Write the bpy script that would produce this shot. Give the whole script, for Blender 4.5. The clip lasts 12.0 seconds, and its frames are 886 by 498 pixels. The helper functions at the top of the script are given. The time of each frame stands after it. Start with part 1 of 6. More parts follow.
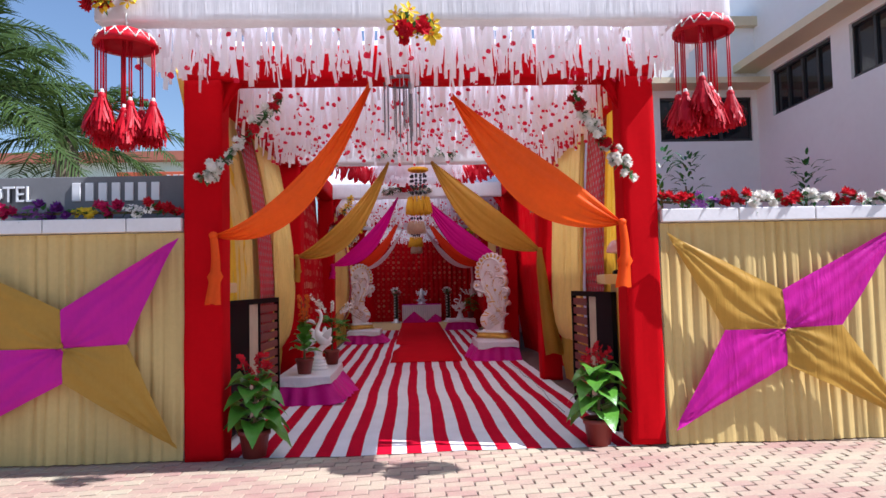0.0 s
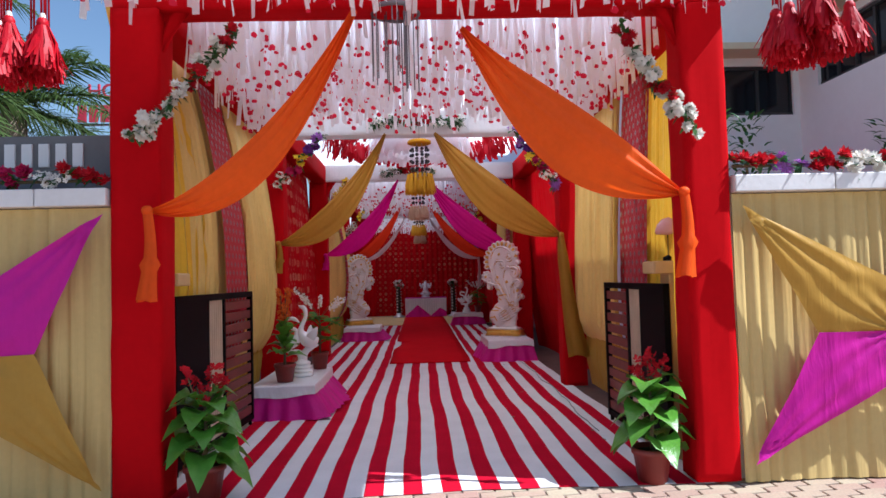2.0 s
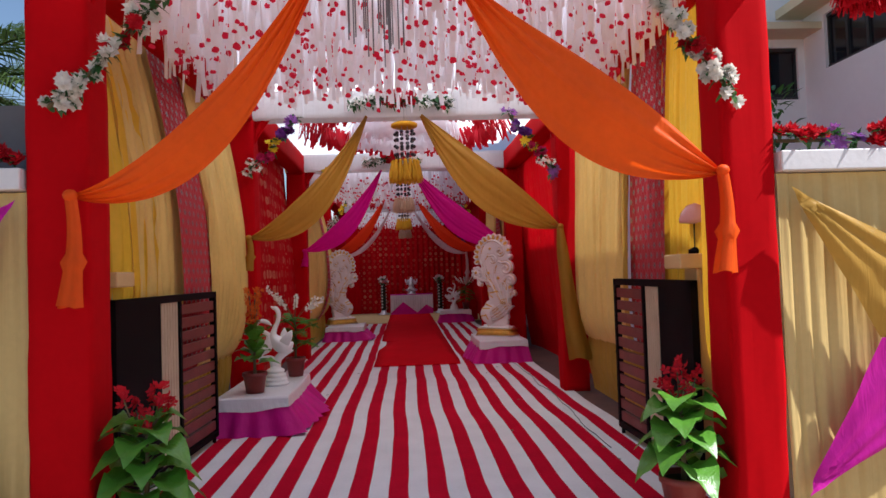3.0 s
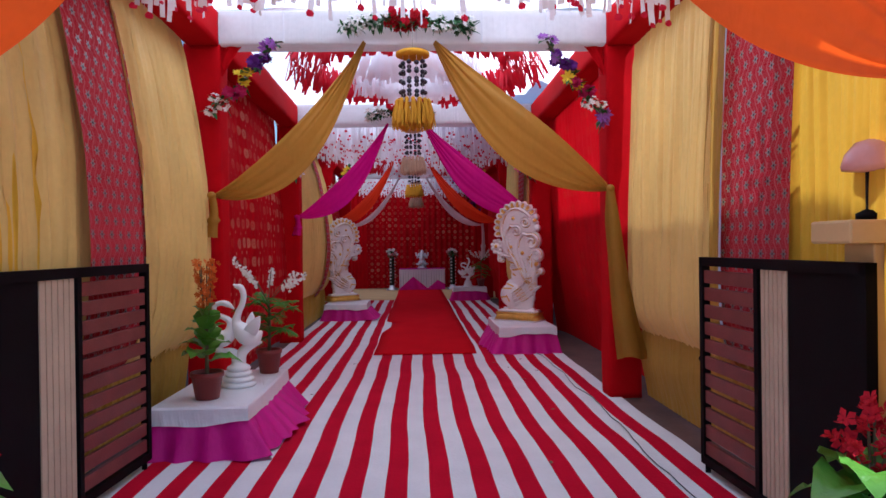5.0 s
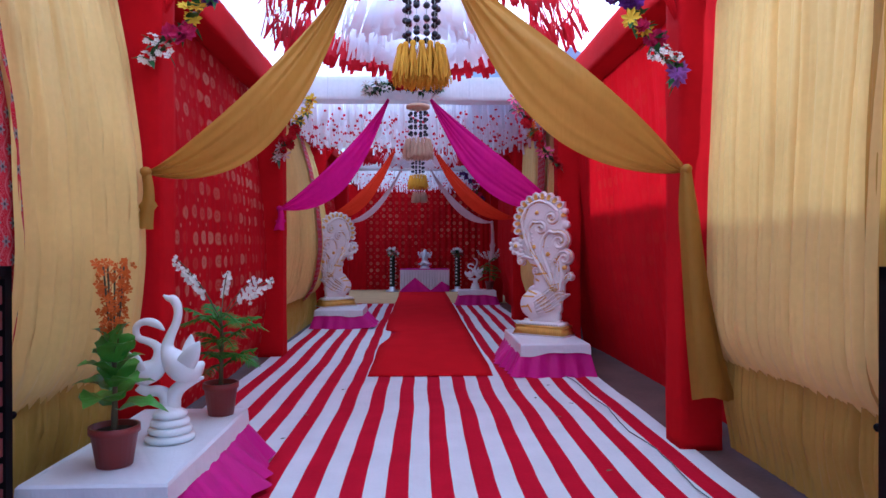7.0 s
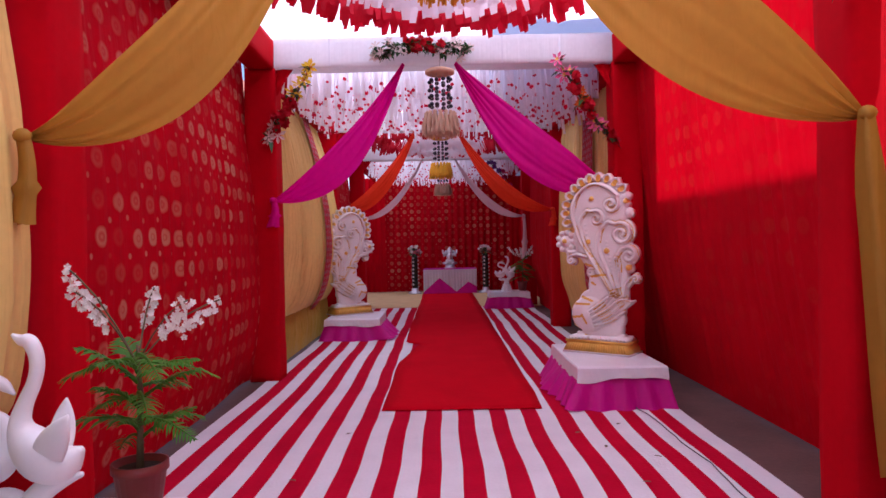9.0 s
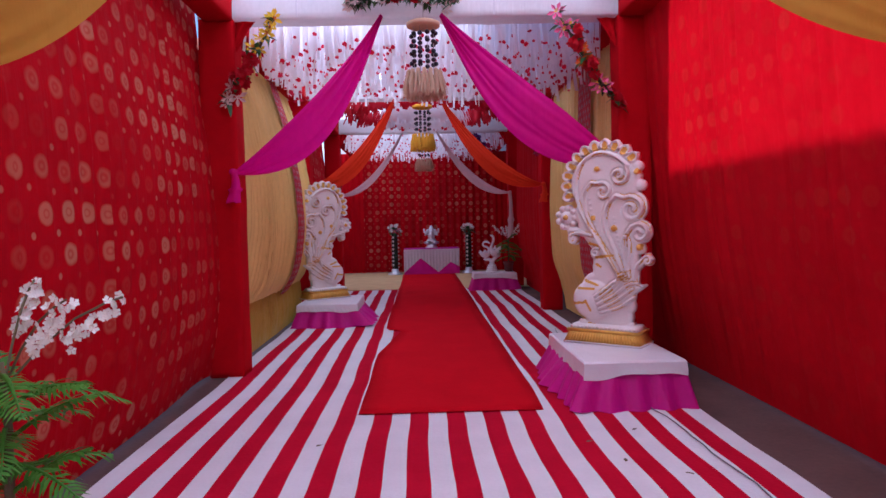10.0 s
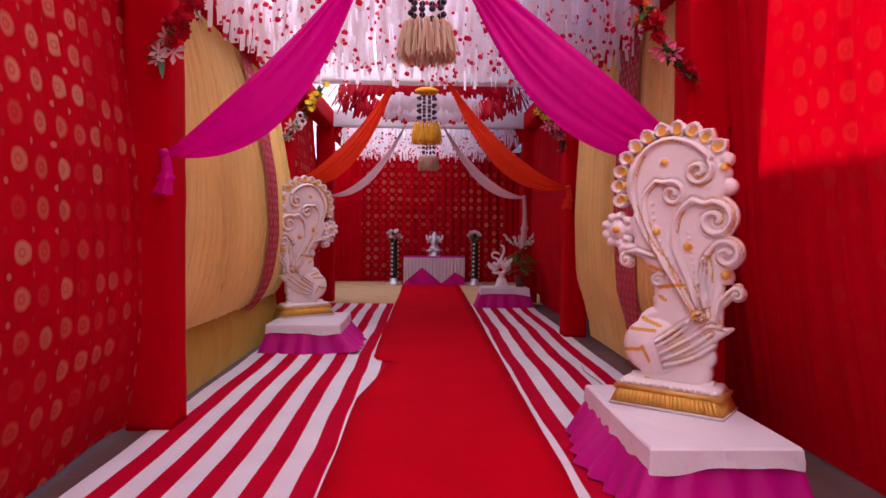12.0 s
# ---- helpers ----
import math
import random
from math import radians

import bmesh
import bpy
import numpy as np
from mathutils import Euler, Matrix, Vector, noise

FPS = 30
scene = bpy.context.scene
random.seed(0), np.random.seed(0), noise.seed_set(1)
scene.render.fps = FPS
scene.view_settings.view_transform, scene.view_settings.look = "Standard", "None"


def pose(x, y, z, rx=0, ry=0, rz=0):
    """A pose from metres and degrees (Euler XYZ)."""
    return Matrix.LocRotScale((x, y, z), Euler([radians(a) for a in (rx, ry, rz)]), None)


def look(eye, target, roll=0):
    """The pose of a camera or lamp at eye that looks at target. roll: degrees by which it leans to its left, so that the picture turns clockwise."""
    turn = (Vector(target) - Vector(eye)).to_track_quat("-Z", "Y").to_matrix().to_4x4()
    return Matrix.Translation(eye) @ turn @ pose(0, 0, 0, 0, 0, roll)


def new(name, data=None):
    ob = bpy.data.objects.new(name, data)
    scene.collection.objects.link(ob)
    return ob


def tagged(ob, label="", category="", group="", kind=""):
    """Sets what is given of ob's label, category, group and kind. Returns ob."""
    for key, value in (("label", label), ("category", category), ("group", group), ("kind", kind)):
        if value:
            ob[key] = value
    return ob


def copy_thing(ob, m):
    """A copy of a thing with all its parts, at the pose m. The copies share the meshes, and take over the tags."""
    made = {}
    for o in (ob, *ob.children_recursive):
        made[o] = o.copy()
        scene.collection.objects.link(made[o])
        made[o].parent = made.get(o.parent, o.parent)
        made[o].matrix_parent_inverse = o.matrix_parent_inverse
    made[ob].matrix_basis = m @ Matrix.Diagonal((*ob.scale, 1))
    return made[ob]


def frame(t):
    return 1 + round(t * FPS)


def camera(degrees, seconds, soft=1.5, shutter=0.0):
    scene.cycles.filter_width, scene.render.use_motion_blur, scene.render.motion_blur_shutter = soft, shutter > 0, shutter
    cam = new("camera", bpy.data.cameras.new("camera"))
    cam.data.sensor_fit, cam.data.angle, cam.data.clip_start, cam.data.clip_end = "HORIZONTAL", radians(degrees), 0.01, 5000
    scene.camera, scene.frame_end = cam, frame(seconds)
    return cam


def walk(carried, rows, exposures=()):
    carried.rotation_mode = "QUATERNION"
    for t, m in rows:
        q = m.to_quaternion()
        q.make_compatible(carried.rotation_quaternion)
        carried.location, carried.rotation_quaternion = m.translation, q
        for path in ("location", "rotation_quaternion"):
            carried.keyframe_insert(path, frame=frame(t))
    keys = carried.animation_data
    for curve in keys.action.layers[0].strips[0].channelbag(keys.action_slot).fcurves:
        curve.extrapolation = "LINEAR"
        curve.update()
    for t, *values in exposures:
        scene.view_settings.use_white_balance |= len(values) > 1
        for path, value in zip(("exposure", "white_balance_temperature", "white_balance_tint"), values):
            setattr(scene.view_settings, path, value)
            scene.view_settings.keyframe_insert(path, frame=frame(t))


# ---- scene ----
import functools

cam = camera(67.1, 12.0)
METRES, EYE, TILT, LEAN, TURN = 9.65, 1.5, 3.0, 1.3, -2.5
ROWS = [
    (0.0, 0.0, 0.0, 0.0, 0.0, 0.0, 0.0),
    (0.5, 0.0039, 0.034, -0.0022, 0.32, 0.35, 0.37),
    (1.0, 0.0056, 0.0662, -0.0035, 1.05, -0.72, -1.63),
    (1.5, 0.001, 0.1059, -0.0059, -0.56, -0.41, -0.33),
    (2.0, -0.0012, 0.146, -0.0098, 0.4, -0.63, 0.22),
    (2.5, -0.0021, 0.1827, -0.0101, -0.42, -1.25, -0.51),
    (3.0, -0.0055, 0.2275, -0.0128, -0.88, -1.03, 0.55),
    (5.0, -0.0062, 0.4046, -0.0241, 0.24, -3.27, -0.52),
    (5.5, -0.0129, 0.4494, -0.0279, -0.31, -2.67, -0.48),
    (6.0, -0.0154, 0.492, -0.0313, 0.65, -3.53, 0.99),
    (6.5, -0.0154, 0.5311, -0.0312, 0.41, -3.04, -1.24),
    (8.5, -0.0253, 0.697, -0.0419, 0.69, -5.0, -0.52),
    (9.0, -0.0259, 0.7396, -0.0433, 2.36, -3.57, -0.05),
    (9.5, -0.0302, 0.7826, -0.0478, 0.74, -4.32, -1.55),
    (10.0, -0.0344, 0.8235, -0.0498, 0.59, -5.35, 0.02),
    (10.5, -0.0345, 0.8675, -0.0508, 1.97, -5.13, -1.14),
    (11.0, -0.0382, 0.9119, -0.054, 0.25, -4.71, -1.32),
    (11.5, -0.037, 0.9544, -0.0573, 0.65, -4.88, -0.19),
    (12.0, -0.0346, 0.9954, -0.0574, 1.15, -4.87, -1.78),
]
walk(cam, [(t, pose(0, 0, EYE, TILT, LEAN, TURN) @ pose(METRES * x, METRES * y, METRES * z, 90 + pitch, roll, yaw)) for t, x, y, z, yaw, pitch, roll in ROWS],
     [(0.0, 0.62, 5600, 15), (2.0, 0.55, 5500, 10), (3.0, 0.45, 5900, 12), (5.0, 0.7, 5200, 14), (5.5, 0.68, 4150, 13), (6.5, 0.95, 4200, 6),
      (8.5, 1.1, 5300, 32), (9.5, 1.18, 5700, 34), (10.5, 1.08, 4500, 14), (11.5, 1.4, 6100, 40), (12.0, 1.38, 6200, 40)])

# ---------------------------------------------------------------- world, sun
world = bpy.data.worlds.new("sky")
scene.world = world
world.use_nodes = True
wn = world.node_tree.nodes
sky = wn.new("ShaderNodeTexSky")
sky.sky_type = 'NISHITA'
sky.sun_disc = False
SUN_ELEV, SUN_AZ = 50.0, 104.5      # azimuth clockwise from ahead (+y)
sky.sun_elevation = radians(SUN_ELEV)
sky.sun_rotation = radians(SUN_AZ)
sky.air_density = 1.2
sky.dust_density = 0.6
world.node_tree.links.new(sky.outputs[0], wn["Background"].inputs[0])
wn["Background"].inputs[1].default_value = 0.09

sun = new("sun", bpy.data.lights.new("sun", 'SUN'))
sun.data.energy = 5.8
sun.data.angle = radians(0.53)
sun.data.color = (1.0, 0.95, 0.87)
_e, _a = radians(SUN_ELEV), radians(SUN_AZ)
sun_from = Vector((math.cos(_e) * math.sin(_a), math.cos(_e) * math.cos(_a), math.sin(_e)))
sun.matrix_world = look(sun_from * 40, (0, 0, 0))


# ---------------------------------------------------------------- materials
def base_mat(name):
    m = bpy.data.materials.new(name)
    m.use_nodes = True
    nt = m.node_tree
    return m, nt, nt.nodes["Principled BSDF"], nt.nodes["Material Output"]


def node(nt, kind, **kw):
    n = nt.nodes.new(kind)
    for k, v in kw.items():
        n.inputs[k].default_value = v
    return n


def varied(nt, col, scale, amount, coord="Object", detail=4.0):
    """Colour varied at a coarse and a fine scale."""
    tc = nt.nodes.new("ShaderNodeTexCoord")
    n1 = node(nt, "ShaderNodeTexNoise", Scale=scale, Detail=detail)
    n2 = node(nt, "ShaderNodeTexNoise", Scale=scale * 14, Detail=2.0)
    nt.links.new(tc.outputs[coord], n1.inputs["Vector"])
    nt.links.new(tc.outputs[coord], n2.inputs["Vector"])
    add = nt.nodes.new("ShaderNodeMath")
    add.operation = 'MULTIPLY_ADD'
    nt.links.new(n2.outputs["Fac"], add.inputs[0])
    add.inputs[1].default_value = 0.35
    nt.links.new(n1.outputs["Fac"], add.inputs[2])
    r = nt.nodes.new("ShaderNodeMapRange")
    nt.links.new(add.outputs[0], r.inputs["Value"])
    r.inputs["From Min"].default_value, r.inputs["From Max"].default_value = 0.35, 1.0
    r.inputs["To Min"].default_value, r.inputs["To Max"].default_value = 1 - amount, 1 + amount
    mul = nt.nodes.new("ShaderNodeVectorMath")
    mul.operation = 'SCALE'
    mul.inputs[0].default_value = col[:3]
    nt.links.new(r.outputs[0], mul.inputs["Scale"])
    return mul.outputs[0], n1, n2


def bumped(nt, bsdf, height, strength, dist=0.01):
    b = node(nt, "ShaderNodeBump", Strength=strength, Distance=dist)
    nt.links.new(height, b.inputs["Height"])
    nt.links.new(b.outputs[0], bsdf.inputs["Normal"])
    return b


def solid(name, col, rough=0.6, metal=0.0, scale=4.0, amount=0.15, bump=0.2, spec=0.5, coat=0.0):
    m, nt, b, out = base_mat(name)
    c, n1, n2 = varied(nt, col, scale, amount)
    nt.links.new(c, b.inputs["Base Color"])
    b.inputs["Roughness"].default_value = rough
    b.inputs["Metallic"].default_value = metal
    b.inputs["Specular IOR Level"].default_value = spec
    b.inputs["Coat Weight"].default_value = coat
    if bump:
        bumped(nt, b, n2.outputs["Fac"], bump, 0.004)
    return m


def fabric(name, col, through_light=0.3, rough=0.75, amount=0.12, sheen=0.0, print_col=None, pattern=None, spec=0.25, ink=0.56, crease=0.5):
    """Cloth: weave and creases in the bump, some light passing through, and a printed or woven pattern on the UV (metres)."""
    m, nt, b, out = base_mat(name)
    c, n1, n2 = varied(nt, col, 1.7, amount)
    uv = nt.nodes.new("ShaderNodeUVMap")
    if pattern == "coins":
        # offset rows of ringed discs with small dots between
        def discs(scale, shift, r_in, r_out):
            mp = nt.nodes.new("ShaderNodeMapping")
            mp.inputs["Scale"].default_value = (scale, scale, 1)
            mp.inputs["Location"].default_value = (shift, shift, 0)
            nt.links.new(uv.outputs[0], mp.inputs[0])
            v = node(nt, "ShaderNodeTexVoronoi", Scale=1.0, Randomness=0.12)
            v.voronoi_dimensions = '2D'
            nt.links.new(mp.outputs[0], v.inputs["Vector"])
            a = nt.nodes.new("ShaderNodeMapRange")
            a.inputs["From Min"].default_value, a.inputs["From Max"].default_value = r_out, r_out - 0.04
            nt.links.new(v.outputs["Distance"], a.inputs["Value"])
            ring = nt.nodes.new("ShaderNodeMath")
            ring.operation = 'PINGPONG'
            ring.inputs[1].default_value = r_in
            nt.links.new(v.outputs["Distance"], ring.inputs[0])
            q = nt.nodes.new("ShaderNodeMapRange")
            q.inputs["From Min"].default_value, q.inputs["From Max"].default_value = 0.0, r_in
            q.inputs["To Min"].default_value, q.inputs["To Max"].default_value = 1.0, 0.35
            nt.links.new(ring.outputs[0], q.inputs["Value"])
            mm = nt.nodes.new("ShaderNodeMath")
            mm.operation = 'MULTIPLY'
            nt.links.new(a.outputs[0], mm.inputs[0])
            nt.links.new(q.outputs[0], mm.inputs[1])
            # each disc is rubbed off to a degree of its own
            sp = nt.nodes.new("ShaderNodeSeparateColor")
            nt.links.new(v.outputs["Color"], sp.inputs[0])
            wr = nt.nodes.new("ShaderNodeMapRange")
            wr.inputs["From Min"].default_value, wr.inputs["From Max"].default_value = 0.1, 0.9
            wr.inputs["To Min"].default_value, wr.inputs["To Max"].default_value = 0.15, 1.5
            nt.links.new(sp.outputs[0], wr.inputs["Value"])
            ww = nt.nodes.new("ShaderNodeMath")
            ww.operation = 'MULTIPLY'
            ww.use_clamp = True
            nt.links.new(mm.outputs[0], ww.inputs[0])
            nt.links.new(wr.outputs[0], ww.inputs[1])
            return ww
        d1, d2 = discs(4.6, 0.0, 0.09, 0.3), discs(4.6, 0.5, 0.2, 0.1)
        mx = nt.nodes.new("ShaderNodeMath")
        mx.operation = 'MAXIMUM'
        nt.links.new(d1.outputs[0], mx.inputs[0])
        nt.links.new(d2.outputs[0], mx.inputs[1])
        fade = node(nt, "ShaderNodeTexNoise", Scale=1.1, Detail=2.0)
        nt.links.new(uv.outputs[0], fade.inputs["Vector"])
        fr = nt.nodes.new("ShaderNodeMapRange")
        fr.inputs["From Min"].default_value, fr.inputs["From Max"].default_value = 0.35, 0.65
        fr.inputs["To Min"].default_value, fr.inputs["To Max"].default_value = 0.12 * ink, ink
        nt.links.new(fade.outputs["Fac"], fr.inputs["Value"])
        fm = nt.nodes.new("ShaderNodeMath")
        fm.operation = 'MULTIPLY'
        nt.links.new(mx.outputs[0], fm.inputs[0])
        nt.links.new(fr.outputs[0], fm.inputs[1])
        fac = fm.outputs[0]
    elif pattern == "brocade":
        # brick rows of grey six-petalled flowers, winding stems and pale curls between
        def calc(op, a, b=0.0, clamp=False):
            q = nt.nodes.new("ShaderNodeMath")
            q.operation, q.use_clamp = op, clamp
            for k, val in enumerate((a, b)):
                if isinstance(val, (int, float)):
                    q.inputs[k].default_value = val
                else:
                    nt.links.new(val, q.inputs[k])
            return q.outputs[0]
        sep = nt.nodes.new("ShaderNodeSeparateXYZ")
        nt.links.new(uv.outputs[0], sep.inputs[0])
        PU, PV = 0.125, 0.085
        b_ = calc('DIVIDE', sep.outputs[1], PV)
        row = calc('FLOOR', b_)
        a_ = calc('ADD', calc('DIVIDE', sep.outputs[0], PU), calc('MULTIPLY', calc('MODULO', row, 2.0), 0.5))
        fx = calc('MULTIPLY', calc('SUBTRACT', calc('FRACT', a_), 0.5), PU)
        fy = calc('MULTIPLY', calc('SUBTRACT', calc('FRACT', b_), 0.5), PV)
        rr = calc('SQRT', calc('ADD', calc('MULTIPLY', fx, fx), calc('MULTIPLY', fy, fy)))
        th = calc('ARCTAN2', fy, fx)
        rim = calc('ADD', 0.024, calc('MULTIPLY', calc('COSINE', calc('MULTIPLY', th, 6.0)), 0.009))
        flower = calc('MULTIPLY', calc('SUBTRACT', rim, rr), 400.0, True)
        heart = calc('MULTIPLY', calc('SUBTRACT', 0.009, rr), 500.0, True)
        wave = calc('MULTIPLY', calc('SINE', calc('MULTIPLY', sep.outputs[1], 3.14159 / PV)), 0.3)
        st = calc('ABSOLUTE', calc('SUBTRACT', calc('FRACT', calc('ADD', calc('DIVIDE', sep.outputs[0], PU * 0.5), wave)), 0.5))
        stem = calc('MULTIPLY', calc('SUBTRACT', 0.13, st), 12.0, True)
        curl = node(nt, "ShaderNodeTexNoise", Scale=26.0, Detail=0.0)
        nt.links.new(uv.outputs[0], curl.inputs["Vector"])
        cu = calc('PINGPONG', curl.outputs["Fac"], 0.06)
        curls = calc('MULTIPLY', calc('SUBTRACT', 0.02, cu), 90.0, True)
        pale = nt.nodes.new("ShaderNodeMix")
        pale.data_type = 'RGBA'
        nt.links.new(calc('MULTIPLY', calc('MAXIMUM', stem, curls), 0.42), pale.inputs["Factor"])
        nt.links.new(c, pale.inputs[6])
        pale.inputs[7].default_value = (0.62, 0.27, 0.27, 1)
        tint = nt.nodes.new("ShaderNodeMix")
        tint.data_type = 'RGBA'
        nt.links.new(heart, tint.inputs["Factor"])
        tint.inputs[6].default_value = (*print_col, 1)
        tint.inputs[7].default_value = (0.05, 0.04, 0.05, 1)
        c = pale.outputs[2]
        fac = flower
    if pattern:
        mix = nt.nodes.new("ShaderNodeMix")
        mix.data_type = 'RGBA'
        nt.links.new(fac, mix.inputs["Factor"])
        nt.links.new(c, mix.inputs[6])
        if pattern == "brocade":
            nt.links.new(tint.outputs[2], mix.inputs[7])
        else:
            mix.inputs[7].default_value = (*print_col, 1)
        c = mix.outputs[2]
        mr = nt.nodes.new("ShaderNodeMapRange")
        mr.inputs["To Min"].default_value, mr.inputs["To Max"].default_value = rough, 0.32
        nt.links.new(fac, mr.inputs["Value"])
        nt.links.new(mr.outputs[0], b.inputs["Roughness"])
        ml = nt.nodes.new("ShaderNodeMath")
        ml.operation = 'MULTIPLY'
        ml.inputs[1].default_value = 0.45
        nt.links.new(fac, ml.inputs[0])
        nt.links.new(ml.outputs[0], b.inputs["Metallic"])
    else:
        b.inputs["Roughness"].default_value = rough
    b.inputs["Specular IOR Level"].default_value = spec
    b.inputs["Sheen Weight"].default_value = sheen
    nt.links.new(c, b.inputs["Base Color"])
    # creases at two scales
    cr = node(nt, "ShaderNodeTexNoise", Scale=7.0, Detail=3.0, Distortion=0.5)
    mpc = nt.nodes.new("ShaderNodeMapping")
    mpc.inputs["Scale"].default_value = (2.6, 2.6, 0.16)
    tcc = nt.nodes.new("ShaderNodeTexCoord")
    nt.links.new(tcc.outputs["Object"], mpc.inputs[0])
    nt.links.new(mpc.outputs[0], cr.inputs["Vector"])
    sm = nt.nodes.new("ShaderNodeMath")
    sm.operation = 'MULTIPLY_ADD'
    sm.inputs[1].default_value = 0.35
    nt.links.new(cr.outputs["Fac"], sm.inputs[0])
    sm.inputs[2].default_value = 0.0
    bumped(nt, b, sm.outputs[0], crease, 0.05)
    if through_light:
        t = nt.nodes.new("ShaderNodeBsdfTranslucent")
        nt.links.new(c, t.inputs["Color"])
        s = nt.nodes.new("ShaderNodeMixShader")
        s.inputs[0].default_value = through_light
        nt.links.new(b.outputs[0], s.inputs[1])
        nt.links.new(t.outputs[0], s.inputs[2])
        nt.links.new(s.outputs[0], out.inputs["Surface"])
    return m


M_RED = fabric("red_cloth", (0.48, 0.0015, 0.005), 0.2, rough=0.8, spec=0.05)
M_REDWRAP = fabric("red_wrap_cloth", (0.5, 0.0015, 0.005), 0.05, rough=0.8, spec=0.05, crease=0.12)
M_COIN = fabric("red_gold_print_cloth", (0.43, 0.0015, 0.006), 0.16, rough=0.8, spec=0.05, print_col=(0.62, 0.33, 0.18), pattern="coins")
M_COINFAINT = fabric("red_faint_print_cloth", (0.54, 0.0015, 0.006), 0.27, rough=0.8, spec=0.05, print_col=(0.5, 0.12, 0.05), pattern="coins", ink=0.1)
M_BROC = fabric("red_brocade", (0.45, 0.004, 0.02), 0.12, spec=0.1, print_col=(0.3, 0.25, 0.24), pattern="brocade")
M_CREAM = fabric("cream_satin", (0.8, 0.54, 0.165), 0.12, rough=0.5)
M_YELLOW = fabric("yellow_cloth", (0.85, 0.5, 0.035), 0.25, rough=0.5)
M_WALLCLOTH = fabric("pale_yellow_cloth", (0.7, 0.51, 0.2), 0.2, rough=0.5)
M_GOLD = fabric("mustard_cloth", (0.52, 0.3, 0.05), 0.3, rough=0.5)
M_ORANGE = fabric("orange_cloth", (0.9, 0.12, 0.004), 0.4, rough=0.55)
M_ORANGERED = fabric("orange_red_cloth", (0.8, 0.045, 0.004), 0.4, rough=0.55)
M_TAN = fabric("golden_tan_cloth", (0.51, 0.255, 0.03), 0.34, rough=0.5)
M_PINK = fabric("magenta_cloth", (0.8, 0.004, 0.32), 0.5, rough=0.5)
M_SKIRT = fabric("magenta_skirt_cloth", (0.66, 0.008, 0.26), 0.2, rough=0.5)
M_PURPLE = fabric("purple_magenta_cloth", (0.6, 0.01, 0.34), 0.2, rough=0.5)
M_WHITECLOTH = fabric("white_cloth", (0.8, 0.78, 0.78), 0.35, rough=0.6)
M_PINKWHITE = fabric("pinkish_white_net", (0.8, 0.62, 0.62), 0.4)
M_ROOF = fabric("white_tarpaulin", (0.94, 0.94, 0.96), 0.84, rough=0.5, amount=0.05)
# same tarpaulin, its white and through-light lowered to darken the far bays
M_ROOFDIM = fabric("dimmed_white_tarpaulin", (0.9, 0.9, 0.93), 0.45, rough=0.5, amount=0.05)
M_STRIP = fabric("white_paper_ribbon", (0.94, 0.92, 0.94), 0.6, rough=0.6, amount=0.04, sheen=0.0)
M_PETAL = fabric("crimson_paper_petal", (0.68, 0.012, 0.05), 0.25, amount=0.2)
M_FRILLRED = fabric("red_paper_frill", (0.62, 0.008, 0.025), 0.3, amount=0.2)
M_CARPET_R = solid("red_carpet", (0.44, 0.004, 0.022), 0.95, scale=3, amount=0.14, bump=0.8, spec=0.03)
M_CARPET_W = solid("white_carpet", (0.66, 0.645, 0.65), 0.95, scale=3, amount=0.08, bump=0.8, spec=0.03)
M_RUNNER = solid("red_runner", (0.5, 0.003, 0.009), 0.95, scale=2, amount=0.1, bump=0.8, spec=0.03)
M_BEIGE = solid("beige_carpet", (0.55, 0.38, 0.19), 0.95, scale=3, amount=0.12, bump=0.8, spec=0.03)
M_FLOOR = solid("brown_dusty_paving", (0.1, 0.05, 0.04), 0.85, scale=2.0, amount=0.4, bump=0.6)
M_SETBED = solid("beige_paving_bed", (0.27, 0.2, 0.17), 0.9, scale=2.5, amount=0.3, bump=0.5)
M_ASPHALT = solid("ground_earth", (0.3, 0.25, 0.2), 0.95, scale=0.6, amount=0.3, bump=0.6)
M_WALLWHITE = solid("white_plaster", (0.78, 0.77, 0.76), 0.8, scale=1.2, amount=0.08, bump=0.3)
M_COPING = solid("painted_coping", (0.74, 0.72, 0.72), 0.6, scale=2.0, amount=0.1, bump=0.3)
M_CREAMPAINT = solid("cream_paint", (0.6, 0.4, 0.18), 0.6, scale=2.0, amount=0.1, bump=0.2)
M_FACADE = solid("white_facade_paint", (0.8, 0.8, 0.8), 0.8, scale=0.5, amount=0.06, bump=0.2)
M_TRIM = solid("cream_facade_trim", (0.7, 0.6, 0.4), 0.8, scale=0.8, amount=0.1, bump=0.2)
M_GLASS = solid("dark_window_glass", (0.012, 0.012, 0.015), 0.08, scale=1.0, amount=0.2, bump=0.0)
M_DARKFRAME = solid("dark_window_frame", (0.03, 0.03, 0.032), 0.4, bump=0.0)
M_BLACK = solid("black_painted_steel", (0.005, 0.004, 0.005), 0.6, amount=0.3, bump=0.1, spec=0.08)
M_SLAT = solid("red_brown_wood_slat", (0.17, 0.036, 0.03), 0.5, scale=6, amount=0.25, bump=0.3)
M_CREAMSLAT = solid("cream_slat", (0.5, 0.38, 0.26), 0.55, scale=6, amount=0.15, bump=0.2)
M_POT = solid("red_plastic_pot", (0.22, 0.03, 0.025), 0.45, scale=6, amount=0.15, bump=0.1)
M_SOIL = solid("potting_soil", (0.05, 0.03, 0.02), 0.95, scale=30, amount=0.4, bump=1.0)
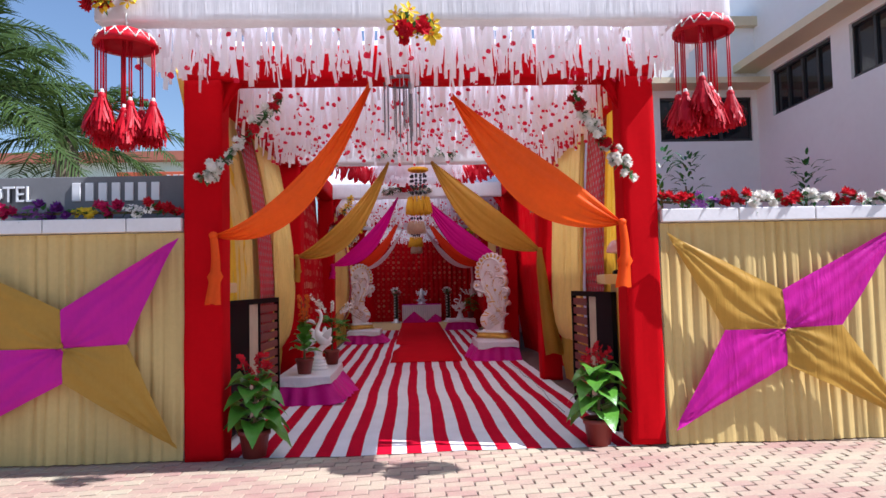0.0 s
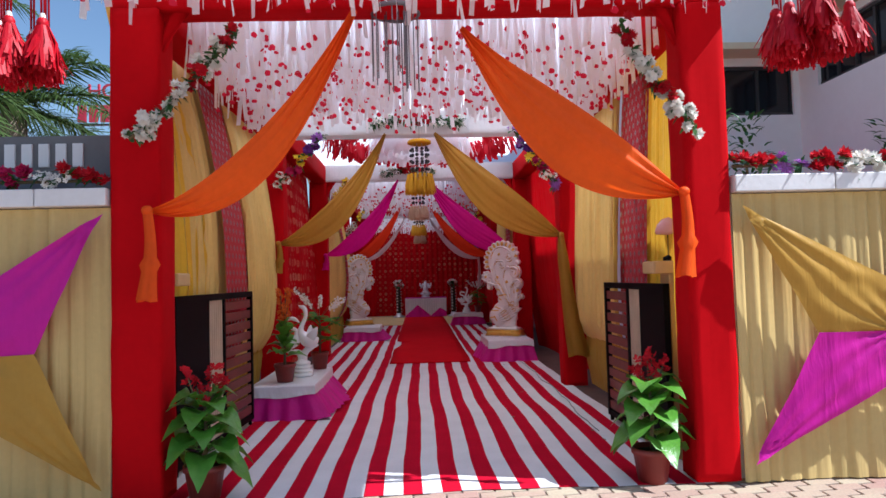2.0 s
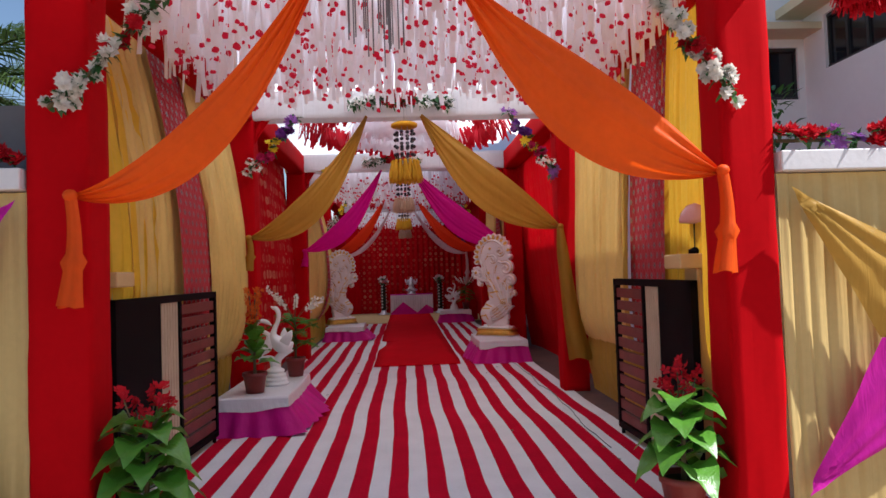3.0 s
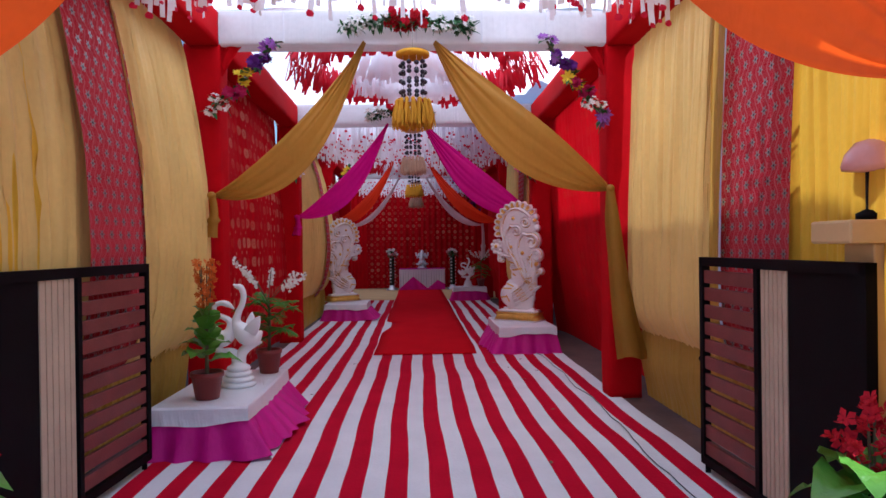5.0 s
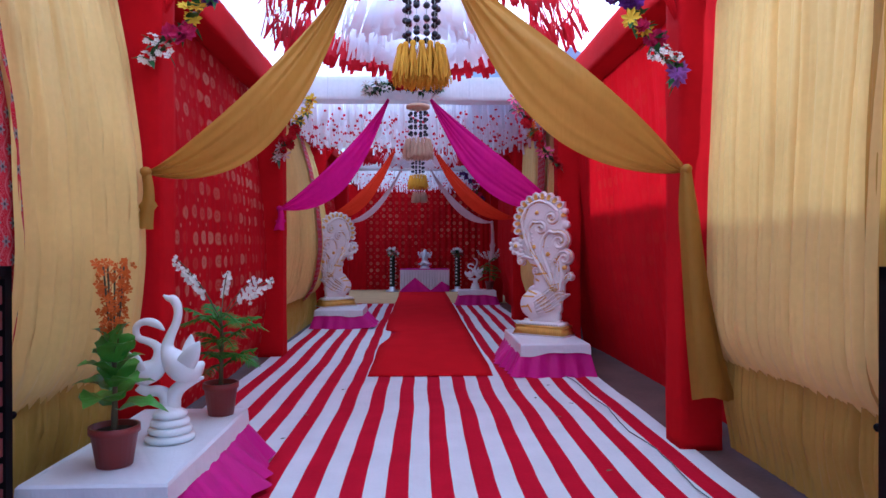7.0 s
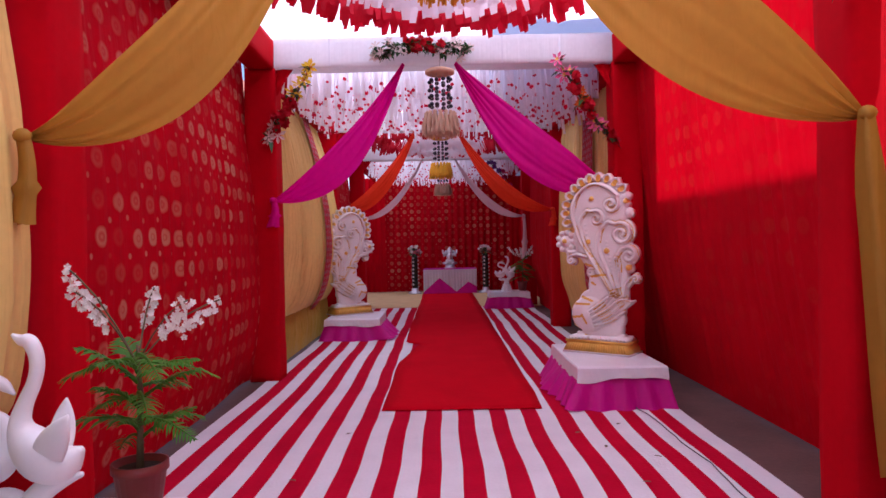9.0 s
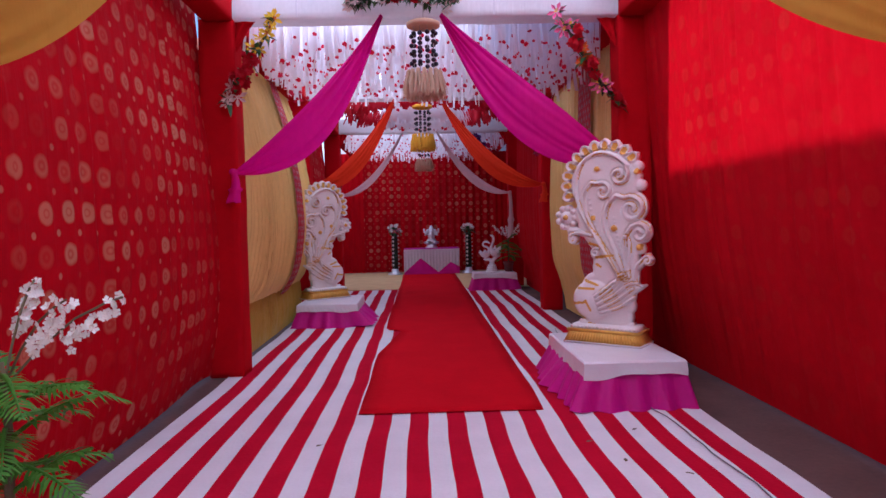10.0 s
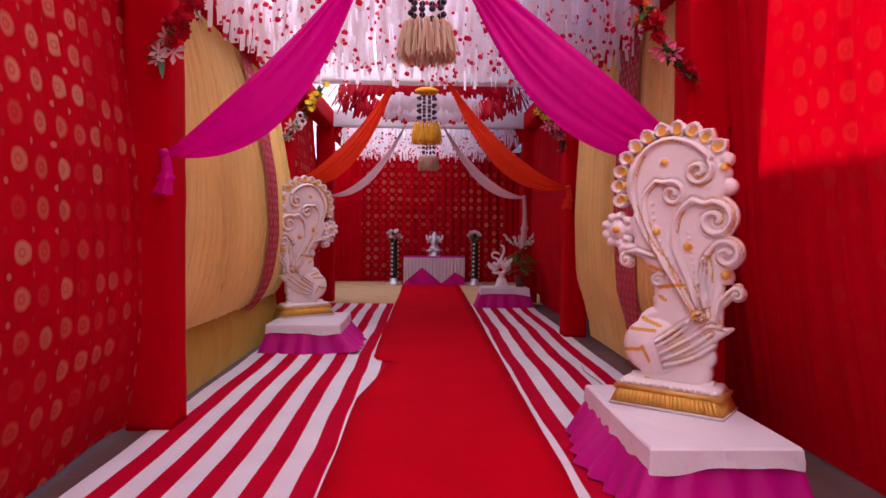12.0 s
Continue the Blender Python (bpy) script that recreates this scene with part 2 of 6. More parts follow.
M_LEAF = fabric("broad_green_leaf", (0.11, 0.3, 0.03), 0.25, rough=0.35, amount=0.3, sheen=0.0, spec=0.5)
M_LEAFDARK = fabric("dark_green_leaf", (0.035, 0.13, 0.03), 0.2, rough=0.4, amount=0.3, sheen=0.0, spec=0.5)
M_PALM = fabric("palm_frond", (0.06, 0.1, 0.025), 0.3, rough=0.5, amount=0.35, sheen=0.0, spec=0.2)
M_COLUMN = solid("dark_bound_leaves", (0.012, 0.022, 0.012), 0.6, scale=20, amount=0.4, bump=0.6)
M_FERN = fabric("fern_leaf", (0.07, 0.22, 0.02), 0.25, rough=0.5, amount=0.3, sheen=0.0)
M_STEM = solid("stem_brown", (0.12, 0.09, 0.04), 0.8, scale=12, amount=0.3)
M_TRUNK = solid("palm_trunk", (0.22, 0.17, 0.12), 0.9, scale=6, amount=0.35, bump=0.8)
M_FWHITE = fabric("white_blossom", (0.85, 0.82, 0.76), 0.25, amount=0.1)
M_FRED = fabric("red_blossom", (0.55, 0.008, 0.02), 0.2, amount=0.2)
M_FYELLOW = fabric("yellow_blossom", (0.85, 0.6, 0.03), 0.25, amount=0.15)
M_FPURPLE = fabric("purple_blossom", (0.16, 0.03, 0.25), 0.2, amount=0.25)
M_FPINK = fabric("pink_blossom", (0.75, 0.15, 0.3), 0.25, amount=0.15)
M_FORANGE = fabric("orange_blossom", (0.7, 0.16, 0.015), 0.25, amount=0.25)
M_TASSELRED = fabric("red_tassel_thread", (0.5, 0.004, 0.015), 0.15, amount=0.3, rough=0.5)
M_TASSELGOLD = fabric("marigold_tassel_thread", (0.72, 0.36, 0.015), 0.2, amount=0.25)
M_TASSELCREAM = fabric("cream_tassel_thread", (0.72, 0.52, 0.34), 0.25, amount=0.2)
M_BEAD = solid("black_bead", (0.01, 0.01, 0.02), 0.3, bump=0.0)
M_STRING = solid("thin_string", (0.5, 0.48, 0.46), 0.7, bump=0.0)
M_GREYSTRING = solid("grey_string", (0.16, 0.15, 0.17), 0.6, bump=0.0)
M_FIBRE = solid("white_fibreglass", (0.8, 0.74, 0.7), 0.5, scale=5, amount=0.08, bump=0.25)
M_GOLDPAINT = solid("gold_paint", (0.72, 0.4, 0.06), 0.42, metal=0.25, scale=9, amount=0.2, bump=0.2)
M_SWAN = solid("glossy_white_paint", (0.84, 0.83, 0.82), 0.3, scale=4, amount=0.04, bump=0.05)
M_SILVER = solid("silver_paint", (0.62, 0.62, 0.64), 0.35, metal=0.5, scale=20, amount=0.2, bump=0.3)
M_PLASTIC = solid("white_plastic_sheet", (0.74, 0.72, 0.74), 0.35, scale=3, amount=0.08, bump=0.25)
M_BOARDGREY = solid("grey_sign_board", (0.16, 0.16, 0.165), 0.75, scale=3, amount=0.12, bump=0.1)
M_LETTER = solid("pale_sign_letter", (0.72, 0.72, 0.72), 0.4, amount=0.05, bump=0.0)
M_LETTERDARK = solid("dark_letter_rim", (0.05, 0.05, 0.055), 0.5, amount=0.1, bump=0.0)
M_BOARDORANGE = solid("orange_red_sign_board", (0.62, 0.13, 0.06), 0.5, scale=2, amount=0.1, bump=0.0)
M_SIGNRED = solid("dark_red_sign_letter", (0.42, 0.02, 0.05), 0.5, amount=0.1, bump=0.0)
M_FARGREEN = solid("pale_green_facade", (0.55, 0.66, 0.6), 0.8, scale=0.4, amount=0.08, bump=0.1)
M_FARROOF = solid("terracotta_roof", (0.42, 0.14, 0.09), 0.8, scale=1, amount=0.2, bump=0.3)
M_WIRE = solid("grey_green_cable", (0.12, 0.14, 0.13), 0.5, bump=0.0)
M_LAMPGLASS = solid("pink_glass_lamp", (0.7, 0.35, 0.33), 0.25, amount=0.1, bump=0.0)


def paver_mat():
    m, nt, b, out = base_mat("interlocking_paver")
    oi = nt.nodes.new("ShaderNodeObjectInfo")
    geo = nt.nodes.new("ShaderNodeNewGeometry")
    add = nt.nodes.new("ShaderNodeMath")
    add.operation = 'ADD'
    nt.links.new(oi.outputs["Random"], add.inputs[0])
    nt.links.new(geo.outputs["Random Per Island"], add.inputs[1])
    fr = nt.nodes.new("ShaderNodeMath")
    fr.operation = 'FRACT'
    nt.links.new(add.outputs[0], fr.inputs[0])
    tc = nt.nodes.new("ShaderNodeTexCoord")
    big = node(nt, "ShaderNodeTexNoise", Scale=0.9, Detail=2.0)
    nt.links.new(geo.outputs["Position"], big.inputs["Vector"])
    mx = nt.nodes.new("ShaderNodeMath")
    mx.operation = 'MULTIPLY_ADD'
    nt.links.new(big.outputs["Fac"], mx.inputs[0])
    mx.inputs[1].default_value = 1.4
    sc = nt.nodes.new("ShaderNodeMath")
    sc.operation = 'MULTIPLY_ADD'
    nt.links.new(fr.outputs[0], sc.inputs[0])
    sc.inputs[1].default_value, sc.inputs[2].default_value = 0.4, -0.4
    nt.links.new(sc.outputs[0], mx.inputs[2])
    ramp = nt.nodes.new("ShaderNodeValToRGB")
    e = ramp.color_ramp.elements
    e[0].position, e[0].color = 0.2, (0.36, 0.21, 0.17, 1)
    e[1].position, e[1].color = 0.75, (0.43, 0.36, 0.25, 1)
    nt.links.new(mx.outputs[0], ramp.inputs[0])
    n2 = node(nt, "ShaderNodeTexNoise", Scale=60.0, Detail=4.0)
    nt.links.new(geo.outputs["Position"], n2.inputs["Vector"])
    hs = nt.nodes.new("ShaderNodeMapRange")
    hs.inputs["To Min"].default_value, hs.inputs["To Max"].default_value = 0.72, 1.2
    nt.links.new(n2.outputs["Fac"], hs.inputs["Value"])
    vm = nt.nodes.new("ShaderNodeVectorMath")
    vm.operation = 'SCALE'
    nt.links.new(ramp.outputs[0], vm.inputs[0])
    nt.links.new(hs.outputs[0], vm.inputs["Scale"])
    nt.links.new(vm.outputs[0], b.inputs["Base Color"])
    b.inputs["Roughness"].default_value = 0.85
    bumped(nt, b, n2.outputs["Fac"], 0.4, 0.003)
    return m


M_PAVER = paver_mat()


# ---------------------------------------------------------------- mesh helpers
def thing(name, at=(0, 0, 0), label="", category="", group="", kind=""):
    ob = new(name)
    ob.location = at
    ob.empty_display_size = 0.1
    return tagged(ob, label, category, group, kind)


def finish(name, me, mats, parent=None, label="", smooth=True):
    for m in (mats if isinstance(mats, (list, tuple)) else [mats]):
        me.materials.append(m)
    if smooth:
        me.shade_smooth()
    ob = new(name, me)
    if parent is not None:
        ob.parent = parent
    if label:
        ob["label"] = label
    return ob


def part(name, bm, mat, parent=None, label="", smooth=False):
    me = bpy.data.meshes.new(name)
    bm.normal_update()
    bm.to_mesh(me)
    bm.free()
    return finish(name, me, mat, parent, label, smooth)


def pymesh(name, verts, faces, mats, parent=None, label="", smooth=True, mat_index=None, uv=None):
    me = bpy.data.meshes.new(name)
    me.from_pydata([tuple(map(float, v)) for v in verts], [], faces)
    if uv is not None:
        layer = me.uv_layers.new(name="UVMap")
        idx = np.empty(len(me.loops), dtype=np.int32)
        me.loops.foreach_get("vertex_index", idx)
        layer.data.foreach_set("uv", np.asarray(uv, dtype=np.float32)[idx].ravel())
    if mat_index is not None:
        me.polygons.foreach_set("material_index", np.asarray(mat_index, dtype=np.int32))
    me.update()
    return finish(name, me, mats, parent, label, smooth)


def grid_faces(nu, nv, wrap=False, start=0):
    out = []
    for i in range(nu if wrap else nu - 1):
        for j in range(nv - 1):
            a, b = i * nv + j, ((i + 1) % nu) * nv + j
            out.append((start + a, start + b, start + b + 1, start + a + 1))
    return out


def sheet(name, P, mat, parent=None, label="", uv=None):
    nu, nv = P.shape[:2]
    return pymesh(name, P.reshape(-1, 3), grid_faces(nu, nv), mat, parent, label, True,
                  uv=None if uv is None else uv.reshape(-1, 2))


def box_bm(bm, x0, x1, y0, y1, z0, z1, bevel=0.0):
    r = bmesh.ops.create_cube(bm, size=1.0, matrix=Matrix.Translation(((x0 + x1) / 2, (y0 + y1) / 2, (z0 + z1) / 2)) @ Matrix.Diagonal((x1 - x0, y1 - y0, z1 - z0, 1)))
    if bevel:
        edges = {e for v in r["verts"] for e in v.link_edges}
        bmesh.ops.bevel(bm, geom=list(edges), offset=bevel, segments=2, affect='EDGES', profile=0.5)
    return bm


def box(name, dims, mat, parent=None, label="", bevel=0.0):
    return part(name, box_bm(bmesh.new(), *dims, bevel), mat, parent, label)


class Soup:
    """Collects vertices and faces for one mesh."""

    def __init__(self):
        self.v, self.f, self.m = [], [], []

    def add(self, verts, faces, mi=0):
        s = len(self.v)
        self.v.extend(verts)
        self.f.extend(tuple(s + i for i in f) for f in faces)
        self.m.extend([mi] * len(faces))

    def tube(self, pts, radii, n=8, mi=0, caps=True):
        pts = [Vector(p) for p in pts]
        if not hasattr(radii, "__len__"):
            radii = [radii] * len(pts)
        rings = []
        side = None
        for i, p in enumerate(pts):
            d = (pts[min(i + 1, len(pts) - 1)] - pts[max(i - 1, 0)]).normalized()
            if side is None:
                side = d.orthogonal().normalized()
            side = (side - d * side.dot(d)).normalized()
            up = d.cross(side)
            rings += [p + (side * math.cos(a) + up * math.sin(a)) * radii[i] for a in (2 * math.pi * k / n for k in range(n))]
        faces = []
        for i in range(len(pts) - 1):
            for k in range(n):
                a, b = i * n + k, i * n + (k + 1) % n
                faces.append((a, b, b + n, a + n))
        if caps:
            faces.append(tuple(reversed(range(n))))
            faces.append(tuple(range((len(pts) - 1) * n, len(pts) * n)))
        self.add(rings, faces, mi)

    def lathe(self, profile, n=20, centre=(0, 0, 0), mi=0):
        c = Vector(centre)
        v = [c + Vector((r * math.cos(a), r * math.sin(a), z)) for r, z in profile for a in (2 * math.pi * k / n for k in range(n))]
        f = []
        for i in range(len(profile) - 1):
            for k in range(n):
                a, b = i * n + k, i * n + (k + 1) % n
                f.append((a, b, b + n, a + n))
        self.add(v, f, mi)

    def ball(self, centre, radii, m=None, nu=14, nv=8, mi=0):
        c = Vector(centre)
        v, f = [], []
        for j in range(nv + 1):
            th = math.pi * j / nv
            for i in range(nu):
                a = 2 * math.pi * i / nu
                p = Vector((radii[0] * math.sin(th) * math.cos(a), radii[1] * math.sin(th) * math.sin(a), radii[2] * math.cos(th)))
                v.append(c + (m @ p if m is not None else p))
        for j in range(nv):
            for i in range(nu):
                a, b = j * nu + i, j * nu + (i + 1) % nu
                f.append((a, a + nu, b + nu, b))
        self.add(v, f, mi)

    def quad_strip(self, left, right, mi=0):
        n = len(left)
        self.add(list(left) + list(right), [(i, i + 1, n + i + 1, n + i) for i in range(n - 1)], mi)

    def box(self, x0, x1, y0, y1, z0, z1, mi=0):
        self.add([(x, y, z) for x in (x0, x1) for y in (y0, y1) for z in (z0, z1)],
                 [(0, 1, 3, 2), (4, 6, 7, 5), (0, 4, 5, 1), (2, 3, 7, 6), (0, 2, 6, 4), (1, 5, 7, 3)], mi)

    def made(self, name, mats, parent=None, label="", smooth=True):
        many = isinstance(mats, (list, tuple))
        return pymesh(name, self.v, self.f, mats, parent, label, smooth, mat_index=self.m if many else None)


rng = random.Random(7)
nrg = np.random.RandomState(7)


@functools.lru_cache(maxsize=None)
def wob_terms(seed):
    r = random.Random(seed)
    return [(f * (0.8 + 0.4 * r.random()), r.random() * 6.28, a) for f, a in ((1.0, 0.5), (2.3, 0.3), (4.9, 0.2))]


def wob(x, seed):
    """A smooth random curve in one variable, about -1 to 1."""
    return sum(math.sin(x * f + p) * a for f, p, a in wob_terms(seed))


# ---------------------------------------------------------------- ground
XL, XR = -1.70, 1.94          # clear width between the pillars
FY = [6.0, 10.2, 14.35, 18.5, 22.5]
ground = tagged(box("ground", (-400, 400, -200, 900, -0.3, -0.02), M_ASPHALT), "bare earth ground reaching to the horizon", "ground", kind="structure")
hall_floor = tagged(box("floor", (-2.9, 3.2, 6.15, 30.0, -0.02, 0.0), M_FLOOR), "dusty brown paved floor under the striped carpet", "floor", kind="structure")


def make_carpet():
    """Striped carpet, laid a little wavy."""
    n, x0 = 29, -1.86
    W = 0.135
    ys = np.concatenate([np.linspace(6.05, 22.3, 110)])
    verts, faces, mi = [], [], []
    xs = [x0 + W * k for k in range(n + 1)]
    nx = n + 1
    for j, y in enumerate(ys):
        for k, x in enumerate(xs):
            side = 0.018 * wob(y * 0.9 + 3, 5) + 0.006 * wob(y * 2.1, k // 9)
            edge = 0.05 * wob(x * 1.7, 2) if j == 0 else 0
            lift = 0.004 + 0.0035 * (1 + wob(y * 2.2 + x * 0.6, 9)) * (1.0 if abs(x - 0.1) > 1.3 else 0.35)
            verts.append((x + side, y + edge, lift))
    for j in range(len(ys) - 1):
        for k in range(n):
            a = j * nx + k
            faces.append((a, a + 1, a + nx + 1, a + nx))
            mi.append((k + 1) % 2)
    ob = pymesh("striped_carpet", verts, faces, [M_CARPET_R, M_CARPET_W], smooth=False, mat_index=mi)
    ob.modifiers.new("thickness", 'SOLIDIFY').thickness = 0.004
    return tagged(ob, "red and white striped carpet covering the passage floor", "carpet")


make_carpet()


def make_runner():
    nx, ny = 9, 90
    verts = []
    for j in range(ny):
        y = 12.95 + (26.4 - 12.95) * j / (ny - 1)
        for i in range(nx):
            u = i / (nx - 1)
            left = -0.49 + 0.015 * wob(y * 0.8, 3) + 0.21 * max(0.0, 1 - abs(y - 16.75) / (1.5 if y < 16.75 else 0.16))
            right = 0.93 + 0.012 * wob(y * 0.7, 4) - 0.05 * max(0, (13.6 - y))
            verts.append((left + (right - left) * u, y - 0.02 * u, 0.017 + 0.003 * wob(y * 3 + u * 2, 8)))
    ob = pymesh("carpet_runner", verts, [tuple(reversed(f)) for f in grid_faces(ny, nx)], M_RUNNER)
    ob.modifiers.new("thickness", 'SOLIDIFY').thickness = 0.005
    return tagged(ob, "plain red carpet runner leading up to the altar table", "carpet runner")


make_runner()
tagged(box("beige_carpet", (-2.3, 2.7, 22.32, 27.3, 0.0, 0.012), M_BEIGE), "beige carpet round the altar table", "carpet")

# ---------------------------------------------------------------- wrapped frames
def wrapped(name, x0, x1, y0, y1, z0, z1, mat, parent, seed, axis=2, label=""):
    """A box section wrapped in cloth: creased faces and soft corners."""
    L = [(x0, x1), (y0, y1), (z0, z1)][axis]
    o = [k for k in range(3) if k != axis]
    A, B = [(x0, x1), (y0, y1), (z0, z1)][o[0]], [(x0, x1), (y0, y1), (z0, z1)][o[1]]
    n = max(8, int((L[1] - L[0]) / 0.06))
    ring, per = [], 6
    corners = [(A[0], B[0]), (A[1], B[0]), (A[1], B[1]), (A[0], B[1])]
    for c in range(4):
        p, q = corners[c], corners[(c + 1) % 4]
        ring += [(p[0] + (q[0] - p[0]) * t, p[1] + (q[1] - p[1]) * t) for t in (0.05, 0.2, 0.4, 0.6, 0.8, 0.95)]
    ca, cb = (A[0] + A[1]) / 2, (B[0] + B[1]) / 2
    V = []
    for i in range(n + 1):
        l = L[0] + (L[1] - L[0]) * i / n
        for k, (a, b) in enumerate(ring):
            w = 1 + 0.035 * wob(l * 3.5 + k * 0.9, seed) * (0.4 + abs(wob(l * 1.3, seed + 1)))
            p = [0, 0, 0]
            p[axis], p[o[0]], p[o[1]] = l, ca + (a - ca) * w, cb + (b - cb) * w
            V.append(tuple(p))
    m = len(ring)
    F = [(i * m + k, i * m + (k + 1) % m, (i + 1) * m + (k + 1) % m, (i + 1) * m + k) for i in range(n) for k in range(m)]
    F += [tuple(reversed(range(m))), tuple(range(n * m, (n + 1) * m))]
    return pymesh(name, V, F, mat, parent, label)


PW = 0.33
ZB0, ZB1 = 3.38, 3.70
for k, fy in enumerate(FY):
    arch = thing("entrance_arch" if k == 0 else "passage_arch", (0, 0, 0),
                 "tall red cloth-wrapped arch at the entrance" if k == 0 else "cloth-wrapped arch with red posts and a white beam across the passage", "arch", "arches of the passage")
    wrapped("post", XL - PW, XL, fy, fy + 0.3, 0, ZB0, M_REDWRAP, arch, 10 + k)
    wrapped("post", XR, XR + PW - 0.02, fy, fy + 0.3, 0.02 if k == 0 else 0, ZB0, M_REDWRAP, arch, 20 + k)
    if k == 0:
        wrapped("beam", XL - PW, XR + PW, fy + 0.02, fy + 0.28, ZB0, ZB1, M_REDWRAP, arch, 30, axis=0)
    else:
        b = wrapped("beam", XL - PW, XR + PW, fy + 0.02, fy + 0.28, ZB0, ZB1, M_WHITECLOTH, arch, 30 + k, axis=0, label="white cloth-covered beam")
        for i in range(7):
            x = XL - PW + 0.3 + i * 0.62
            box("seam", (x, x + 0.012, fy + 0.006, fy + 0.02, ZB0 + 0.01, ZB1 - 0.01), M_PLASTIC, b)
    # sagging cloth wedge where post and beam meet
    for s, x in ((1, XL), (-1, XR)):
        P = np.zeros((9, 7, 3))
        for i in range(9):
            for j in range(7):
                u, v = i / 8, j / 6
                P[i, j] = (x + s * 0.2 * u * (1 - v), fy + 0.1 + 0.02 * math.sin(u * 9 + v * 5), ZB0 - 0.3 * v + 0.02)
        sheet("corner_cloth", P, M_REDWRAP, arch)

# long rails over the side walls
for s, x in ((-1, XL - 0.28), (1, XR)):
    for a, b in zip(FY, FY[1:] + [27.2]):
        r = wrapped("side_rail", x, x + 0.28, a + 0.3, b, ZB0 - 0.02, ZB1 - 0.02, M_REDWRAP, None, 50 + int(a), axis=1)
        tagged(r, "red cloth-wrapped rail along the top of the passage", "rail", "top rails of the passage")


# ---------------------------------------------------------------- roofs
def roof(y0, y1, z_edge, z_mid, label, x0=XL - 0.36, x1=XR + 0.36, mat=None):
    nx, ny = 15, 13
    P = np.zeros((nx, ny, 3))
    for i in range(nx):
        for j in range(ny):
            u, v = i / (nx - 1), j / (ny - 1)
            peak = (1 - abs(2 * u - 1)) ** 0.8 * min(1.0, 2.6 * (1 - abs(2 * v - 1)))
            P[i, j] = (x0 + (x1 - x0) * u, y0 + (y1 - y0) * v, z_edge + (z_mid - z_edge) * peak + 0.015 * math.sin(i * 2.1 + j * 1.7))
    return tagged(sheet("ceiling", P, mat or M_ROOF), label, "ceiling", kind="structure")


roof(6.02, 10.3, 3.74, 3.86, "white tarpaulin ceiling over the entrance bay")
roof(10.3, 14.5, 3.69, 4.55, "pitched white tarpaulin ceiling")
roof(14.5, 18.65, 3.74, 3.86, "white tarpaulin ceiling over ribbon bay")
roof(18.65, 22.65, 3.69, 4.4, "pitched white tarpaulin ceiling", mat=M_ROOFDIM)
roof(22.65, 28.4, 3.74, 3.9, "white tarpaulin ceiling over the altar", XL - 0.9, XR + 0.9, M_ROOFDIM)

# porch canopy in front of the entrance
canopy = thing("porch_canopy", label="white panelled porch canopy projecting over the entrance", category="canopy")
CX0, CX1, CY0, CY1 = -2.32, 2.48, 4.95, 5.98
CZ = 3.50
wrapped("front_beam", CX0, CX1, CY0, CY0 + 0.16, CZ, CZ + 0.3, M_WHITECLOTH, canopy, 81, axis=0)
for x in (CX0, CX1 - 0.14):
    wrapped("side_beam", x, x + 0.14, CY0 + 0.16, CY1, CZ - 0.01, CZ + 0.29, M_WHITECLOTH, canopy, 82, axis=1)
for i in range(12):
    x = CX0 + 0.2 + i * 0.385
    box("rib", (x, x + 0.035, CY0 + 0.17, CY1, CZ + 0.06, CZ + 0.1), M_PLASTIC, canopy)
P = np.zeros((12, 6, 3))
for i in range(12):
    for j in range(6):
        P[i, j] = (CX0 + (CX1 - CX0) * i / 11, CY0 + (CY1 - CY0) * j / 5, CZ + 0.31 + 0.01 * math.sin(i * 2 + j))
sheet("roof_cloth", P, M_ROOF, canopy)


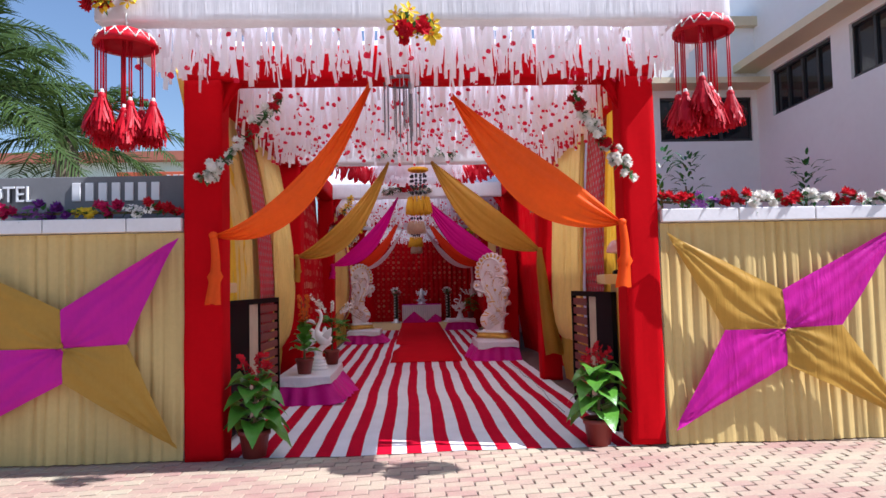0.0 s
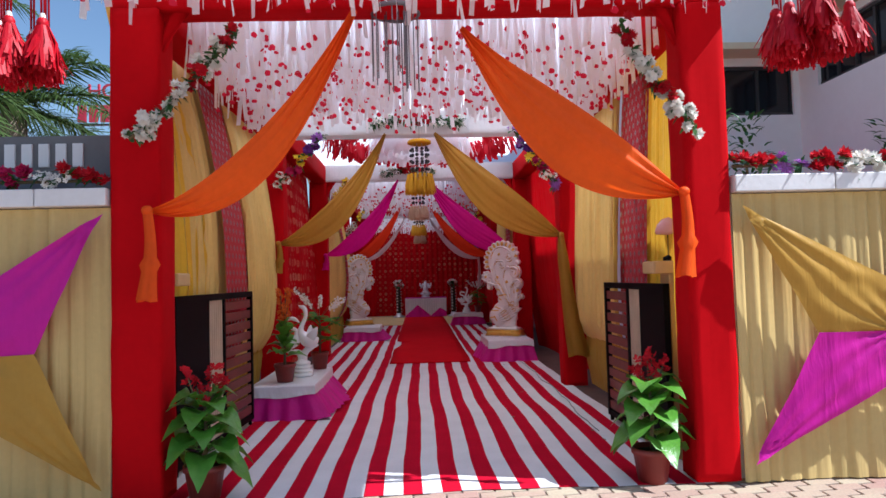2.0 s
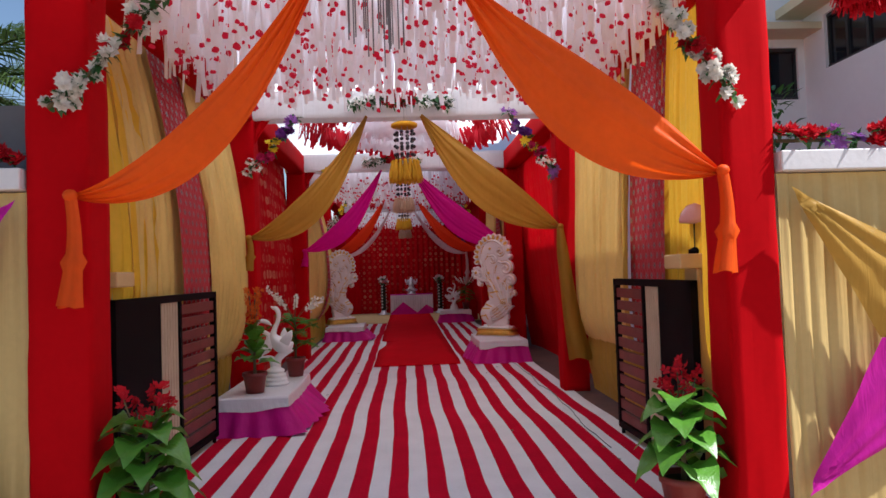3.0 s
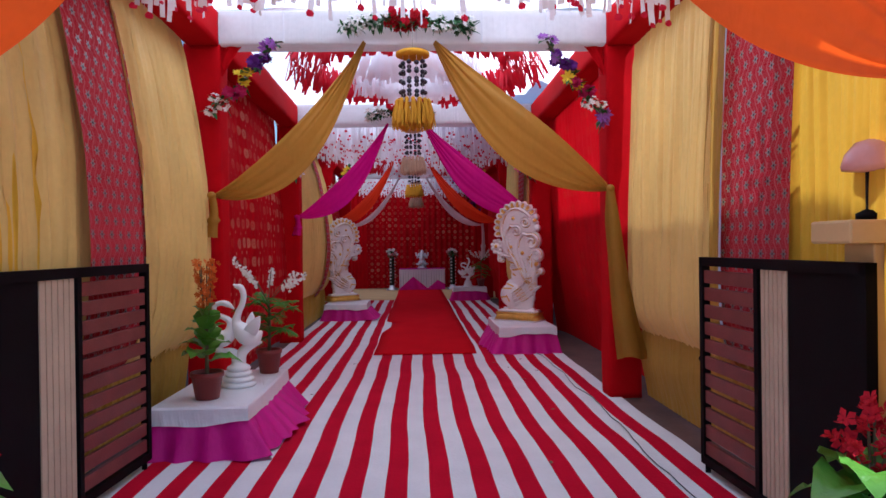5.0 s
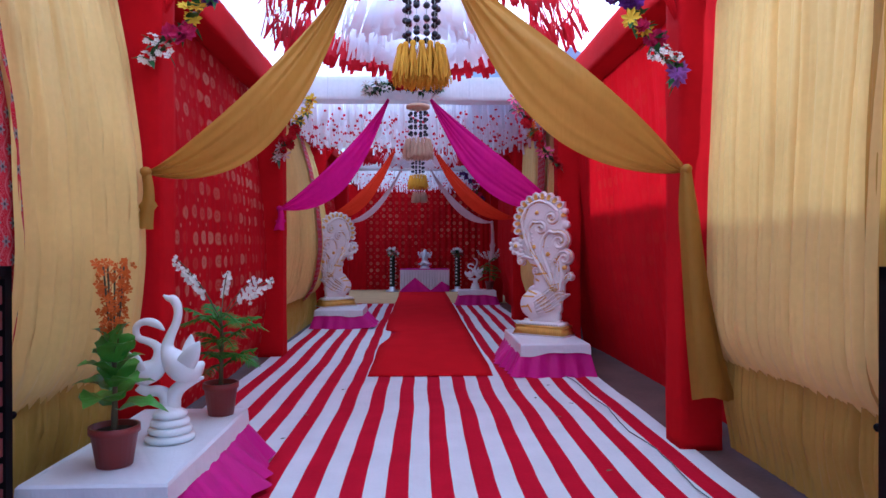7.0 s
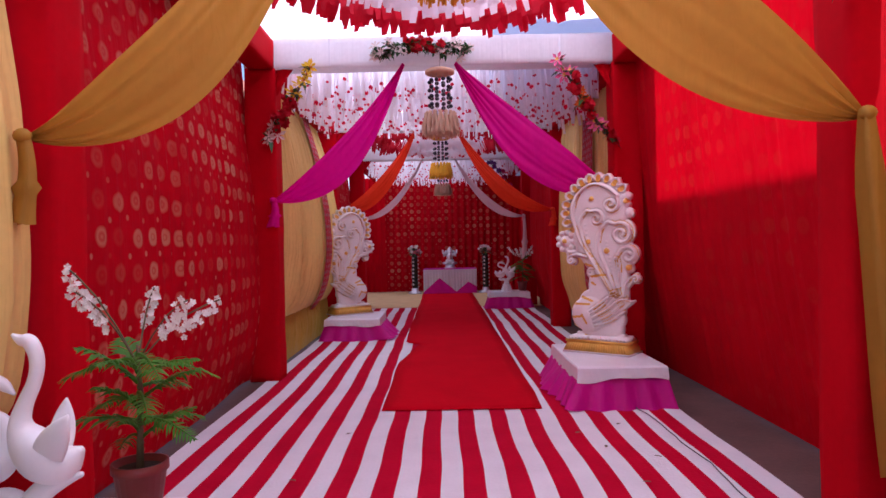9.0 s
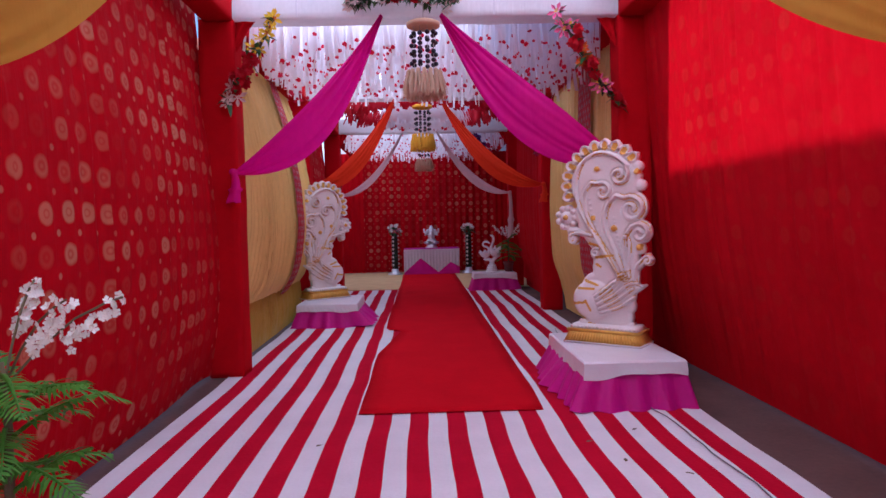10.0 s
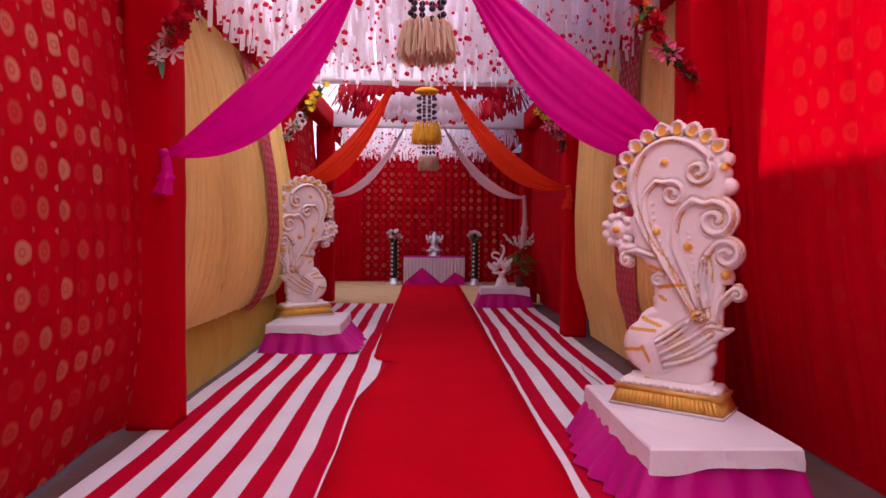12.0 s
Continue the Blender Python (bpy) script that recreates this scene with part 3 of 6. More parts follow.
# ---------------------------------------------------------------- hanging ribbons
def ribbons(x0, x1, y0, y1, ztop, rows, per_row, length, label, seed, petals=True, petal_share=1.4, arch=0.0):
    """Rows of paper ribbons hanging from the ceiling, with round paper petals near the tips."""
    r = random.Random(seed)
    S, Q = Soup(), Soup()
    for a in range(rows):
        y = y0 + (y1 - y0) * (a + 0.5) / rows
        for b in range(per_row):
            x = x0 + (x1 - x0) * (b + r.random()) / per_row
            yy = y + r.uniform(-0.12, 0.12)
            edge = abs(2 * (x - x0) / (x1 - x0) - 1)
            L = length * r.uniform(0.7, 1.12) + arch * edge ** 2
            w = r.uniform(0.014, 0.026)
            ang, tw = r.uniform(0, 3.14), r.uniform(-1.2, 1.2)
            sx, sy = r.uniform(-0.05, 0.05), r.uniform(-0.05, 0.05)
            lt, rt = [], []
            for k in range(5):
                t = k / 4
                c, s = math.cos(ang + tw * t) * w, math.sin(ang + tw * t) * w
                px, py, pz = x + sx * t * t, yy + sy * t * t, ztop - L * t
                lt.append((px - c, py - s, pz))
                rt.append((px + c, py + s, pz))
            S.quad_strip(lt, rt)
            if petals:
                for _ in range(1 if r.random() < petal_share - 1 else 0):
                    t = 1.04 - 0.4 * r.random() ** 1.8
                    c = Vector((x + sx * t * t, yy + sy * t * t - 0.012, ztop - L * t))
                    rad = r.uniform(0.016, 0.031)
                    e1 = Vector((math.cos(r.uniform(-1, 1)), r.uniform(-0.6, 0.6), r.uniform(-0.4, 0.4))).normalized()
                    e2 = e1.cross(Vector((0, 1, r.uniform(-0.5, 0.5)))).normalized()
                    ring = [c + e1 * rad * math.cos(q) + e2 * rad * (1 - 0.25 * (k % 2)) * math.sin(q) for k, q in enumerate(2 * math.pi * i / 7 for i in range(7))]
                    Q.add(ring + [c + Vector((0, -0.006, 0.002))], [(i, (i + 1) % 7, 7) for i in range(7)])
    ob = S.made("hanging_ribbons", M_STRIP, smooth=False)
    tagged(ob, label, "ribbons", kind="stuff")
    if petals:
        q = Q.made("petals", M_PETAL, ob, "small round crimson paper petals", smooth=False)
        tagged(q, kind="stuff")
    return ob


ribbons(CX0 + 0.15, CX1 - 0.15, 5.15, 5.95, CZ + 0.3, 7, 75, 0.5, "white paper ribbons hanging under the porch canopy", 1, True, 1.14)
ribbons(XL, XR, 6.35, 8.65, 3.78, 15, 85, 0.65, "dense white paper ribbons with crimson petals under the ceiling", 2, True, 1.62, 0.06)
ribbons(XL, XR, 14.75, 17.1, 3.78, 14, 80, 0.74, "dense white paper ribbons with crimson petals under the ceiling", 3, True, 1.62, -0.05)
ribbons(XL, XR, 22.9, 27.0, 3.72, 10, 70, 0.55, "white paper ribbons with crimson petals above the altar", 4, True, 1.5)


def frill_ring(cx, cy, z, radius, mat, n, length, label, seed, layers=2):
    r = random.Random(seed)
    S = Soup()
    ringpts = [(cx + radius * math.cos(a), cy + radius * math.sin(a), z) for a in (2 * math.pi * i / 40 for i in range(41))]
    S.tube(ringpts, 0.012, 5)
    for lay in range(layers):
        for i in range(n):
            a = 2 * math.pi * (i + r.random()) / n
            rr = radius - lay * 0.16 + r.uniform(-0.06, 0.06)
            w = r.uniform(0.025, 0.05)
            L = length * r.uniform(0.75, 1.15)
            out = r.uniform(-0.05, 0.16)
            lt, rt = [], []
            for k in range(4):
                t = k / 3
                q = rr + out * t
                ww = w * (0.55 + 0.9 * t) / max(q, 0.1) * (1 if k < 3 else 0.5)
                zz = z + 0.03 - L * t
                lt.append((cx + q * math.cos(a - ww), cy + q * math.sin(a - ww), zz))
                rt.append((cx + q * math.cos(a + ww), cy + q * math.sin(a + ww), zz - 0.02 * r.random()))
            S.quad_strip(lt, rt)
    return S


def frill_lamp(cx, cy, z, big, seed, roof_z):
    t = thing("frill_chandelier", label="round hanging frill of red and white paper strips under the ceiling", category="hanging decoration", group="paper frills")
    S = frill_ring(cx, cy, z, big, M_FRILLRED, 190, 0.27, "", seed, 3)
    S.made("outer_frill", M_FRILLRED, t, "red paper strips", smooth=False)
    S2 = frill_ring(cx, cy, z - 0.02, big * 0.5, M_STRIP, 120, 0.34, "", seed + 1, 3)
    S2.made("inner_frill", M_STRIP, t, "white paper strips", smooth=False)
    S3 = Soup()
    for i in range(8):
        a = 2 * math.pi * i / 8
        S3.tube([(cx + big * math.cos(a), cy + big * math.sin(a), z), (cx + 0.1 * math.cos(a), cy + 0.1 * math.sin(a), roof_z)], 0.004, 4)
    S3.made("wires", M_STRING, t)
    return t


frill_lamp(0.12, 12.3, 3.80, 1.5, 11, 4.56)
frill_lamp(0.12, 20.5, 3.62, 1.45, 13, 4.41)


# ---------------------------------------------------------------- side curtains
def curtain(parent, y0, y1, profile, mat, name, seed, fold=0.16, depth=0.018, label="", sheer=0.0, tuck=(0.0, 0.0), ends=(0.0, 0.0)):
    """One cloth panel of a side wall between y0 and y1; profile gives x at each height."""
    zs = np.linspace(profile[0][0], profile[-1][0], 34)
    pz, px = [p[0] for p in profile], [p[1] for p in profile]
    ny = max(8, int((y1 - y0) / min(0.022, fold * 0.085)))
    P, U = np.zeros((ny, 34, 3)), np.zeros((ny, 34, 2))
    r = random.Random(seed)
    ph = [r.uniform(0, 6.28) for _ in range(3)]
    for i in range(ny):
        y = y0 + (y1 - y0) * i / (ny - 1)
        w = y + 0.03 * wob(y * 3, seed)
        for j, z in enumerate(zs):
            lo = np.interp(z - 0.12, pz[::-1], px[::-1]) if pz[0] > pz[-1] else np.interp(z - 0.12, pz, px)
            hi = np.interp(z + 0.12, pz[::-1], px[::-1]) if pz[0] > pz[-1] else np.interp(z + 0.12, pz, px)
            mid = np.interp(z, pz[::-1], px[::-1]) if pz[0] > pz[-1] else np.interp(z, pz, px)
            x = 0.25 * lo + 0.5 * mid + 0.25 * hi
            lean = 0.05 * wob(z * 0.8 + y, seed + 2) + sheer * (z - 1.5)
            q = w + lean
            q2 = q + 0.3 * fold * wob(q * 5.0 + 0.15 * z, seed + 3)
            amp = 0.25 + 0.95 * abs(wob(q * 2.7 + 0.2 * z, seed + 4))
            crease = 1 - 2 * abs(math.sin(3.1416 * q2 / fold + ph[0])) ** 0.55
            fine = 1 - 2 * abs(math.sin(3.1416 * q2 / (fold * 0.41) + ph[1])) ** 0.7
            f = depth * min(1.0, max(0.15, (z - zs.min()) / 0.35)) * (amp * crease + 0.3 * fine * amp + 0.25 * wob(q * 4 + z * 0.5, seed + 1))
            x += ends[0] * math.exp(-((y - y0) / 0.9) ** 2) + ends[1] * math.exp(-((y1 - y) / 0.9) ** 2)
            x += (tuck[0] * math.exp(-(y - y0) / 0.3) + tuck[1] * math.exp(-(y1 - y) / 0.3)) * max(0.15, 1 - z / 3.4)
            P[i, j] = (x + f * (1.0 if z < 3.2 else 0.6), y, z)
            U[i, j] = (y, z)
    return sheet(name, P, mat, parent, label, U)


def side_wall(label, panels, group=""):
    t = thing("side_curtain", label=label, category="curtain", group=group or "side curtains of the passage")
    for args in panels:
        curtain(t, **args)
    return t


BULGE_L = [(3.72, -2.1), (2.8, -1.9), (2.1, -1.79), (1.4, -1.76), (0.95, -1.81), (0.72, -1.88), (0.62, -1.97), (0.58, -2.05)]
BULGE_R = [(3.72, 2.25), (2.8, 2.19), (2.0, 2.15), (1.3, 2.13), (0.85, 2.14), (0.7, 2.18), (0.62, 2.26), (0.6, 2.33)]
RED_L = [(3.72, -1.99), (2.8, -1.92), (2.0, -1.84), (1.3, -1.82), (0.8, -1.83), (0.35, -1.9), (0.03, -1.99)]
RED_R = [(3.72, 2.17), (2.4, 2.25), (1.2, 2.37), (0.03, 2.58)]

def shifted(profile, d):
    return [(z, x + d) for z, x in profile]


side_wall("cream and yellow satin curtain with a red brocade stripe", [
    dict(y0=6.32, y1=7.5, profile=shifted(BULGE_L, -0.11), mat=M_YELLOW, name="yellow_panel", seed=1, depth=0.046, fold=0.15, tuck=(-0.2, 0), label="bright yellow cloth panel"),
    dict(y0=7.1, y1=8.4, profile=shifted(BULGE_L, -0.1), mat=M_CREAM, name="cream_panel", seed=2, depth=0.046, fold=0.15, label="cream satin panel"),
    dict(y0=7.9, y1=8.8, profile=shifted(BULGE_L, -0.03), mat=M_BROC, name="brocade_panel", seed=3, fold=0.4, depth=0.008, label="red floral brocade panel"),
    dict(y0=8.66, y1=10.16, profile=BULGE_L, mat=M_CREAM, name="cream_panel", seed=4, depth=0.046, fold=0.15, label="cream satin panel")])
side_wall("yellow and cream satin curtain with a red brocade stripe", [
    dict(y0=6.27, y1=7.72, profile=shifted(BULGE_R, 0.09), ends=(-0.16, 0), mat=M_YELLOW, name="yellow_panel", seed=5, depth=0.046, fold=0.14, label="bright yellow cloth panel"),
    dict(y0=7.5, y1=8.34, profile=shifted(BULGE_R, 0.03), mat=M_BROC, name="brocade_panel", seed=6, fold=0.4, depth=0.008, label="red floral brocade panel"),
    dict(y0=8.24, y1=8.5, profile=shifted(BULGE_R, -0.02), mat=M_GOLD, name="mustard_strip", seed=27, depth=0.03, fold=0.09, label="narrow mustard cloth strip"),
    dict(y0=8.4, y1=10.18, profile=BULGE_R, mat=M_CREAM, name="cream_panel", seed=7, depth=0.046, fold=0.13, label="cream satin panel")])
SKIRT_L = [(0.66, -1.98), (0.4, -1.98), (0.03, -2.06)]
SKIRT_R = [(0.68, 2.26), (0.4, 2.24), (0.03, 2.3)]
side_wall("short mustard cloth skirt below the cream curtain", [dict(y0=6.7, y1=10.16, profile=SKIRT_L, mat=M_GOLD, name="skirt_cloth", seed=21, fold=0.1, depth=0.045)], "lower skirts")
side_wall("short mustard cloth skirt below the cream curtain", [dict(y0=6.7, y1=10.18, profile=SKIRT_R, mat=M_GOLD, name="skirt_cloth", seed=22, fold=0.1, depth=0.045)], "lower skirts")
side_wall("red curtain printed with gold ringed discs", [
    dict(y0=10.4, y1=14.52, profile=RED_L, mat=M_COIN, name="printed_panel", seed=8, fold=0.22, depth=0.016, tuck=(-0.05, 0.2), ends=(0, -0.15))])
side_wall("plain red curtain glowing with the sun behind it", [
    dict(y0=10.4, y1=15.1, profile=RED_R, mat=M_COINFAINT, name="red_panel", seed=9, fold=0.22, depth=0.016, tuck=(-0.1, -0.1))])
CREAM3_L = [(3.72, -2.1), (2.8, -1.82), (2.0, -1.68), (1.4, -1.65), (0.9, -1.72), (0.62, -1.84), (0.52, -1.94), (0.48, -2.0)]
CREAM3_R = [(3.72, 2.16), (2.6, 2.12), (1.6, 2.1), (0.8, 2.14), (0.5, 2.25), (0.03, 2.3)]
side_wall("cream satin curtain with a narrow red brocade stripe", [
    dict(y0=14.62, y1=18.45, profile=CREAM3_L, mat=M_CREAM, name="cream_panel", seed=10, depth=0.04, fold=0.1, tuck=(-0.45, 0)),
    dict(y0=16.9, y1=17.4, profile=[(z, x + 0.05) for z, x in CREAM3_L], mat=M_BROC, name="brocade_panel", seed=11, fold=0.4, depth=0.008)])
side_wall("short mustard cloth skirt below the cream curtain", [dict(y0=14.66, y1=18.45, profile=[(0.58, -1.9), (0.3, -1.86), (0.02, -1.92)], mat=M_GOLD, name="skirt_cloth", seed=23, fold=0.1, depth=0.045)], "lower skirts")
side_wall("tan satin curtain with a red brocade stripe", [
    dict(y0=14.62, y1=18.45, profile=CREAM3_R, mat=M_CREAM, name="cream_panel", seed=13, depth=0.04, fold=0.12),
    dict(y0=15.95, y1=16.6, profile=[(z, x - 0.05) for z, x in CREAM3_R], mat=M_BROC, name="brocade_panel", seed=14, fold=0.4, depth=0.008)])
side_wall("red curtain with faint gold print", [
    dict(y0=18.7, y1=22.65, profile=RED_L, mat=M_COIN, name="printed_panel", seed=16, fold=0.22, depth=0.016, tuck=(-0.1, 0.1), ends=(0, -0.15))])
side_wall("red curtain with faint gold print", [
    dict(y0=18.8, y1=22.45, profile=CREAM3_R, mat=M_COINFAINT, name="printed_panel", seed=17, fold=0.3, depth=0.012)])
side_wall("plain dark red curtain beside the altar", [
    dict(y0=22.8, y1=27.3, profile=[(3.42, 2.5), (0.02, 2.55)], mat=M_RED, name="red_panel", seed=18, fold=0.3)])


def back_curtain():
    t = thing("altar_backdrop_curtain", label="red backdrop curtain printed with gold discs behind the altar", category="curtain")
    nx, nz = 190, 10
    P, U = np.zeros((nx, nz, 3)), np.zeros((nx, nz, 2))
    for i in range(nx):
        x = -1.62 + 3.75 * i / (nx - 1)
        for j in range(nz):
            z = 0.03 + 3.4 * j / (nz - 1)
            P[i, j] = (x, 27.2 + 0.035 * math.sin(x * 32 + wob(x * 3, 3)) + 0.02 * wob(x * 6 + z * 0.4, 4), z)
            U[i, j] = (x * 1.05, z)
    sheet("printed_panel", P, M_COIN, t, uv=U)
    for x0, x1 in ((-2.45, -1.6), (2.1, 2.55)):
        P = np.zeros((24, 6, 3))
        for i in range(24):
            for j in range(6):
                x = x0 + (x1 - x0) * i / 23
                P[i, j] = (x, 27.12 + 0.03 * math.sin(x * 40), 0.03 + 3.4 * j / 5)
        sheet("plain_panel", P, M_RED, t, "plain red side panel")


back_curtain()
tagged(box("wall_north", (-3.2, 3.2, 28.4, 28.6, 0, 3.9), M_WALLWHITE), "pale plaster wall behind the altar curtain", "wall", kind="structure")
tagged(box("wall_west", (-3.3, -3.1, 22.8, 28.4, 0, 3.9), M_WALLWHITE), "pale plaster wall beside the altar", "wall", kind="structure")


# ---------------------------------------------------------------- swags
def swag(A, B, width, sag, mat, label, tail, seed, group, belly=0.55, fold_n=9):
    """Cloth gathered at A and B, spreading to a hanging belly between, with a knotted tail below B."""
    t = thing("draped_swag", label=label, category="drape", group=group)
    A, B = Vector(A), Vector(B)
    nu, nv = 48, 45
    P, U = np.zeros((nu, nv, 3)), np.zeros((nu, nv, 2))
    d = (B - A)
    side = Vector((d.z, 0, -d.x)).normalized()
    if side.z > 0:
        side = -side
    for i in range(nu):
        u = i / (nu - 1)
        c = A.lerp(B, u) + Vector((0, 0, -sag * 4 * u * (1 - u)))
        spread = math.sin(math.pi * u ** (0.8 + belly * 0.5)) ** 0.85
        w = 0.035 + width * spread
        for j in range(nv):
            v = j / (nv - 1)
            vv = v + 0.09 * wob(v * 6, seed + 3) + 0.03 * wob(u * 4, seed)
            f = math.sin(vv * math.pi * fold_n) * (0.026 - 0.0235 * spread ** 0.6) + 0.05 * spread * math.sin(v * 3.0 + 1.2) + 0.009 * spread * wob(v * 5 + u * 1.5, seed + 4)
            cr = 0.006 * wob(u * 4 + v * 6, seed + 1)
            p = c + side * (w * (v - 0.25)) + Vector((0, -f - cr - 0.07 * spread, 0))
            P[i, j] = p
            U[i, j] = (u * d.length, v * w)
    sheet("cloth", P, mat, t, uv=U)
    # gathered tail
    n, m = 12, 14
    L, flare = tail
    P = np.zeros((m, n, 3))
    for i in range(m):
        s = i / (m - 1)
        rad = 0.03 + flare * s ** 2.2
        if L > 1.2:
            rad += 0.028 * min(1, s * 5)
        elif 0.55 < s < 0.68 and flare < 0.06:
            rad *= 1.5
        for j in range(n):
            a = 2 * math.pi * j / (n - 1)
            q = rad * (1 + 0.35 * math.sin(a * 5 + s))
            P[i, j] = (B.x + q * math.cos(a) + 0.02 * math.sin(s * 4) + (0.2 * s * s if L > 1.2 else 0.0), B.y - 0.05 + 0.6 * q * math.sin(a), B.z + 0.02 - L * s - (0.03 * math.cos(a * 2 + 1) * flare * 10 if i == m - 1 else 0))
    sheet("tail", P, mat, t)
    S = Soup()
    S.ball((B.x, B.y - 0.05, B.z), (0.04, 0.035, 0.034), nu=10, nv=6)
    S.made("knot", mat, t)
    return t


cx = (XL + XR) / 2
swag((-0.35, 5.96, 3.34), (-1.74, 5.95, 1.97), 0.2, 0.32, M_ORANGE, "orange cloth swag gathered to the entrance post", (0.62, 0.03), 1, "orange swags", 0.9)
swag((0.39, 5.96, 3.2), (1.88, 5.95, 2.02), 0.4, 0.12, M_ORANGE, "wide orange cloth swag with a knotted tail", (0.6, 0.03), 2, "orange swags", 0.8)
swag((-0.35, 10.14, 3.38), (-1.74, 10.1, 1.96), 0.3, 0.28, M_TAN, "golden tan cloth swag below the white beam", (0.4, 0.02), 3, "golden swags", 0.8)
swag((0.31, 10.14, 3.38), (1.92, 10.1, 1.99), 0.44, 0.1, M_TAN, "golden tan cloth swag with a long loose tail", (1.6, 0.065), 4, "golden swags", 0.7)
swag((-0.31, 14.28, 3.38), (-1.72, 14.33, 1.95), 0.3, 0.24, M_PINK, "bright magenta cloth swag", (0.3, 0.03), 5, "magenta swags", 0.8)
swag((0.25, 14.28, 3.38), (1.93, 14.25, 1.95), 0.42, 0.14, M_PINK, "bright magenta cloth swag", (0.3, 0.03), 6, "magenta swags", 0.8)
swag((-0.33, 18.43, 3.4), (-1.72, 18.46, 2.0), 0.22, 0.3, M_ORANGERED, "orange-red cloth swag deep in the passage", (0.3, 0.03), 7, "far orange swags", 0.8)
swag((0.35, 18.43, 3.4), (1.95, 18.46, 2.0), 0.24, 0.3, M_ORANGERED, "orange-red cloth swag deep in the passage", (0.3, 0.03), 8, "far orange swags", 0.8)
swag((-0.33, 22.43, 3.4), (-1.74, 22.47, 2.05), 0.1, 0.32, M_PINKWHITE, "pale pink net swag before the altar", (0.9, 0.03), 9, "pale swags", 0.8)
swag((0.4, 22.43, 3.4), (1.95, 22.4, 2.05), 0.14, 0.32, M_PINKWHITE, "pale pink net swag before the altar", (1.0, 0.03), 10, "pale swags", 0.8)


# ---------------------------------------------------------------- front walls with cloth
def front_wall(x0, x1, side, label, seed):
    w = tagged(box("wall_south_" + side, (min(x0, x1), max(x0, x1), 6.12, 6.32, 0, 2.02), M_WALLWHITE), label, "wall", kind="structure")
    c = thing("wall_coping", label="white painted coping along the wall top", category="coping", kind="structure")
    x = min(x0, x1)
    while x < max(x0, x1) - 0.01:
        e = min(x + 0.72, max(x0, x1))
        box("coping_panel", (x + 0.004, e - 0.004, 5.97, 6.3, 2.02, 2.14), M_COPING, c, bevel=0.008)
        x = e
    t = thing("wall_drape", label="pale yellow wall cloth with a magenta and mustard star", category="wall drape", group="drapes on the front wall")
    nx, nz = int(abs(x1 - x0) / 0.012), 22
    P, U = np.zeros((nx, nz, 3)), np.zeros((nx, nz, 2))
    for i in range(nx):
        x = min(x0, x1) + abs(x1 - x0) * i / (nx - 1)
        for j in range(nz):
            z = 0.01 + 2.0 * j / (nz - 1)
            xx = x + 0.03 * wob(x * 6.0 + 0.15 * z, seed)
            am = 0.25 + 0.95 * abs(wob(x * 2.9 + 0.25 * z, seed + 4))
            f = 0.021 * am * (1 - 2 * abs(math.sin(xx * 28)) ** 0.55) + 0.006 * wob(x * 9 + z * 0.6, seed + 1) + 0.007 * am * math.sin(xx * 71 + z)
            puff = 0.05 * max(0, 1 - z / 0.7) * (0.6 + 0.4 * wob(x * 5, seed + 2))
            P[i, j] = (x, 6.05 - abs(puff) + f, z)
            U[i, j] = (x, z)
    sheet("pleated_cloth", P, M_WALLCLOTH, t, uv=U)
    return t


def star_arm(parent, C, a, tip, b, mat, seed):
    """A kite of cloth pinched at the centre C, held at the side points a and b and drawn to a point at tip."""
    C, a, tip, b = (Vector(p) for p in (C, a, tip, b))
    n = 25
    P = np.zeros((n, n, 3))
    for i in range(n):
        for j in range(n):
            u, v = i / (n - 1), j / (n - 1)
            p = C * ((1 - u) * (1 - v)) + a * (u * (1 - v)) + tip * (u * v) + b * ((1 - u) * v)
            near_c = math.exp(-3.0 * (u + v))
            near_t = math.exp(-3.0 * (2 - u - v))
            fan = math.atan2(v + 0.02, u + 0.02)
            fan2 = math.atan2(1.02 - v, 1.02 - u)
            f = 0.02 * math.sin(fan * 15 + seed) * (near_c + 0.15) + 0.024 * math.sin(fan2 * 13 + seed) * (near_t + 0.12)
            f += 0.006 * wob(u * 4 + v * 6, seed)
            bow = 0.045 * (u * (1 - u) + v * (1 - v))
            P[i, j] = (p.x, p.y - 0.075 - bow - f, p.z)
    return sheet("star_arm", P, mat, parent)


wl = front_wall(-9.0, XL - PW - 0.01, "left", "boundary wall beside the entrance", 3)
wr = front_wall(XR + PW, 10.0, "right", "boundary wall beside the entrance", 8)


def star(parent, C, up, right, down, left, tips):
    x, y, z = C
    U, R, D, L = (x - 0.02, y, z + up), (x + right, y, z + 0.02), (x, y, z - down), (x - left, y, z)
    for (a, b), (tx, tz), m, s in zip(((U, R), (R, D), (D, L), (L, U)), tips, (M_PURPLE, M_GOLD, M_PURPLE, M_GOLD), (1, 2, 3, 4)):
        star_arm(parent, C, a, (tx, y, tz), b, m, s)


star(wl, (-3.03, 6.0, 1.02), 0.33, 0.54, 0.3, 0.56, [(-2.05, 1.96), (-2.06, 0.13), (-4.15, 0.15), (-4.15, 1.9)])
star(wr, (3.35, 6.0, 1.03), 0.35, 0.53, 0.33, 0.56, [(4.5, 1.98), (4.5, 0.15), (2.3, 0.15), (2.28, 1.92)])


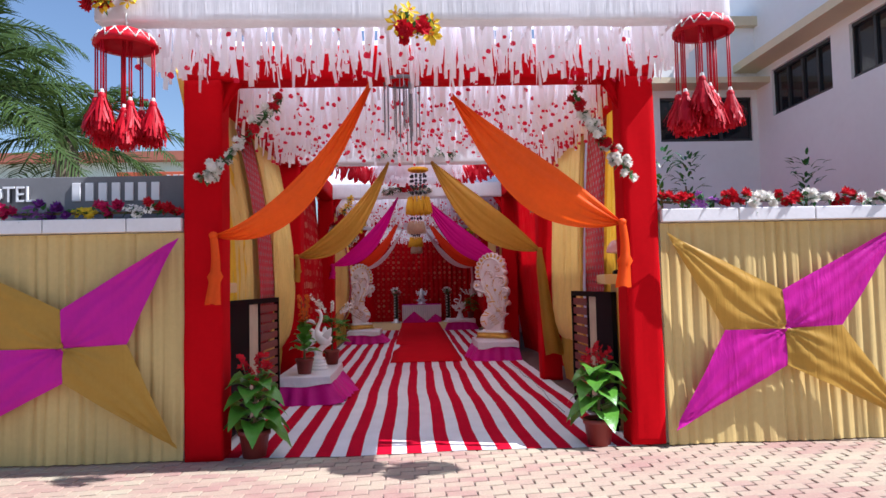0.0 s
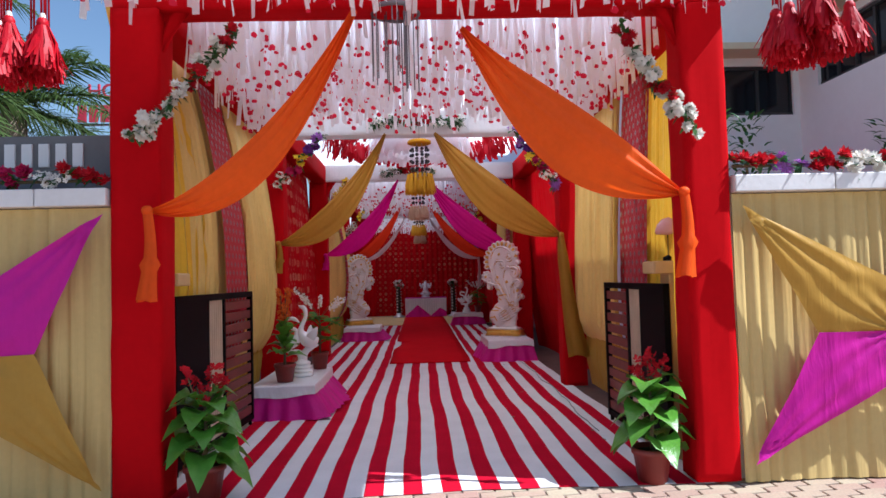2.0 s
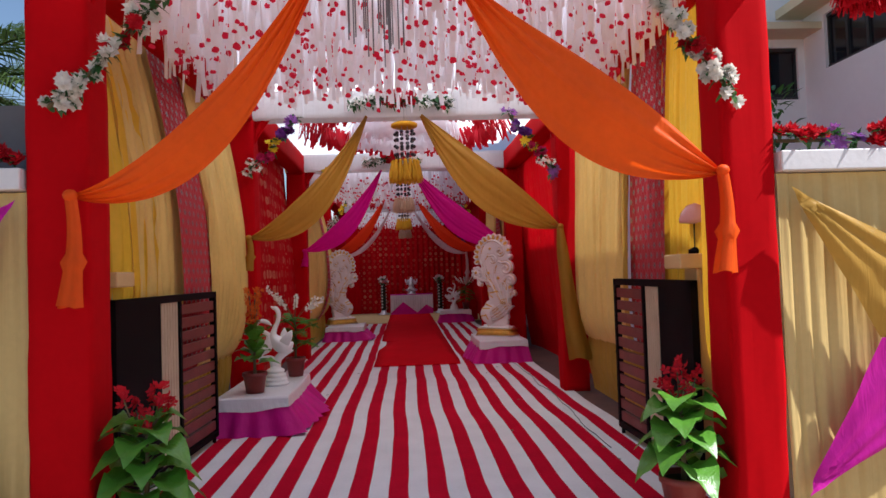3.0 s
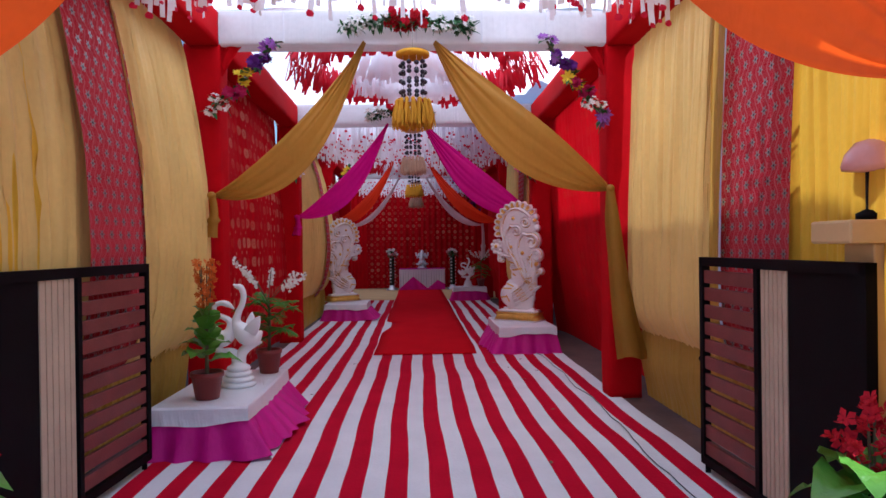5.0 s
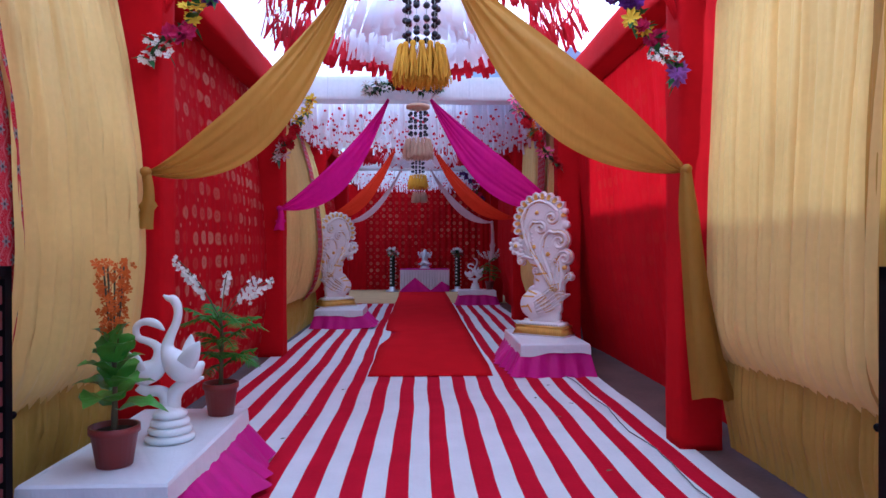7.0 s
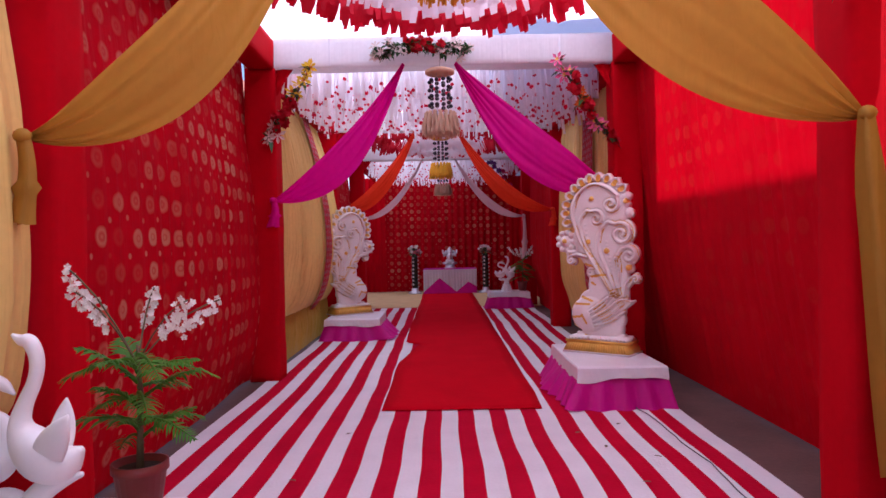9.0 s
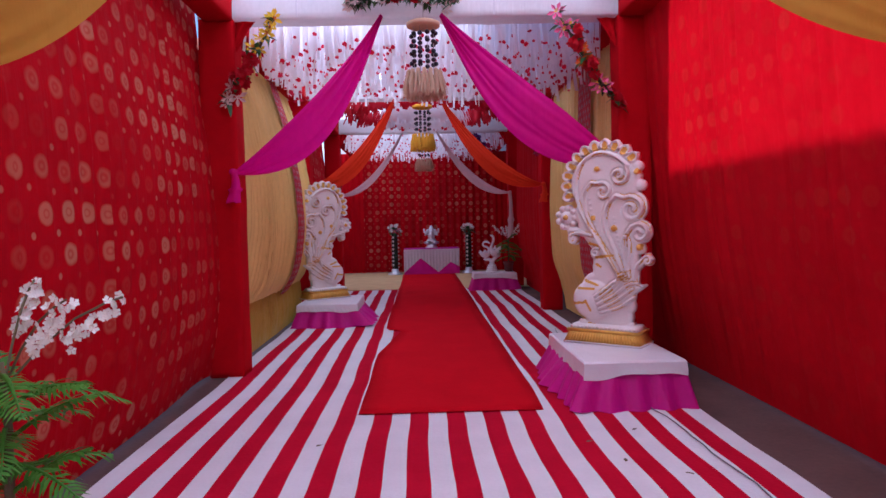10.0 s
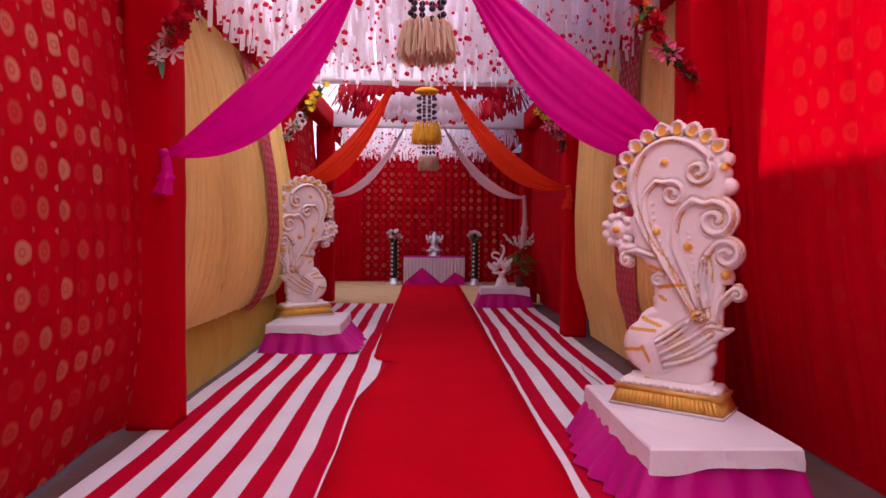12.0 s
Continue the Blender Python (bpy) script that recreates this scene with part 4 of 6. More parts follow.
# ---------------------------------------------------------------- flowers and garlands
def petal_faces(S, c, normal, n, rad, cup, width=0.55, seed=0, mi=0):
    """A ring of n petals about a centre; each petal a folded kite."""
    r = random.Random(seed)
    nz = Vector(normal).normalized()
    e1 = nz.orthogonal().normalized()
    e2 = nz.cross(e1)
    c = Vector(c)
    a0 = r.random() * 6.28
    for k in range(n):
        a = a0 + 2 * math.pi * k / n + r.uniform(-0.15, 0.15)
        d = e1 * math.cos(a) + e2 * math.sin(a)
        s = nz.cross(d)
        R = rad * r.uniform(0.85, 1.1)
        w = R * width
        tip = c + d * R + nz * (cup * R)
        mid = c + d * (R * 0.62) + nz * (cup * R * 0.35)
        S.add([c, mid + s * w * 0.5 + nz * 0.12 * R, tip, mid - s * w * 0.5 + nz * 0.12 * R, mid], [(0, 1, 4), (1, 2, 4), (4, 2, 3), (0, 4, 3)], mi)


def blossom_mesh(name, mat, kind, seed, heart=None):
    S = Soup()
    if kind == "full":
        for lay, (n, rad, cup) in enumerate(((8, 0.055, 0.05), (7, 0.05, 0.5), (6, 0.042, 1.0), (5, 0.03, 1.6))):
            petal_faces(S, (0, 0, 0.006 * lay), (0, 0, 1), n, rad, cup, 0.75, seed + lay)
    elif kind == "lily":
        petal_faces(S, (0, 0, 0), (0, 0, 1), 6, 0.075, 0.25, 0.42, seed)
        petal_faces(S, (0, 0, 0.01), (0, 0, 1), 5, 0.02, 1.0, 0.6, seed + 1, 1)
    elif kind == "daisy":
        petal_faces(S, (0, 0, 0), (0, 0, 1), 9, 0.055, 0.2, 0.42, seed)
        petal_faces(S, (0, 0, 0.008), (0, 0, 1), 7, 0.035, 0.5, 0.5, seed + 3)
    else:
        for k in range(7):
            a = 2 * math.pi * k / 7
            petal_faces(S, (0.03 * math.cos(a), 0.03 * math.sin(a), 0.01 * (k % 3)), (math.cos(a) * 0.6, math.sin(a) * 0.6, 1), 5, 0.02, 0.4, 0.8, seed + k)
    me = bpy.data.meshes.new(name)
    me.from_pydata([tuple(v) for v in S.v], [], S.f)
    me.polygons.foreach_set("material_index", np.asarray(S.m, dtype=np.int32))
    me.materials.append(mat)
    me.materials.append(heart or mat)
    return me


BL = {
    "white": [blossom_mesh("blossom", M_FWHITE, "full", s) for s in (1, 2)],
    "red": [blossom_mesh("blossom", M_FRED, "full", s) for s in (3, 4)],
    "yellow": [blossom_mesh("blossom", M_FYELLOW, "lily", s, M_FORANGE) for s in (5, 6)],
    "gold": [blossom_mesh("blossom", M_FYELLOW, "daisy", s) for s in (15, 16)],
    "purple": [blossom_mesh("blossom", M_FPURPLE, "full", s) for s in (7, 8)],
    "violet": [blossom_mesh("blossom", fabric("violet_blossom", (0.36, 0.13, 0.46), 0.25), "daisy", s) for s in (17, 18)],
    "pink": [blossom_mesh("blossom", M_FPINK, "lily", s, M_FYELLOW) for s in (9, 10)],
    "magenta": [blossom_mesh("blossom", fabric("crimson_pink_blossom", (0.55, 0.02, 0.12), 0.2), "full", s) for s in (19, 20)],
    "cream": [blossom_mesh("blossom", fabric("cream_blossom", (0.75, 0.62, 0.55), 0.25), "lily", s) for s in (11, 12)],
    "wee": [blossom_mesh("blossom", M_FWHITE, "cluster", s) for s in (13, 14)],
    "orange": [blossom_mesh("blossom", M_FORANGE, "daisy", s) for s in (21, 22)],
}


def leaf_blade(S, base, way, length, width, droop=0.2, mi=0, fold=0.15, n=4):
    """A pointed leaf with a midrib fold."""
    b, d = Vector(base), Vector(way).normalized()
    side = d.cross(Vector((0, 0, 1)))
    side = side.normalized() if side.length > 0.05 else Vector((1, 0, 0))
    up = side.cross(d)
    L, C, R = [], [], []
    for k in range(n + 1):
        t = k / n
        w = width * math.sin(math.pi * min(1.0, 0.08 + 0.92 * t) ** 0.75) * 0.5 + 0.001
        c = b + d * (length * t) - Vector((0, 0, droop * length * t * t))
        C.append(c)
        rip = 0.16 * w * math.sin(k * 2.3 + length * 90)
        L.append(c - side * w + up * (fold * w * 2 + rip))
        R.append(c + side * w + up * (fold * w * 2 - rip))
    m = n + 1
    S.add(L + C + R, [(i, i + 1, m + i + 1, m + i) for i in range(n)] + [(m + i, m + i + 1, 2 * m + i + 1, 2 * m + i) for i in range(n)], mi)


def garland(path, colours, per, face, label, group, seed, spread=0.055, size=1.2, leaves=2, leafmat=None):
    """Blossoms and leaves bound along a line; face is the way the blossoms look."""
    r = random.Random(seed)
    pts = [Vector(p) for p in path]
    t = thing("flower_garland", tuple(pts[0]), label, "flower garland", group)
    o = pts[0]
    total = len(colours) * per
    LS = Soup()
    fv = Vector(face).normalized()
    for i in range(total):
        u = (i + 0.5) / total * (len(pts) - 1)
        k = min(int(u), len(pts) - 2)
        c = pts[k].lerp(pts[k + 1], u - k) - o
        off = Vector((r.uniform(-1, 1), r.uniform(-1, 1), r.uniform(-1, 1))) * spread + fv * r.uniform(0.0, spread)
        col = colours[min(i // per, len(colours) - 1)]
        ob = new("blossom", r.choice(BL[col]))
        ob.parent = t
        d = (fv + Vector((r.uniform(-0.6, 0.6), r.uniform(-0.6, 0.6), r.uniform(-0.4, 0.7)))).normalized()
        q = d.to_track_quat('Z', 'Y')
        s = size * r.uniform(0.8, 1.15)
        ob.matrix_basis = Matrix.LocRotScale(c + off, q, (s, s, s))
        for _ in range(leaves):
            w = (fv * 0.5 + Vector((r.uniform(-1, 1), r.uniform(-1, 1), r.uniform(-1, 1)))).normalized()
            leaf_blade(LS, c + off * 0.5, w, r.uniform(0.07, 0.12) * size, r.uniform(0.03, 0.05) * size, 0.2)
    LS.made("leaves", leafmat or M_LEAFDARK, t, "green leaves between the blossoms")
    S = Soup()
    S.tube([p - o for p in pts], 0.012, 5)
    S.made("stem_wire", M_STEM, t)
    return t


def arc(a, b, sag, n=6):
    a, b = Vector(a), Vector(b)
    return [a.lerp(b, i / n) + Vector((0, 0, -sag * 4 * (i / n) * (1 - i / n))) for i in range(n + 1)]


F0 = FY[0] - 0.06
garland(arc((-1.87, F0, 2.46), (-1.14, F0, 3.2), 0.05), ["white", "white", "white", "red", "white", "red"], 6, (0.1, -1, 0.1), "garland of white and red cloth flowers on the entrance post", "corner garlands", 1, 0.055, 0.8, 4)
garland(arc((1.98, F0, 2.47), (1.46, F0, 3.18), 0.02), ["white", "white", "red", "white", "white", "red"], 6, (-0.1, -1, 0.1), "garland of white and red cloth flowers on the entrance post", "corner garlands", 2, 0.055, 0.8, 4)
F1 = FY[1] - 0.06
garland(arc((-1.75, F1, 2.72), (-1.15, F1, 3.38), 0.03), ["wee", "magenta", "gold", "purple", "violet"], 4, (0.1, -1, 0.1), "garland of white, yellow and purple flowers at the arch corner", "corner garlands", 3)
garland(arc((1.92, F1, 2.62), (1.36, F1, 3.38), 0.03), ["violet", "wee", "magenta", "gold", "purple", "violet"], 4, (-0.1, -1, 0.1), "garland of purple, white and yellow cloth flowers at the arch corner", "corner garlands", 4)
F2 = FY[2] - 0.06
garland(arc((-1.78, F2, 2.58), (-1.3, F2, 3.36), 0.03), ["cream", "red", "red", "yellow", "yellow"], 4, (0.1, -1, 0.1), "garland of cream, red and yellow cloth flowers at the arch corner", "corner garlands", 5)
garland(arc((1.92, F2, 2.5), (1.36, F2, 3.36), 0.03), ["red", "pink", "red", "orange", "red", "pink"], 4, (-0.1, -1, 0.1), "garland of red, orange and pink cloth flowers at the arch corner", "corner garlands", 6)
F3 = FY[3] - 0.06
garland(arc((-1.75, F3, 2.6), (-1.25, F3, 3.3), 0.03), ["cream", "wee", "gold", "gold"], 4, (0.1, -1, 0.1), "garland of cream and yellow cloth flowers at the arch corner", "corner garlands", 7)
garland(arc((1.92, F3, 2.5), (1.4, F3, 3.3), 0.03), ["magenta", "pink", "gold", "red"], 4, (-0.1, -1, 0.1), "garland of mixed dark cloth flowers at the arch corner", "corner garlands", 8)
garland(arc((1.92, FY[4] - 0.06, 2.3), (1.2, FY[4] - 0.06, 3.35), -0.05), ["purple", "magenta", "purple"], 6, (-0.1, -1, 0.1), "dark purple garland hanging at the last arch", "corner garlands", 9)
garland(arc((-0.55, F1, 3.5), (0.68, F1, 3.5), -0.06), ["wee", "wee", "red", "red", "wee", "wee"], 12, (0, -1, 0.1), "leafy garland of red roses and white flowers on the beam", "beam garlands", 10, 0.07, 0.9, 7)
garland(arc((-0.6, F2, 3.5), (0.4, F2, 3.5), -0.06), ["cream", "wee", "red", "red", "wee", "cream"], 11, (0, -1, 0.1), "leafy garland of red roses and white flowers on the beam", "beam garlands", 11, 0.07, 0.9, 7)
# along the wall tops
garland(arc((-5.2, 6.06, 2.2), (-2.08, 6.06, 2.2), 0.0, 8), ["violet", "gold", "magenta", "red", "purple", "yellow", "magenta", "violet", "purple", "gold", "magenta", "wee", "red"], 6, (0, -1, 0.6), "row of yellow, purple, pink and white cloth flowers on the coping", "wall top garlands", 12, 0.05, 1.0, 2)
garland(arc((2.3, 6.06, 2.21), (6.6, 6.06, 2.21), 0.0, 8), ["red", "violet", "red", "white", "red", "white", "red", "white", "red", "white", "white", "red", "white", "red", "white", "red"], 6, (0, -1, 0.6), "row of red, white and violet cloth flowers on the wall coping", "wall top garlands", 13, 0.05, 1.0, 3)
# bunches on the canopy front
for i, (x, z, cols) in enumerate(((0.05, 3.45, ["yellow", "red", "yellow"]), (-2.2, 3.66, ["yellow", "red", "yellow"]))):
    garland([(x - 0.12, CY0 - 0.05, z), (x, CY0 - 0.08, z - 0.03), (x + 0.12, CY0 - 0.05, z)], cols, 7, (0, -1, 0), "bunch of yellow and red cloth flowers on the canopy front", "canopy bunches", 30 + i, 0.09, 1.1, 2)


# ---------------------------------------------------------------- tassel hangings
def tassel(S, c, rad, length, seed, n=26, mi=0):
    """A bundle of threads flaring from a knot."""
    r = random.Random(seed)
    c = Vector(c)
    for k in range(n):
        a = r.uniform(0, 6.28)
        q = rad * math.sqrt(r.random())
        w = rad * 0.13
        top = c + Vector((q * 0.35 * math.cos(a), q * 0.35 * math.sin(a), 0))
        L = length * r.uniform(0.8, 1.08)
        mid = c + Vector((q * math.cos(a), q * math.sin(a), -L * 0.5))
        bot = c + Vector((q * 1.2 * math.cos(a) + r.uniform(-1, 1) * rad * 0.35, q * 1.2 * math.sin(a) + r.uniform(-1, 1) * rad * 0.35, -L))
        s = Vector((-math.sin(a), math.cos(a), 0)) * w
        S.quad_strip([top - s * 0.5, mid - s, bot - s * 0.7], [top + s * 0.5, mid + s, bot + s * 0.7], mi)
    S.ball(c, (rad * 0.42, rad * 0.42, rad * 0.5), nu=8, nv=5, mi=mi)


def ring_tassels(at, seed):
    t = thing("tassel_ring", at, "red cloth ring with hanging cords and thick red tassels", "hanging ornament", "tassel rings of the canopy")
    S = Soup()
    R = 0.215
    prof = [(R - 0.03, 0.0), (R + 0.01, 0.0), (R, 0.05), (R - 0.05, 0.10), (R - 0.13, 0.135), (0.02, 0.15), (0.02, 0.13), (R - 0.14, 0.115), (R - 0.06, 0.08), (R - 0.03, 0.04), (R - 0.03, 0.0)]
    S.lathe(prof, 28)
    S.made("cap", M_TASSELRED, t)
    Z = Soup()
    for k in range(14):
        a, b = 2 * math.pi * k / 14, 2 * math.pi * (k + 0.5) / 14
        for p, q in ((a, b), (b, a + 2 * math.pi / 14)):
            z0, z1 = (0.02, 0.09) if p == a else (0.09, 0.02)
            r0, r1 = (R + 0.012, R - 0.03) if p == a else (R - 0.03, R + 0.012)
            Z.tube([(r0 * math.cos(p), r0 * math.sin(p), z0), (r1 * math.cos(q), r1 * math.sin(q), z1)], 0.006, 4)
    Z.made("zigzag_trim", M_FWHITE, t, "pale zigzag trim")
    r = random.Random(seed)
    for k in range(9):
        a = 2 * math.pi * k / 9
        q = (R - 0.02) if k < 7 else 0.06
        L = r.uniform(0.36, 0.46)
        x, y = q * math.cos(a), q * math.sin(a)
        C = Soup()
        for d in (-0.008, 0.008):
            C.tube([(x + d, y, 0.03), (x + d, y + 0.004, -L)], 0.006, 5)
        cord = C.made("cord", M_TASSELRED, t)
        T = Soup()
        tassel(T, (x, y, -L - 0.05), 0.075, 0.24, seed * 10 + k, 130)
        tassel(T, (x, y, -L - 0.09), 0.085, 0.17, seed * 10 + k + 500, 60)
        T.made("tassel", M_TASSELRED, cord)
        T = Soup()
        T.lathe([(0.012, -L + 0.005), (0.026, -L - 0.05), (0.02, -L - 0.055)], 10, (x, y, 0))
        T.made("white_bell_cap", M_FWHITE, cord)
    S = Soup()
    S.tube([(0, 0, 0.14), (0, 0, CZ + 0.05 - at[2])], 0.008, 5)
    S.made("hanging_cord", M_STRING, t)
    return t


ring_tassels((-2.08, CY0 - 0.02, 3.29), 3)
ring_tassels((2.25, CY0 - 0.02, 3.37), 5)


def mobile(at, topmat, tasselmat, label, seed, top_label):
    """A disc on cords, strings of black beads, and a skirt of tassels below."""
    t = thing("tassel_mobile", at, label, "hanging ornament", "tassel mobiles along the passage")
    S = Soup()
    S.lathe([(0.01, 0.035), (0.12, 0.032), (0.155, 0.015), (0.155, -0.015), (0.12, -0.03), (0.01, -0.033)], 24)
    S.made("top_disc", topmat, t, top_label)
    r = random.Random(seed)
    for k in range(10):
        a = 2 * math.pi * k / 10
        x, y = 0.11 * math.cos(a), 0.11 * math.sin(a)
        C = Soup()
        C.tube([(x, y, 0), (x, y, -0.46)], 0.0025, 4)
        s = C.made("string", M_STRING, t)
        for j in range(4):
            B = Soup()
            B.ball((x, y, -0.09 - 0.085 * j + r.uniform(-0.015, 0.015)), (0.024, 0.024, 0.022), nu=8, nv=5)
            B.made("bead", M_BEAD, s)
    for k in range(16):
        a = 2 * math.pi * k / 16
        T = Soup()
        tassel(T, (0.15 * math.cos(a), 0.15 * math.sin(a), -0.44), 0.05, 0.23, seed * 20 + k, 46)
        T.made("tassel", tasselmat, t)
    S = Soup()
    S.tube([(0, 0, 0.04), (0, 0, 3.56 - at[2])], 0.005, 4)
    S.made("hanging_cord", M_STRING, t)
    return t


mobile((0.1, FY[1] - 0.12, 3.24), M_TASSELGOLD, M_TASSELGOLD, "marigold tassel mobile with black beads hanging from the beam", 1, "marigold disc")
mobile((0.08, FY[2] - 0.14, 3.26), M_TASSELCREAM, M_TASSELCREAM, "cream tassel mobile with black beads hanging from the beam", 2, "cream disc")
mobile((0.08, FY[3] - 0.14, 3.22), M_TASSELGOLD, M_TASSELGOLD, "marigold tassel mobile with black beads hanging from the beam", 3, "marigold disc")
mobile((0.12, FY[4] - 0.14, 3.22), M_TASSELCREAM, M_TASSELCREAM, "cream tassel mobile with black beads hanging from the beam", 4, "cream disc")


def string_bundle():
    t = thing("string_cluster", (-0.07, 6.16, 3.38), "cluster of thin dark grey strings hanging from the entrance beam", "hanging ornament")
    r = random.Random(4)
    S = Soup()
    S.lathe([(0.16, 0.0), (0.18, 0.0), (0.18, 0.03), (0.16, 0.03), (0.16, 0.0)], 20)
    S.made("hoop", M_GREYSTRING, t)
    for k in range(26):
        a = r.uniform(0, 6.28)
        q = 0.17 if k % 3 else 0.08
        C = Soup()
        C.tube([(q * math.cos(a), q * math.sin(a), 0.02), (q * math.cos(a), q * math.sin(a), -r.uniform(0.4, 0.62))], 0.0055, 4)
        C.made("string", M_GREYSTRING, t)


string_bundle()


# ---------------------------------------------------------------- gates
def gate_leaf(hinge, free, label, top=1.38, low=0.06):
    """Steel-framed leaf: a field of level wooden slats at the free end, a band of upright pale slats, and a solid black end."""
    h, f = Vector((hinge[0], hinge[1], 0)), Vector((free[0], free[1], 0))
    L = (f - h).length
    ang = math.atan2(f.y - h.y, f.x - h.x)
    t = thing("gate_leaf", (h.x, h.y, 0), label, "gate", "gate leaves of the entrance")
    t.rotation_euler = (0, 0, ang)
    D = 0.025
    a, b = L * 0.38, L * 0.56
    G = Soup()
    for x0, x1, z0, z1 in ((0, L, top - 0.055, top), (0, L, low, low + 0.05), (0, 0.05, low, top), (L - 0.045, L, low, top), (b - 0.02, b + 0.02, low, top)):
        G.box(x0, x1, -D, D, z0, z1)
    G.made("gate_frame", M_BLACK, t, "black steel frame", smooth=False)
    box("solid_panel", (0.05, a, -0.008, 0.008, low + 0.05, top - 0.055), M_BLACK, t, "solid black sheet panel")
    for k in range(6):
        x = a + 0.008 + k * (b - a - 0.03) / 6
        box("upright_slat", (x, x + (b - a - 0.03) / 6 - 0.008, -0.012, 0.012, low + 0.05, top - 0.055), M_CREAMSLAT, t, bevel=0.003)
    n = 11
    step = (top - low - 0.12) / n
    for k in range(n):
        z = low + 0.065 + k * step
        box("level_slat", (b + 0.02, L - 0.045, -0.014, 0.014, z, z + step - 0.028), M_SLAT, t, bevel=0.004)
    S = Soup()
    S.tube([(L, 0, 0.72), (L + 0.03, 0, 0.72)], 0.012, 8)
    S.ball((L + 0.035, 0, 0.72), (0.018, 0.018, 0.018), nu=8, nv=6)
    S.made("latch", M_BLACK, t)
    S = Soup()
    for z in (0.03, ):
        S.tube([(L * 0.97, 0, 0.0), (L * 0.97, 0, low + 0.01)], 0.018, 8)
        S.tube([(0.03, 0, 0.0), (0.03, 0, low + 0.01)], 0.018, 8)
    S.made("foot_pin", M_BLACK, t)
    return t


gate_leaf((-1.83, 6.6), (-1.72, 8.5), "open gate leaf with red-brown slats in a black steel frame")
gate_leaf((1.99, 6.6), (1.95, 8.14), "open gate leaf with red-brown slats in a black steel frame")


def gate_post(x, y, lamp):
    t = thing("gate_post", (x, y, 0), "cream painted gate post with a ledge cap", "gate post", "gate posts")
    box("shaft", (-0.13, 0.13, -0.1, 0.1, 0, 1.46), M_CREAMPAINT, t, bevel=0.01)
    box("cap", (-0.26, 0.26, -0.14, 0.14, 1.46, 1.56), M_CREAMPAINT, t, bevel=0.012)
    if lamp:
        l = thing("gate_lamp", (x - 0.06, y, 1.56), "small pink glass lamp standing on the gate post cap", "lamp")
        S = Soup()
        S.lathe([(0.0, 0.0), (0.07, 0.0), (0.07, 0.03), (0.03, 0.05), (0.03, 0.22)], 16)
        S.made("foot", M_BLACK, l)
        S = Soup()
        S.lathe([(0.03, 0.21), (0.12, 0.22), (0.125, 0.24), (0.11, 0.29), (0.07, 0.34), (0.0, 0.36)], 18)
        S.made("shade", M_LAMPGLASS, l)


gate_post(-2.05, 6.74, False)
gate_post(2.16, 6.74, True)


# ---------------------------------------------------------------- plants
def pot(parent, x, y, z, r0, r1, h):
    S = Soup()
    S.lathe([(0.0, 0.0), (r0, 0.0), (r1 * 0.97, h * 0.82), (r1 * 1.06, h * 0.83), (r1 * 1.06, h), (r1 * 0.95, h), (r1 * 0.9, h * 0.85), (0, h * 0.85)], 22, (x, y, z))
    S.made("pot", M_POT, parent, "red-brown plastic pot")
    S = Soup()
    S.lathe([(0.0, h * 0.86), (r1 * 0.5, h * 0.88), (r1 * 0.92, h * 0.86)], 14, (x, y, z))
    S.made("soil", M_SOIL, parent)


def broad_plant(at, seed, label, scale=1.0, flower=M_FRED, height=0.7):
    """Broad leaves on a stem with red flower heads on top."""
    t = thing("potted_plant", at, label, "potted plant", "potted plants by the gate")
    pot(t, 0, 0, 0, 0.1 * scale, 0.135 * scale, 0.24 * scale)
    r = random.Random(seed)
    S = Soup()
    S.tube([(0, 0, 0.2 * scale), (0.01, 0, 0.45 * scale), (0, 0.01, height)], [0.016, 0.013, 0.008], 7)
    S.made("stem", M_STEM, t)
    for k in range(22):
        a = k * 2.4 + r.uniform(-0.3, 0.3)
        z = (0.26 + 0.38 * (k / 21)) * height / 0.7
        el = 0.1 + 0.7 * k / 21
        L = Soup()
        d = Vector((math.cos(a) * math.cos(el), math.sin(a) * math.cos(el), math.sin(el)))
        p0 = Vector((0, 0, z))
        p1 = p0 + d * 0.07 * scale
        L.tube([p0, p1], 0.004, 4)
        leaf_blade(L, p1, d, r.uniform(0.22, 0.3) * scale, r.uniform(0.2, 0.28) * scale, 0.75, fold=0.2, n=8)
        L.made("leaf", M_LEAF, t)
    for k in range(6):
        a = k * 1.1 + r.random()
        q = r.uniform(0.03, 0.14) * scale
        x, y, z = q * math.cos(a), q * math.sin(a), height + r.uniform(-0.02, 0.16)
        F = Soup()
        F.tube([(0, 0, height - 0.08), (x * 0.6, y * 0.6, height), (x, y, z)], 0.005, 4)
        for j in range(9):
            petal_faces(F, (x + r.uniform(-0.03, 0.03), y + r.uniform(-0.03, 0.03), z + r.uniform(-0.05, 0.06)), (r.uniform(-1, 1), r.uniform(-1, 1), 0.6), 5, 0.035 * scale, 0.4, 0.7, seed + k * 9 + j, 1)
        F.made("flower_head", [M_STEM, flower], t, "red flower head", smooth=False)
    return t


broad_plant((-1.45, 6.12, 0), 1, "potted plant with broad green leaves and red flowers")
broad_plant((1.67, 6.14, 0), 2, "potted plant with broad green leaves and red flowers")


